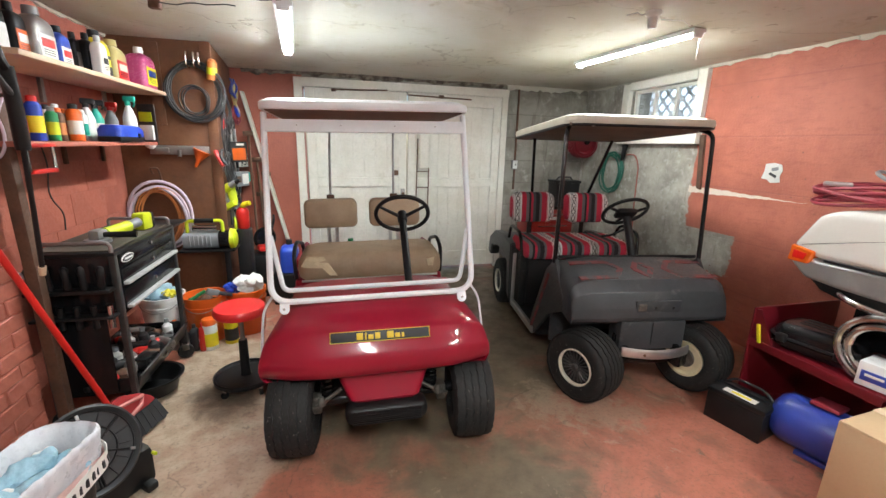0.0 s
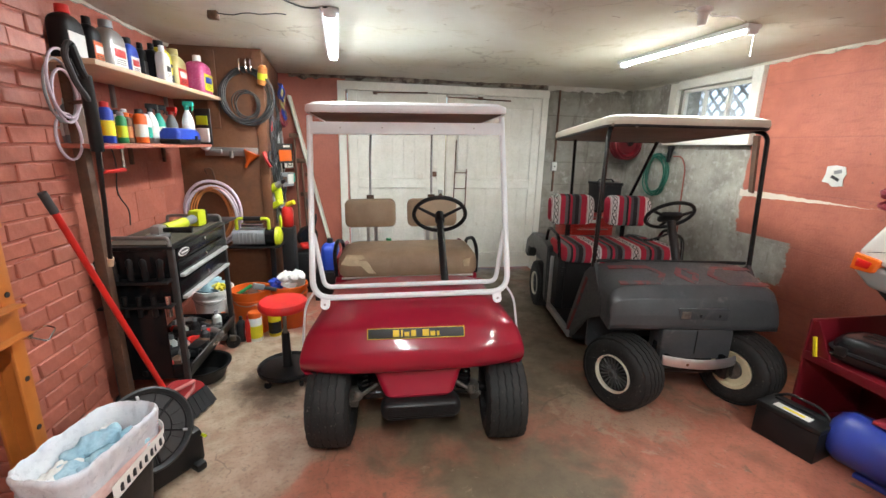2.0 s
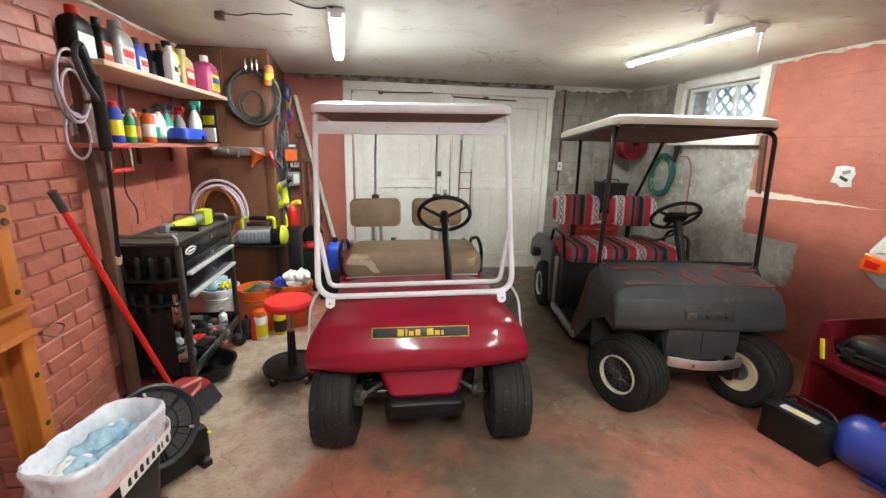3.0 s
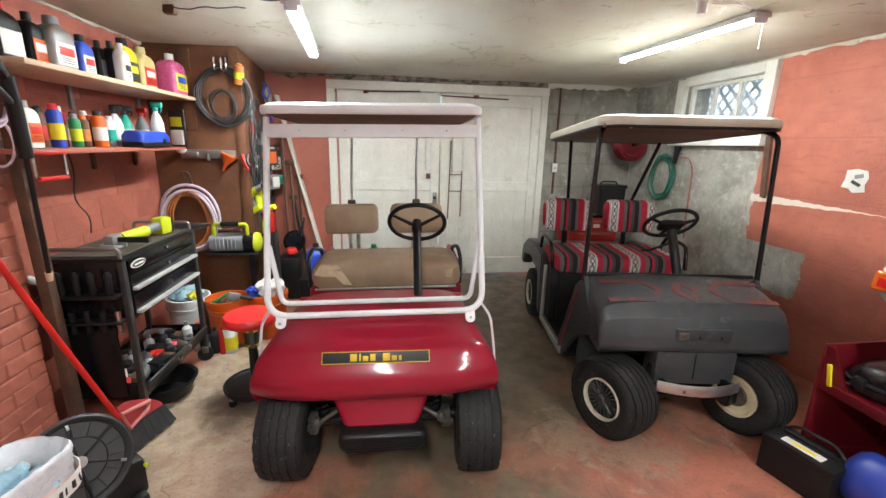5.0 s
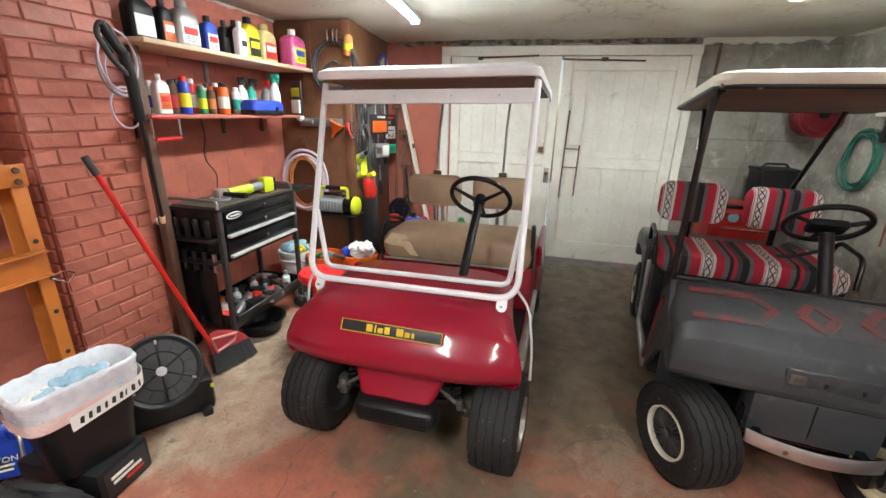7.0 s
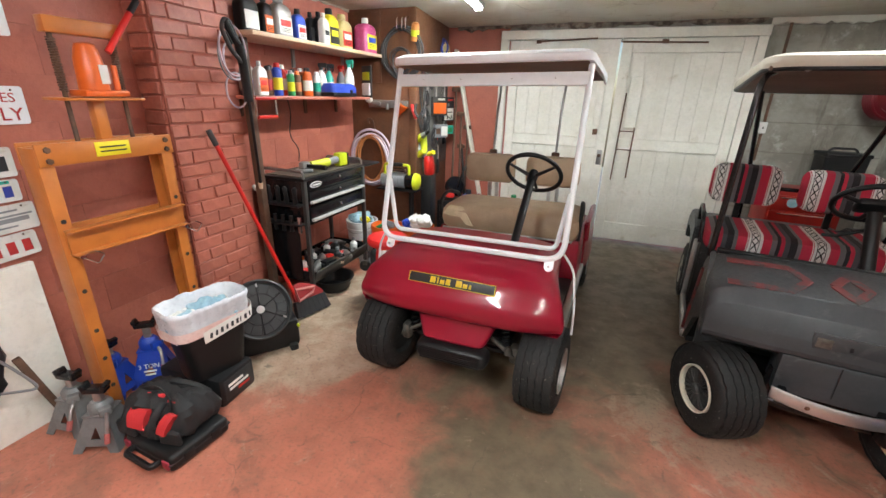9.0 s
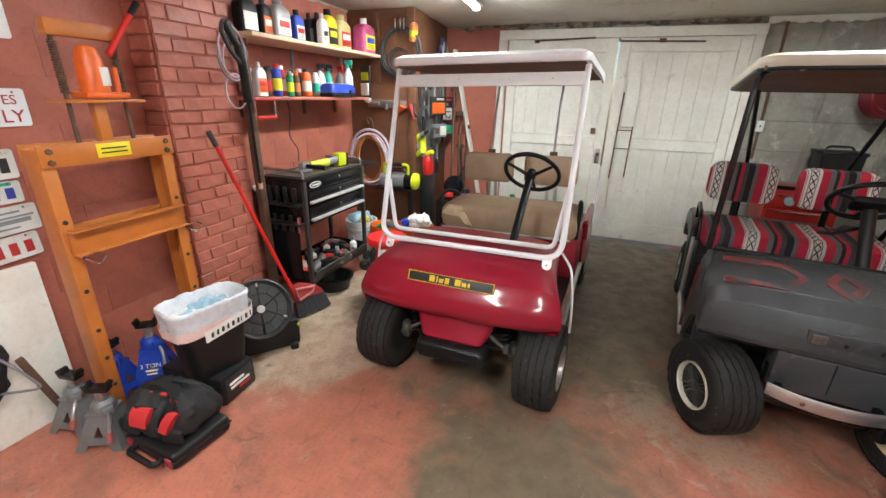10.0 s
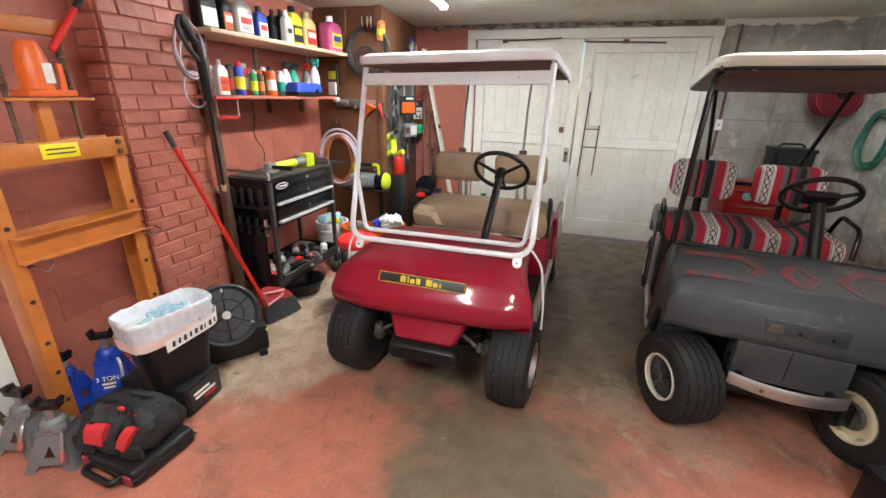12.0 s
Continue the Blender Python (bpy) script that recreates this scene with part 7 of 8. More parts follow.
def waste_bin():
    c = thing("waste_bin", pose(-0.955, 1.352, 0.171, 0, 0, 78), "black bin with a white liner and blue paper", "bin")
    part("body", skin(bm_(), [rrect(w_, d, 0.05, z, 6) for w_, d, z in ((0.27, 0.15, 0.0), (0.28, 0.16, 0.01), (0.345, 0.19, 0.30))]), "black", c)
    b = bm_()
    prof = ((0.374, 0.199, 0.255), (0.380, 0.205, 0.27), (0.378, 0.203, 0.285), (0.386, 0.211, 0.30), (0.388, 0.213, 0.315), (0.396, 0.221, 0.33), (0.394, 0.219, 0.345), (0.402, 0.227, 0.36), (0.402, 0.227, 0.375), (0.408, 0.233, 0.39), (0.404, 0.229, 0.402), (0.396, 0.221, 0.408), (0.386, 0.211, 0.404), (0.376, 0.201, 0.39), (0.368, 0.193, 0.37), (0.360, 0.185, 0.345), (0.352, 0.177, 0.315), (0.342, 0.167, 0.27), (0.33, 0.155, 0.225), (0.1, 0.040, 0.215))
    skin(b, [dense_ring(rrect(w_, d, min(0.07, d * 0.45), z, 8), 110) for w_, d, z in prof], caps=False)
    crumple(b, 0.010, 11, 3)
    crumple(b, 0.006, 45, 8)
    part("liner", b, "liner", c, "crinkled translucent white bin liner", 80)
    b = bm_()
    skin(b, [dense_ring(rrect(w_, d, 0.07, z, 8), 110) for w_, d, z in ((0.392, 0.217, 0.258), (0.396, 0.221, 0.275), (0.40, 0.225, 0.292), (0.404, 0.229, 0.31))], caps=False)
    part("tape_band", crumple(b, 0.009, 11, 3), "pinkliner", c, "pinkish band round the liner", 80)
    # a wide paper strip bent round the corner, with dark bars for its print
    path = [p for p in dense_ring(rrect(0.418, 0.243, 0.07, 0, 8), 130) if (p.y < -0.05 and p.x > -0.09) or (p.x > 0.19 and p.y < 0.03)]
    path.sort(key=lambda p: math.atan2(p.y, p.x))
    st_ = part("printed_strip", skin(bm_(), [[Vector((p.x * q, p.y * q, z + 0.0012 * i)) for q, z in ((0.972, 0.222), (0.984, 0.222), (1.004, 0.284), (0.992, 0.284))] for i, p in enumerate(path)]), "paper", c, "white strip with dark bars")
    marks = [(4, 0.016), (7, 0.014), (10, 0.017), (13, 0.012), (16, 0.016), (19, 0.015), (21, 0.007), (24, 0.017), (27, 0.012)]
    for i, w_ in marks:
        if i < len(path) - 1:
            p, d = path[i], path[i + 1] - path[i]
            part("print_bar", box(bm_(), p.x * 0.9965, p.y * 0.9965, 0.255 + 0.0012 * i, 0.85 * w_, 0.004, 0.036, 0.004, (-12, 14, math.degrees(math.atan2(d.y, d.x)))), "ink", st_)
    for i, (x, y, z, r, mm) in enumerate(((-0.06, 0.02, 0.30, 0.11, "bluecloth"), (0.06, -0.03, 0.285, 0.10, "bluecloth"), (0.03, 0.05, 0.33, 0.075, "bluecloth"), (0.09, 0.05, 0.325, 0.05, "cloth"), (-0.11, -0.04, 0.31, 0.06, "bluecloth"), (0.0, -0.06, 0.315, 0.06, "bluecloth"), (-0.09, 0.06, 0.32, 0.06, "cloth"))):
        part("paper", move(crumple(crumple(bm_ball(r * 1.15, 3, (1, 0.62, 0.28)), r * 0.45, 1.3 / r, i + 3), r * 0.16, 3.5 / r, i), pose(x, y * 0.6, z + 0.018)), mm, c, "crumpled pale blue paper", 60)


waste_bin()


def tool_bag():
    case = thing("tool_case", pose(-0.858, 1.035, 0, 0, 0, -5), "flat black and red tool case on the floor", "case")
    part("body", box(bm_(), 0, 0, 0.043, 0.32, 0.29, 0.082, 0.022, None, 3), "black", case)
    part("lid_seam", box(bm_(), 0.0, 0.0, 0.047, 0.325, 0.295, 0.006, 0.002), "ink", case)
    part("handle", pipe(bm_(), arc([(-0.09, -0.14, 0.045), (-0.09, -0.185, 0.045), (0.09, -0.185, 0.045), (0.09, -0.14, 0.045)], 0.03), 0.014, 8), "black", case)
    for x in (-0.132, 0.132):
        part("latch", box(bm_(), x, -0.148, 0.047, 0.042, 0.012, 0.04, 0.005), "maroon", case, "dark red plastic latch")
    for k, y in enumerate((-0.06, 0.07)):
        part("side_latch", box(bm_(), 0.161, y, 0.047, 0.008, 0.05, 0.034, 0.004), "black", case)
    bag = thing("tool_bag", pose(-0.905, 1.065, 0.084, 0, 0, 6), "slumped black and red nylon tool bag", "bag")
    b = bm_()
    prof = ((0.28, 0.19, 0.0), (0.325, 0.24, 0.008), (0.345, 0.262, 0.03), (0.348, 0.266, 0.055), (0.342, 0.255, 0.085), (0.330, 0.235, 0.115), (0.312, 0.205, 0.142), (0.285, 0.165, 0.165), (0.255, 0.115, 0.18), (0.22, 0.07, 0.188), (0.16, 0.03, 0.19))
    skin(b, [dense_ring(rrect(w_, d, min(0.05, d * 0.45), z, 6), 96) for w_, d, z in prof])
    crumple(b, 0.034, 7, 4)
    crumple(b, 0.020, 17, 9)
    crumple(b, 0.010, 40, 2)
    for v in b.verts:
        v.co.z = max(v.co.z, 0.0)
    part("body", b, "bag", bag, "", 28)
    for x, lean, w_ in ((-0.045, 0.0, 0.045), (0.085, 0.01, 0.024)):
        b = bm_()
        skin(b, [[Vector((x + lean * k + dx, y - 0.016, z + 0.01)) for dx in (-w_, 0, w_)] + [Vector((x + lean * k + dx, y + 0.012, z - 0.004)) for dx in (w_, 0, -w_)] for k, (y, z) in enumerate(((-0.142, 0.055), (-0.137, 0.085), (-0.124, 0.112), (-0.10, 0.134)))])
        part("red_panel", crumple(b, 0.006, 30, x), "red_n", bag)
    for x, y, w_, d, r in ((-0.03, -0.03, 0.09, 0.045, 8), (0.075, -0.045, 0.06, 0.035, -12), (-0.125, -0.06, 0.04, 0.04, 20)):
        part("red_flap", crumple(box(bm_(), x, y, 0.166 - abs(x) * 0.15, w_, d, 0.012, 0.004, (-18, r, r)), 0.006, 35, x), "red_n", bag)
    for s, dx in ((-1, 0.0), (1, 0.03)):
        part("carry_strap", pipe(bm_(), arc([(-0.10 + dx, s * 0.10, 0.10), (-0.085 + dx, s * 0.045, 0.185), (-0.02 + dx, s * 0.03, 0.198), (0.07 + dx, s * 0.055, 0.178), (0.10 + dx, s * 0.10, 0.105)], 0.04), 0.015, 8, False, 0.3), "bag", bag)
    for x in (-0.105, 0.03):
        part("webbing", pipe(bm_(), arc([(x, -0.152, 0.03), (x, -0.148, 0.08), (x + 0.01, -0.118, 0.128), (x + 0.015, -0.07, 0.16)], 0.03), 0.016, 8, False, 0.25), "bag", bag)
    for x in (-0.11, 0.0, 0.12):
        part("pocket", crumple(box(bm_(), x, -0.135, 0.04, 0.10, 0.03, 0.07, 0.012), 0.014, 25, x), "bag", bag)


M["red_n"] = mat("red_nylon", (0.55, 0.025, 0.03), None, 0.8, fine=200, bump=0.4)
tool_bag()


def jack_stand(x, y, yaw, body, text, h=0.27):
    t = thing("jack_stand", pose(x, y, 0, 0, 0, yaw), text, "jack stand", "jack stands")
    half = [(-0.098, 0.0), (-0.06, 0.0), (-0.045, h * 0.12), (0, h * 0.12), (0, h * 0.24), (-0.022, h * 0.24), (0, h * 0.46), (0, h * 0.64), (-0.046, h * 0.64)]
    for k in range(4):
        b = bm_()
        for s in (-1, 1):
            slab(b, [(s * u, v) for u, v in half], "y", -0.003, 0.003)
        bmesh.ops.remove_doubles(b, verts=list(b.verts), dist=1e-5)
        for v in b.verts:
            v.co.y += -0.098 + 0.054 * v.co.z / (h * 0.64)
        part("side_plate", move(b, pose(0, 0, 0, 0, 0, 90 * k)), body, t)
    part("top_plate", box(bm_(), 0, 0, h * 0.645, 0.108, 0.108, 0.012, 0.004), body, t)
    part("collar", lathe(bm_(), [(0.046, h * 0.64), (0.05, h * 0.67), (0.048, h * 0.78), (0.038, h * 0.83), (0.03, h * 0.86)], 20), body, t)
    part("pawl_housing", box(bm_(), 0.035, -0.03, h * 0.72, 0.05, 0.05, h * 0.16, 0.01, (0, 0, 45)), body, t)
    post = part("ratchet_post", box(bm_(), 0, 0, h * 0.78, 0.03, 0.03, h * 0.62, 0.005), "steel", t)
    for k in range(4):
        part("tooth", box(bm_(), 0.016, 0, h * (0.88 + 0.05 * k), 0.01, 0.026, 0.006, 0.001, (0, 25, 0)), "steel", post)
    part("saddle", box(bm_(), 0, 0, h * 1.10, 0.10, 0.05, 0.028, 0.008), "blackmetal", t)
    for s in (-1, 1):
        part("saddle_horn", box(bm_(), s * 0.043, 0, h * 1.16, 0.022, 0.05, 0.034, 0.006, (0, s * 22, 0)), "blackmetal", t)
    lv = part("lever", pipe(bm_(), arc([(0.04, -0.03, h * 0.72), (0.07, -0.075, h * 0.66), (0.075, -0.115, h * 0.3)], 0.03), 0.008, 8), "steel", t)
    part("grip", pipe(bm_(), [(0.073, -0.10, h * 0.44), (0.075, -0.117, h * 0.28)], 0.011, 8), "pale_red", lv)
    return t


M["pale_red"] = mat("pale_red_rubber", (0.45, 0.12, 0.11), None, 0.6)
M["jackgrey"] = mat("grey_cast_steel", (0.20, 0.20, 0.20), (0.15, 0.15, 0.15), 0.5, 0.3, bump=0.2)
jack_stand(-1.175, 0.925, 25, "jackgrey", "grey steel jack stand on the floor", 0.25)
jack_stand(-1.39, 0.94, 10, "jackgrey", "grey steel jack stand on the floor", 0.25)
M["jackblue"] = mat("blue_cast_steel", (0.012, 0.05, 0.36), (0.01, 0.04, 0.28), 0.4, bump=0.1)


def floor_jack(x, y, yaw, h):
    t = jack_stand(x, y, yaw, "jackblue", "blue steel jack stand with white marks", h)
    for k, (z, w_) in enumerate(((0.30, 0.06), (0.24, 0.05))):
        b = box(bm_(), 0, -0.104 + 0.054 * z / 0.64, h * z, w_, 0.004, 0.009, 0, (-15, 0, 0))
        part("mark", b, "paper", t)
    return t


lettering(floor_jack(-1.39, 1.32, 40, 0.31), "3 TON", 0.034, (0.0, -0.083, 0.125), (74, 0, 0), "paper")
floor_jack(-1.47, 1.16, 12, 0.27)

# ---- hydraulic shop press ----
def shop_press():
    c = thing("shop_press", pose(-1.30, 1.285, 0, 0, 0, 0), "orange steel hydraulic shop press with bottle jack", "shop press")
    for s in (-1, 1):
        for dx in (-0.045, 0.045):
            part("upright", box(bm_(), dx, s * 0.255, 0.66, 0.012, 0.055, 1.32, 0.003), "orangewood", c)
        part("upright_web", box(bm_(), 0.0, s * 0.2775, 0.66, 0.09, 0.01, 1.32, 0.002), "orangewood", c)
        part("foot", box(bm_(), 0.03, s * 0.255, 0.015, 0.36, 0.05, 0.03, 0.004), "orangewood", c)
        for z in (1.02, 0.70, 0.5, 0.35, 0.2):
            part("bolt_hole", lathe(bm_(), [(0.010, 0), (0.010, 0.003), (0.001, 0.003)], 10, pose(0.0515, s * 0.255, z, 0, 90, 0)), "ink", c)
    hd = part("head_beam", box(bm_(), 0.058, 0, 1.292, 0.012, 0.566, 0.088, 0.003), "orangewood", c)
    part("head_beam_rear", box(bm_(), -0.058, 0, 1.292, 0.012, 0.566, 0.088, 0.003), "orangewood", c)
    part("warning_label", box(bm_(), 0.0655, 0.0, 1.297, 0.003, 0.145, 0.06, 0.001), "label_y", hd, "yellow label with dark lines")
    for k in range(2):
        part("print_line", box(bm_(), 0.0675, 0.0, 1.305 - 0.018 * k, 0.002, 0.11, 0.006), "ink", hd)
    for s in (-1, 1):
        for z in (1.312, 1.268):
            part("bolt", lathe(bm_(), [(0.013, 0), (0.012, 0.010), (0.001, 0.010)], 6, pose(0.064, s * 0.247, z, 0, 90, 0)), "copperdk", hd)
    bed = part("bed_beam", box(bm_(), 0.06, 0, 0.928, 0.012, 0.53, 0.10, 0.003), "orangewood", c)
    part("bed_flange", box(bm_(), 0.075, 0, 0.980, 0.05, 0.53, 0.008, 0.002), "orangewood", bed, "worn bare edge of the bed channel")
    part("bed_flange", box(bm_(), 0.075, 0, 0.876, 0.05, 0.53, 0.008, 0.002), "orangewood", bed)
    part("bed_beam_rear", box(bm_(), -0.06, 0, 0.928, 0.012, 0.53, 0.10, 0.003), "orangewood", c)
    for s in (-1, 1):
        pin = part("bed_pin", rod(bm_(), (-0.09, s * 0.247, 0.868), (0.10, s * 0.247, 0.868), 0.011), "chrome", c)
        part("pin_clip", pipe(bm_(), arc([(0.09, s * 0.247, 0.868), (0.13, s * 0.247 + 0.03, 0.893), (0.135, s * 0.247 + 0.065, 0.868), (0.12, s * 0.247 + 0.04, 0.828), (0.10, s * 0.247, 0.863)], 0.01), 0.003, 6), "chrome", pin)
    # springs, jack plate, bottle jack, top plate
    pl = part("jack_plate", box(bm_(), 0.03, 0.005, 1.502, 0.15, 0.32, 0.012, 0.003), "orangewood", c)
    part("ram", box(bm_(), 0.03, -0.005, 1.41, 0.045, 0.05, 0.18, 0.006), "orangewood", c)
    part("top_bar", box(bm_(), 0.03, 0.01, 1.775, 0.05, 0.29, 0.06, 0.004), "orangewood", c)
    for s in (-1, 1):
        part("spring", pipe(bm_(), [(0.03 + 0.013 * math.cos(i * 1.1), 0.005 + s * 0.115 + 0.013 * math.sin(i * 1.1), 1.53 + i * 0.0016) for i in range(125)], 0.004, 5), "copperdk", c, "dark coil return spring")
        part("spring_rod", rod(bm_(), (0.03, 0.005 + s * 0.115, 1.33), (0.03, 0.005 + s * 0.115, 1.75), 0.009), "copperdk", c)
    jk = part("bottle_jack", lathe(bm_(), [(0.052, 1.52), (0.054, 1.54), (0.05, 1.66), (0.04, 1.70), (0.034, 1.715), (0.02, 1.72)], 24, pose(0.04, 0.0, 0)), "orange", c, "orange bottle jack")
    part("jack_base", box(bm_(), 0.04, 0.02, 1.525, 0.11, 0.18, 0.026, 0.006), "orange", jk)
    part("pump", rod(bm_(), (0.06, 0.082, 1.53), (0.06, 0.085, 1.64), 0.013, 0.011), "orange", jk)
    part("jack_label", box(bm_(), 0.092, 0.02, 1.60, 0.006, 0.035, 0.075, 0.002), "paper", jk)
    part("pump_handle", rod(bm_(), (0.06, 0.075, 1.69), (0.07, 0.20, 1.86), 0.013), "redp", jk)
    part("handle_grip", rod(bm_(), (0.07, 0.20, 1.86), (0.074, 0.24, 1.915), 0.014), "black", jk)


shop_press()

# ---- number plates and signs on the wall ----
def wall_sign(y0, y1, z0, z1, ink, text, rows, tilt=0.0, green=False, base="plate"):
    w_, h = y1 - y0, z1 - z0
    t = thing("wall_plate", pose(XL + 0.014, (y0 + y1) / 2, (z0 + z1) / 2, tilt, 0, 0), text, "sign", "plates on the wall")
    part("sheet", skin(bm_(), [[Vector((x, p.x, p.y)) for p in rrect(w_, h, 0.012, 0, 4)] for x in (0.0, 0.003)]), base, t)
    for yy, zz, ww, hh in rows:
        part("character_bar", box(bm_(), 0.0035, yy * w_, zz * h, 0.003, ww * w_, hh * h), ink, t)
    if green:
        part("strip", box(bm_(), 0.0035, 0.1 * w_, 0.38 * h, 0.003, 0.6 * w_, 0.14 * h), "teal", t)
    for s in (-1, 1):
        part("screw", lathe(bm_(), [(0.005, 0.002), (0.003, 0.006), (0.001, 0.006)], 8, pose(0, s * w_ * 0.36, h * 0.40, 0, 90, 0)), "copperdk", t)
    return t


chars = [(-0.36 + 0.18 * k, -0.05, 0.10, 0.5) for k in range(5)]
sg = wall_sign(0.90, 1.19, 1.39, 1.545, "redink", "white and red enamel sign on the wall", [(-0.22, 0.2, 0.4, 0.26), (-0.22, -0.22, 0.4, 0.3)], 0, base="whitemetal")
lettering(sg, "ES", 0.055, (0.0055, 0.085, 0.03), (90, 0, 90), "redink")
lettering(sg, "LY", 0.075, (0.0055, 0.085, -0.038), (90, 0, 90), "redink")
wall_sign(0.92, 1.21, 1.74, 1.90, "ink", "white metal sign high on the wall", [(0, 0.2, 0.7, 0.05), (0, -0.2, 0.7, 0.05)], 0, base="whitemetal")
wall_sign(0.78, 1.085, 1.175, 1.30, "ink", "old white number plate on the wall", chars)
wall_sign(0.77, 1.075, 1.07, 1.165, "tankblue", "old number plate with a green strip", chars, 0, True)
wall_sign(0.79, 1.105, 0.935, 1.055, "grey", "old printed permit plate on the wall", [(-0.05, 0.28, 0.7, 0.07), (0.05, 0.1, 0.8, 0.07), (0.2, -0.06, 0.4, 0.16), (-0.1, -0.3, 0.7, 0.06)], 2)
wall_sign(0.77, 1.08, 0.815, 0.925, "redink", "old white and red number plate", chars, 3)

# white board against the wall with a dark bag on it
t = thing("white_board", pose(-1.555, 0.65, 0), "white painted panel standing against the wall", "panel")
part("sheet", box(bm_(), 0, 0, 0.40, 0.03, 0.74, 0.80, 0.004), "whitewood", t)
part("batten", box(bm_(), 0.025, 0.24, 0.20, 0.02, 0.03, 0.40, 0.004, (14, 0, 0)), "darkwood", t)
t = thing("harness_bag", pose(-1.50, 0.70, 0.36), "black nylon bag hanging on the white panel", "bag")
part("body", move(crumple(bm_ball(0.11, 2, (0.5, 0.85, 1.5)), 0.05, 14, 2), pose(0, 0, 0.08)), "bag", t)
part("strap", pipe(bm_(), arc([(0.03, 0.02, 0.18), (0.06, 0.10, 0.02), (0.05, 0.16, -0.12), (0.04, 0.02, -0.05)], 0.05), 0.006, 8), "grey", t)
part("pocket", box(bm_(), 0.055, -0.02, 0.03, 0.03, 0.12, 0.09, 0.01), "bag", t)
part("tag", box(bm_(), 0.06, 0.0, 0.17, 0.004, 0.04, 0.05), "paper", t)

# ---- along the right wall ----
M["cabdark"] = mat("deep_red_enamel", (0.14, 0.006, 0.012), (0.11, 0.005, 0.010), 0.35, scale=5, bump=0.02)
M["cabred"] = mat("dark_red_enamel", (0.33, 0.016, 0.012), None, 0.3, bump=0.02)

def bevelled(poly, axis, lo, hi, r, seg=3):
    b = bm_()
    slab(b, poly, axis, lo, hi)
    bmesh.ops.bevel(b, geom=list(b.edges), offset=r, segments=seg, profile=0.6, affect="EDGES")
    return b


def white_vehicle():
    c = thing("vehicle_body", I4, "white and silver vehicle bodywork with an amber tail lamp", "vehicle")
    part("upper_shell", bevelled([(1.685, 1.045), (1.68, 1.09), (1.59, 1.25), (1.50, 1.285), (0.95, 1.305), (0.55, 1.305), (0.55, 1.03), (1.54, 1.015)], "x", 2.45, 3.12, 0.045, 5), "whitecar", c, "glossy white upper bodywork")
    part("lower_shell", bevelled([(1.69, 1.035), (1.685, 0.975), (1.60, 0.905), (1.45, 0.89), (0.6, 0.87), (0.56, 1.02), (1.54, 1.012)], "x", 2.458, 3.10, 0.022, 3), "silver", c, "silver lower bodywork")
    part("under_skirt", bevelled([(1.61, 0.915), (1.53, 0.85), (1.30, 0.80), (0.6, 0.76), (0.6, 0.89), (1.45, 0.90)], "x", 2.49, 3.07, 0.015, 2), "black", c, "black plastic underside")
    part("underbody", box(bm_(), 2.84, 1.02, 0.70, 0.44, 0.84, 0.24, 0.03), "blackmetal", c, "black underbody")
    part("trim_line", box(bm_(), 2.455, 1.06, 1.017, 0.012, 0.92, 0.012, 0.003), "black", c)
    lamp = part("tail_lamp", bevelled([(1.68, 1.074), (1.56, 1.054), (1.587, 0.981), (1.692, 0.983)], "x", 2.435, 2.52, 0.014, 3), "amber", c, "amber tail lamp with red centre")
    part("lens_centre", bevelled([(1.66, 1.048), (1.592, 1.036), (1.605, 1.0), (1.662, 1.003)], "x", 2.428, 2.45, 0.006, 2), "redlens", lamp)
    for z, r, y in ((0.66, 0.165, 1.17), (0.655, 0.13, 1.17)):
        part("chrome_guard", pipe(bm_(), [(2.43 + 0.3 * (0.17 - r), y + 1.15 * r * math.cos(a), z + r * math.sin(a)) for a in [radians(-85 + 8 * k) for k in range(24)]], 0.017, 10), "chrome", c)
    part("chrome_rail", pipe(bm_(), arc([(2.50, 1.44, 0.86), (2.45, 1.36, 0.845), (2.45, 0.85, 0.80)], 0.05), 0.016, 10), "chrome", c)
    for y in (0.75, 1.40):
        part("stand_leg", box(bm_(), 2.95, y, 0.40, 0.06, 0.06, 0.82, 0.006), "blackmetal", c)


white_vehicle()
t = thing("maroon_cable", pose(2.74, 1.48, 1.30), "thick maroon jump cable coiled on the bodywork", "cable")
for k in range(8):
    r = 0.20 + 0.012 * math.sin(k * 2.1)
    part("loop", pipe(bm_(), [(0.75 * r * math.cos(a) + 0.02 * math.sin(k), 1.6 * r * math.sin(a) + 0.02 * math.cos(k * 2), 0.006 + 0.011 * k + 0.02 * math.sin(a * 2 + k)) for a in [2 * math.pi * i / 30 for i in range(30)]], 0.0095, 7, True), "maroon", t)
part("clamp", box(bm_(), -0.10, 0.18, 0.10, 0.03, 0.12, 0.025, 0.008, (0, 0, 25)), "alu", t)
t = thing("pale_lead", pose(2.76, 1.42, 1.335), "pale lead looped over the maroon cable", "cable")
part("loop", pipe(bm_(), [(0.10 * math.cos(a), 0.14 * math.sin(a), 0.08 + 0.06 * math.sin(a)) for a in [2 * math.pi * i / 26 for i in range(26)]], 0.009, 7, True), "grey", t)
t = thing("carton", pose(2.70, 0.98, 1.307), "small cardboard carton on the bodywork", "carton")
part("body", box(bm_(), 0, 0, 0.12, 0.2, 0.22, 0.24, 0.004), "card", t)
part("tape", box(bm_(), 0, 0, 0.2415, 0.05, 0.222, 0.002), "shelfwood", t)


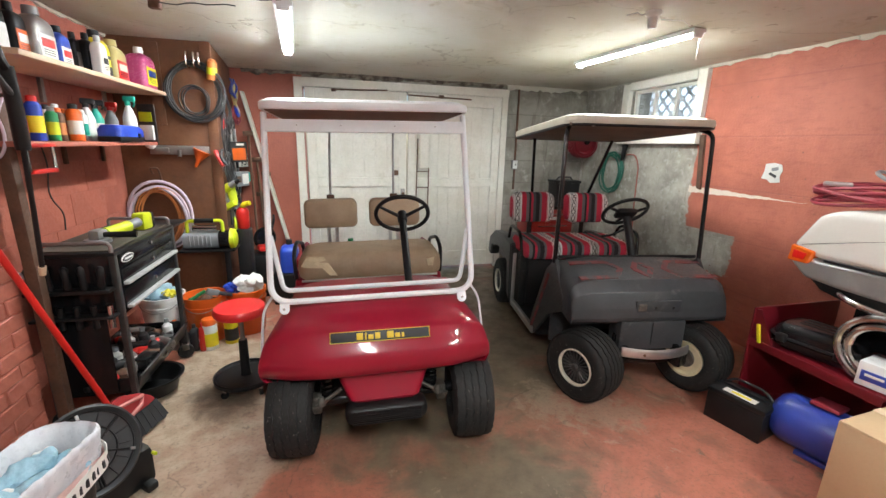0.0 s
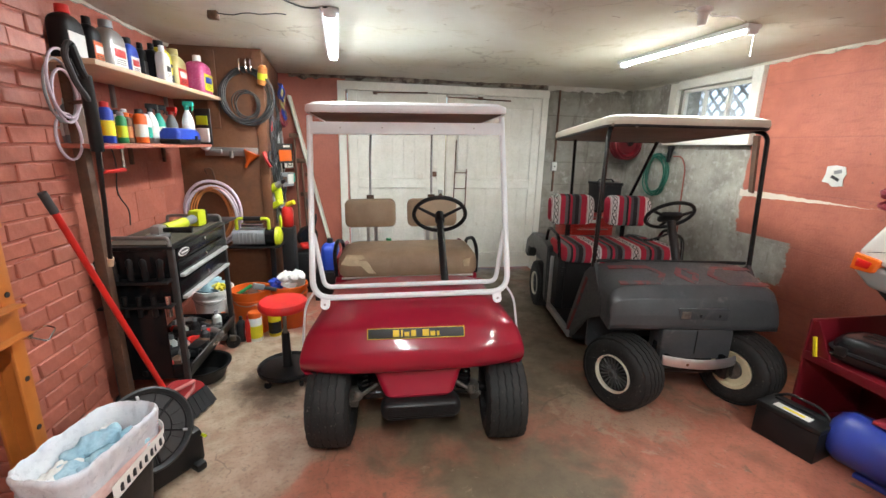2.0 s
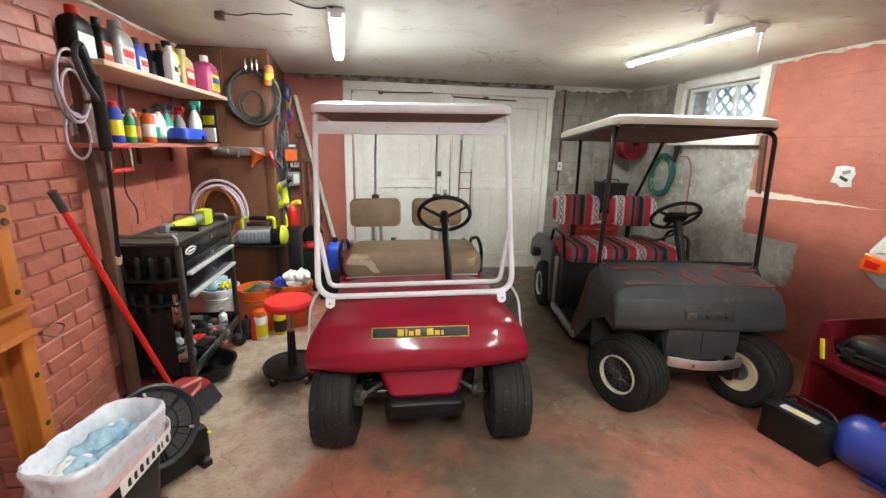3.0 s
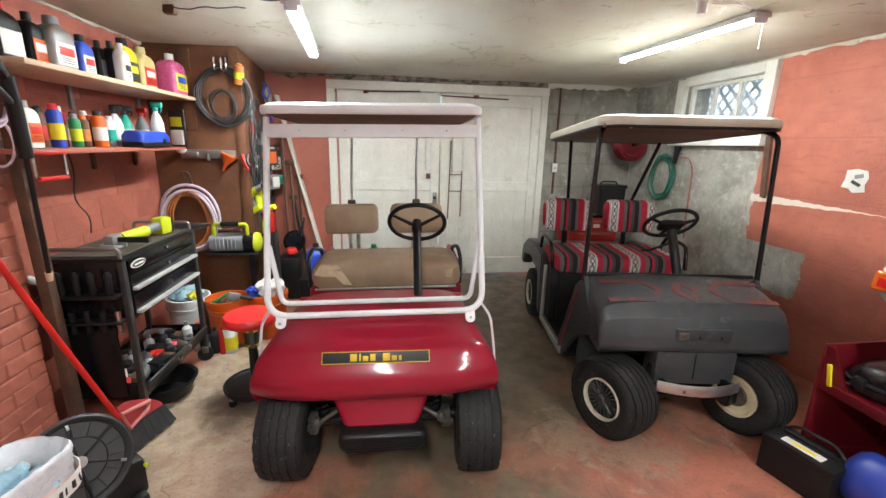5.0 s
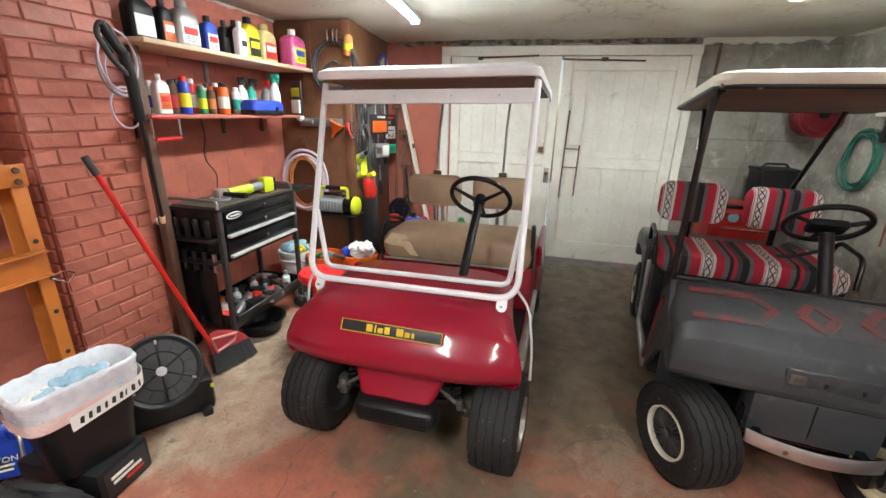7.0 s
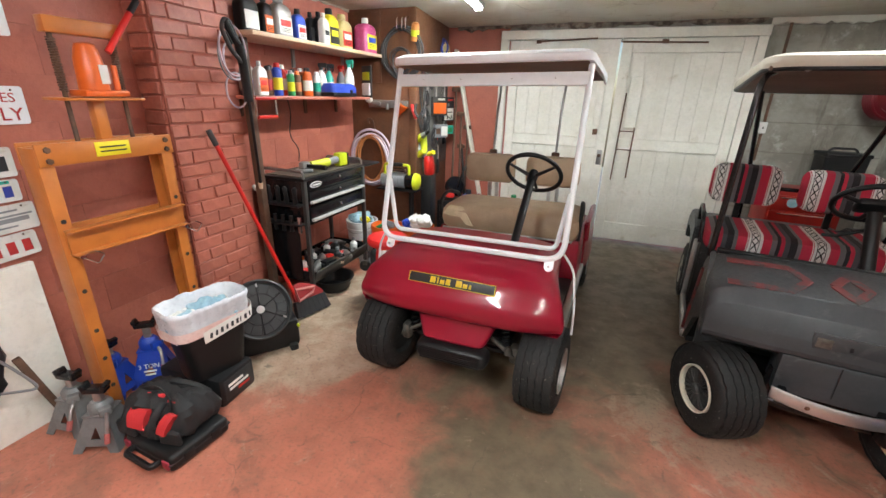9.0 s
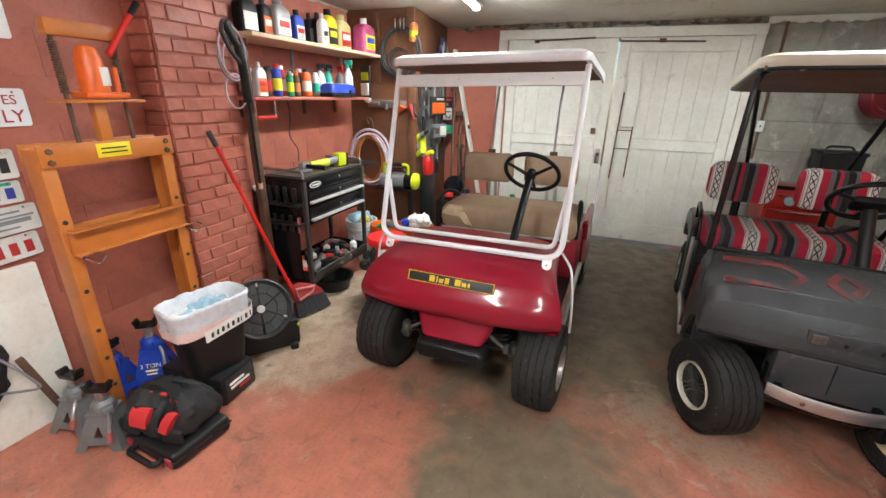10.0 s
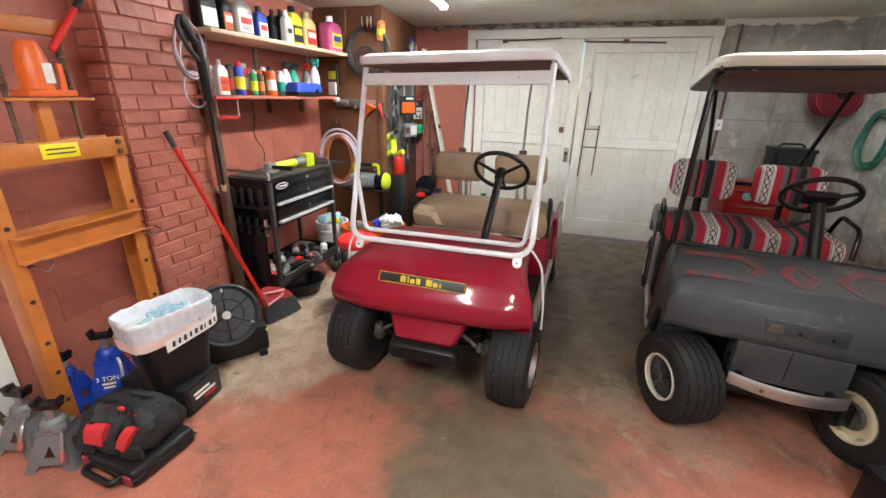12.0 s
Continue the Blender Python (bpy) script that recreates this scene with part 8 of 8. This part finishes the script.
def red_stand():
    c = thing("red_cabinet", I4, "dark red steel cabinet with an open shelf", "cabinet")
    part("back_panel", box(bm_(), 2.72, 1.755, 0.345, 0.68, 0.015, 0.65, 0.004), "cabdark", c)
    part("shelf", box(bm_(), 2.72, 1.43, 0.475, 0.68, 0.64, 0.02, 0.004, (0, -1, 0)), "cabdark", c)
    part("shelf_lip", box(bm_(), 2.385, 1.43, 0.46, 0.015, 0.64, 0.05, 0.004), "cabdark", c)
    part("side_panel", box(bm_(), 2.86, 1.47, 0.26, 0.015, 0.55, 0.40, 0.004), "cabdark", c)
    part("base", box(bm_(), 2.74, 1.46, 0.03, 0.62, 0.58, 0.06, 0.008), "cabdark", c)
    b = bm_()
    slab(b, [(1.745, 0.48), (1.745, 0.66), (1.72, 0.67), (1.62, 0.48)], "x", 2.383, 2.395)
    part("side_gusset", b, "cabdark", c)
    part("edge_strip", box(bm_(), 2.372, 1.70, 0.53, 0.012, 0.02, 0.11, 0.003, (-12, 0, 0)), "label_y", c, "bright yellow edge strip")
    part("bracket", box(bm_(), 2.62, 1.16, 0.16, 0.32, 0.03, 0.012, 0.002, (0, 8, 0)), "steel", c)
    part("screw_hook", rod(bm_(), (2.40, 1.66, 0.52), (2.46, 1.62, 0.515), 0.009), "chrome", c)


red_stand()
t = thing("battery_box", pose(2.57, 1.50, 0.487, 0, 0, 12), "black plastic moulded cover lying on the shelf", "cover")
part("base", skin(bm_(), [rrect(w_, d, 0.09, z, 6) for w_, d, z in ((0.24, 0.36, 0.0), (0.28, 0.41, 0.02), (0.29, 0.42, 0.055), (0.275, 0.405, 0.062))]), "blackmetal", t)
part("rim", skin(bm_(), [rrect(w_, d, 0.095, z, 6) for w_, d, z in ((0.295, 0.425, 0.06), (0.305, 0.435, 0.066), (0.295, 0.425, 0.074))]), "black", t)
part("lid", skin(bm_(), [rrect(w_, d, min(0.09, 0.4 * w_), z, 6) for w_, d, z in ((0.275, 0.405, 0.074), (0.27, 0.40, 0.10), (0.25, 0.37, 0.125), (0.21, 0.32, 0.142), (0.14, 0.24, 0.149))]), "blackmetal", t)
for s in (-1, 0, 1):
    part("rib", box(bm_(), s * 0.05, 0, 0.149, 0.014, 0.20, 0.010, 0.004), "black", t)
for x, y in ((-0.145, 0.13), (-0.145, -0.13), (0.0, -0.215)):
    part("tab", box(bm_(), x, y, 0.066, 0.035, 0.05, 0.05, 0.010), "black", t)
t = thing("parts_carton", pose(2.48, 1.185, 0.487, 0, 0, 10), "small white carton with blue print on the shelf", "carton")
part("body", box(bm_(), 0, 0, 0.06, 0.14, 0.13, 0.12, 0.003), "white", t)
part("panel", box(bm_(), -0.0712, 0, 0.055, 0.003, 0.10, 0.05, 0.001), "tankblue", t)
part("panel_bar", box(bm_(), -0.073, 0, 0.06, 0.003, 0.07, 0.012, 0.001), "paper", t)

t = thing("car_battery", pose(2.245, 1.615, 0, 0, 0, 14), "black car battery with yellow label on the floor", "battery")
part("case", box(bm_(), 0, 0, 0.085, 0.175, 0.30, 0.17, 0.008), "black", t)
ld = part("lid", box(bm_(), 0, 0, 0.185, 0.18, 0.305, 0.032, 0.008), "black", t)
part("label", box(bm_(), -0.035, 0, 0.2025, 0.05, 0.17, 0.003, 0.001), "paper", ld, "white and yellow warning label")
part("label", box(bm_(), -0.038, -0.005, 0.204, 0.022, 0.10, 0.003, 0.001), "label_y", ld)
part("cell_cover", box(bm_(), 0.045, 0, 0.205, 0.05, 0.24, 0.014, 0.006), "black", ld)
part("strap", pipe(bm_(), arc([(0.05, -0.13, 0.20), (0.06, -0.08, 0.245), (0.06, 0.08, 0.245), (0.05, 0.13, 0.20)], 0.04), 0.008, 8), "black", t)

t = thing("air_tank", pose(2.43, 1.30, 0, 0, 0, 14), "blue steel air tank lying on the floor", "tank")
part("shell", lathe(bm_(), [(0.001, -0.03), (0.06, -0.025), (0.11, 0.0), (0.135, 0.04), (0.138, 0.06), (0.138, 0.40), (0.11, 0.44), (0.001, 0.46)], 36, pose(0, 0.21, 0.145, 90, 0, 0)), "tankblue", t)
part("bracket", box(bm_(), 0.02, 0.02, 0.292, 0.14, 0.12, 0.02, 0.004, (0, 8, 0)), "maroon", t)
for s in (-1, 1):
    part("foot", box(bm_(), s * 0.08, 0.0, 0.012, 0.03, 0.16, 0.024, 0.004), "tankblue", t)
part("sticker", box(bm_(), -0.115, 0.12, 0.20, 0.004, 0.02, 0.035, 0.001, (0, 28, 0)), "paper", t)

t = thing("cardboard_box", pose(2.25, 0.80, 0, 0, 0, 4), "closed brown cardboard box on the floor", "box")
part("body", box(bm_(), 0, 0, 0.243, 0.50, 0.50, 0.486, 0.004), "card", t)
for s in (-1, 1):
    part("flap", box(bm_(), s * 0.125, 0, 0.4885, 0.246, 0.498, 0.004, 0.001), "card", t)
part("tape", box(bm_(), 0, 0, 0.492, 0.055, 0.502, 0.002), "shelfwood", t)
part("mark", box(bm_(), -0.2515, -0.10, 0.18, 0.002, 0.05, 0.03, 0.0005, (40, 0, 0)), "ink", t)

# ---- on and by the concrete corner ----
t = thing("outlet_box", pose(2.25, YB, 0), "grey switch box and conduit on the concrete wall", "switch")
part("conduit", rod(bm_(), (0, -0.018, 1.02), (0, -0.018, 2.24), 0.013), "copperdk", t)
part("box", box(bm_(), -0.01, -0.03, 1.335, 0.07, 0.05, 0.11, 0.006), "steel", t)
part("cover", box(bm_(), -0.01, -0.057, 1.335, 0.062, 0.006, 0.10, 0.002), "white", t)
part("toggle", box(bm_(), -0.01, -0.064, 1.335, 0.01, 0.012, 0.02, 0.002), "ink", t)
t = thing("tool_cabinet", pose(2.60, 4.78, 0), "red steel tool cabinet behind the cart", "tool cabinet")
part("body", box(bm_(), 0, 0, 0.41, 0.56, 0.42, 0.82, 0.012), "cabred", t)
for k in range(5):
    d = part("drawer", box(bm_(), 0, -0.214, 0.13 + k * 0.145, 0.52, 0.012, 0.135, 0.004), "cabred", t)
    part("drawer_pull", box(bm_(), 0, -0.225, 0.18 + k * 0.145, 0.4, 0.014, 0.014, 0.004), "chrome", d)
part("sticker", lathe(bm_(), [(0.045, 0), (0.045, 0.003), (0.001, 0.003)], 20, pose(-0.10, -0.222, 0.72, 90)), "bluecloth", t)
part("sticker", box(bm_(), 0.02, -0.223, 0.71, 0.08, 0.004, 0.04, 0.001), "paper", t)
t = thing("cooler_case", pose(2.80, 4.72, 0.822), "black plastic case on the red cabinet", "case")
part("body", skin(bm_(), [rrect(w_, 0.26, 0.03, z, 4) for w_, z in ((0.28, 0.0), (0.29, 0.02), (0.315, 0.31), (0.32, 0.315))]), "black", t)
part("lid", box(bm_(), 0, 0, 0.33, 0.325, 0.27, 0.035, 0.012), "black", t)
part("handle", pipe(bm_(), arc([(-0.11, 0, 0.34), (-0.085, 0, 0.38), (0.085, 0, 0.38), (0.11, 0, 0.34)], 0.03), 0.01, 8), "black", t)

t = thing("hose_reel", pose(3.03, 4.76, 1.64, 0, 0, 8), "red air hose reel on a wall bracket", "hose reel")
part("drum", lathe(bm_(), [(0.17, -0.07), (0.185, -0.06), (0.185, 0.05), (0.165, 0.07), (0.15, 0.07), (0.13, 0.03), (0.001, 0.025)], 36, pose(0, 0, 0, 90)), "cabdark", t)
for k in range(5):
    part("hose_turn", torus(bm_(), 0.192, 0.012, pose(0, -0.05 + k * 0.024, 0, 90), 36, 8), "cabdark", t)
part("bracket", box(bm_(), 0, 0.19, 0, 0.05, 0.26, 0.06, 0.006), "blackmetal", t)
part("hub", lathe(bm_(), [(0.04, 0), (0.035, 0.02), (0.001, 0.022)], 18, pose(0, -0.07, 0, 90)), "blackmetal", t)
t = coil("garden_hose", (3.205, 4.42, 1.31), 0.18, 5, 0.0085, "hosegreen", "x", "green garden hose coiled on the wall", 1.25, 0.045)
t.matrix_world = pose(3.205, 4.36, 1.31, 0, 0, 180)
t = thing("hose_nozzle", pose(3.19, 4.12, 1.52), "black spray nozzle hanging on the wall", "nozzle")
part("body", rod(bm_(), (-0.03, 0, 0.06), (-0.03, 0.02, -0.08), 0.028, 0.02), "black", t)
part("head", lathe(bm_(), [(0.02, 0), (0.034, 0.02), (0.034, 0.05), (0.001, 0.052)], 16, pose(-0.03, 0, 0.04)), "black", t)
part("valve", rod(bm_(), (-0.03, 0.0, 0.0), (-0.03, 0.11, 0.0), 0.014), "steel", t)
part("hook", rod(bm_(), (0.03, 0, 0.02), (-0.03, 0, 0.02), 0.01), "steel", t)
single("thin_hose", pipe(bm_(), arc([(3.185, 4.10, 1.50), (3.19, 3.98, 1.51), (3.19, 3.90, 1.40), (3.19, 3.89, 1.05), (3.19, 3.87, 0.72)], 0.07), 0.007, 7), mat("red_rubber_hose", (0.35, 0.09, 0.07), None, 0.5), I4, "thin faded red hose hanging down the wall", "hose")
t = thing("timber_strip", I4, "short rough timber strip fixed to the wall", "timber strip", kind="structure")
b = bm_()
slab(b, [(3.12, 1.70), (3.17, 1.70), (3.115, 1.23), (3.075, 1.22)], "x", 3.195, 3.219)
part("strip", b, "darkwood", t)
# torn paper left on the wall
b = bm_()
slab(b, [(2.53, 1.475), (2.47, 1.485), (2.41, 1.475), (2.395, 1.43), (2.41, 1.39), (2.40, 1.345), (2.47, 1.335), (2.50, 1.36), (2.545, 1.365), (2.53, 1.42)], "x", XR - 0.005, XR - 0.001)
t = single("torn_poster", b, "plate", I4, "torn remains of a white paper notice", "notice")
part("dark_patch", box(bm_(), XR - 0.007, 2.46, 1.395, 0.003, 0.06, 0.02, 0, (25, 0, 0)), "greyhose", t)
part("dark_patch", box(bm_(), XR - 0.007, 2.45, 1.44, 0.003, 0.05, 0.025, 0, (-15, 0, 0)), "grey", t)

# ---- on the ceiling ----
t = thing("wire_clamp", pose(-0.90, 2.80, ZC - 0.012), "dark cable clamp with loose wire on the ceiling", "clamp")
part("body", crumple(box(bm_(), 0, 0, -0.02, 0.06, 0.05, 0.045, 0.01), 0.008, 30), "copperdk", t)
part("wire", pipe(bm_(), [(0.02 + 0.05 * k, -0.02 - 0.012 * k + 0.008 * math.sin(k), -0.012 - 0.01 * math.sin(k * 0.9) ** 2) for k in range(9)], 0.003, 6), "greyhose", t)
t = thing("pull_lamp_holder", pose(1.70, 2.12, ZC - 0.012), "small white lamp holder with pull cord on the ceiling", "lamp holder")
part("rose", lathe(bm_(), [(0.04, 0.01), (0.04, -0.01), (0.025, -0.02), (0.022, -0.07), (0.018, -0.075)], 18), "white", t)
part("cord", pipe(bm_(), [(-0.02, 0, 0), (-0.06, 0.02, -0.008), (-0.10, 0.0, -0.006), (-0.13, 0.05, -0.008)], 0.003, 6), "white", t)
part("cord", pipe(bm_(), [(0.03, 0.02, 0.0), (0.10, 0.06, -0.006), (0.22, 0.03, -0.008), (0.34, 0.10, -0.006)], 0.003, 6), "white", t)
single("pull_string", rod(bm_(), (2.22, 2.33, ZC - 0.02), (2.22, 2.33, ZC - 0.17), 0.0014), "white", I4, "thin white pull string under the strip light", "string")
single("flex_cord", pipe(bm_(), arc([(-0.24, 2.56, ZC - 0.012), (-0.36, 2.62, ZC - 0.012), (-0.46, 2.5, ZC - 0.010), (-0.52, 2.3, ZC - 0.010)], 0.06), 0.004, 6), "greyhose", I4, "thin grey cord across the ceiling", "cord")

# ---- bricks and blocks, laid last ----
pier = single("brick_pier", box(bm_(), XL + 0.084, 1.975, ZC / 2, 0.168, 0.496, ZC), "mortar", I4, "salmon painted brick pier on the block wall", "pier", kind="structure")


def piece_mesh(w_, d, h, seed, jit, bev=0.005):
    b = box(bm_(), 0, 0, 0, d, w_, h, bev, None, 1)
    for v in b.verts:
        v.co += Vector((noise.noise(v.co * 23 + Vector((seed, 0, 0))), noise.noise(v.co * 23 + Vector((0, seed, 0))), noise.noise(v.co * 23 + Vector((0, 0, seed))))) * jit
    return finish(b, "brick", "brick", 33)


rng = random.Random(7)
full = [piece_mesh(0.194, 0.036, 0.066, k * 3.1, 0.008, 0.004) for k in range(7)]
half = [piece_mesh(0.09, 0.036, 0.066, k * 2.3 + 9, 0.008, 0.004) for k in range(3)]
side = [piece_mesh(0.152, 0.036, 0.066, k * 1.7 + 5, 0.008, 0.004) for k in range(3)]


def lay(mesh, m, parent, name="brick"):
    o = new(name, mesh)
    o.parent = parent
    o.matrix_basis = m
    return o


for i in range(30):
    z = 0.038 + i * 0.0757
    row = [(1.827, full), (2.035, full), (2.186, half)] if i % 2 == 0 else [(1.775, half), (1.926, full), (2.134, full)]
    for y, ms in row:
        lay(rng.choice(ms), pose(XL + 0.159 + rng.uniform(-0.003, 0.003), y, z + rng.uniform(-0.002, 0.002), rng.uniform(-0.8, 0.8), 0, rng.uniform(-0.7, 0.7)), pier)
    lay(rng.choice(side), pose(XL + 0.078, 1.730 + rng.uniform(-0.003, 0.002), z, 0, rng.uniform(-0.6, 0.6), 90), pier)
blocks = [piece_mesh(0.3985, 0.02, 0.1985, k * 4.1 + 2, 0.0008, 0.001) for k in range(3)]
for me in blocks:
    me.materials[0] = M["redwall"]
for i in range(12):
    z = 0.095 + i * 0.2
    if z > 2.25:
        break
    for j in range(-3, 14):
        y = -0.1 + j * 0.4 + (0.2 if i % 2 else 0)
        if 1.60 < y < 2.36 or y > 3.68 or y < -1.0:
            continue
        lay(rng.choice(blocks), pose(XL - 0.0085 + rng.uniform(-0.0008, 0.0008), y, min(z, 2.18), 0, 0, 0), wall_l, "block")
for y, z in ((1.50, 0.0), (2.43, 0.0)):
    for i in range(11):
        lay(blocks[0], pose(XL - 0.009, y, 0.095 + i * 0.2), wall_l, "block")
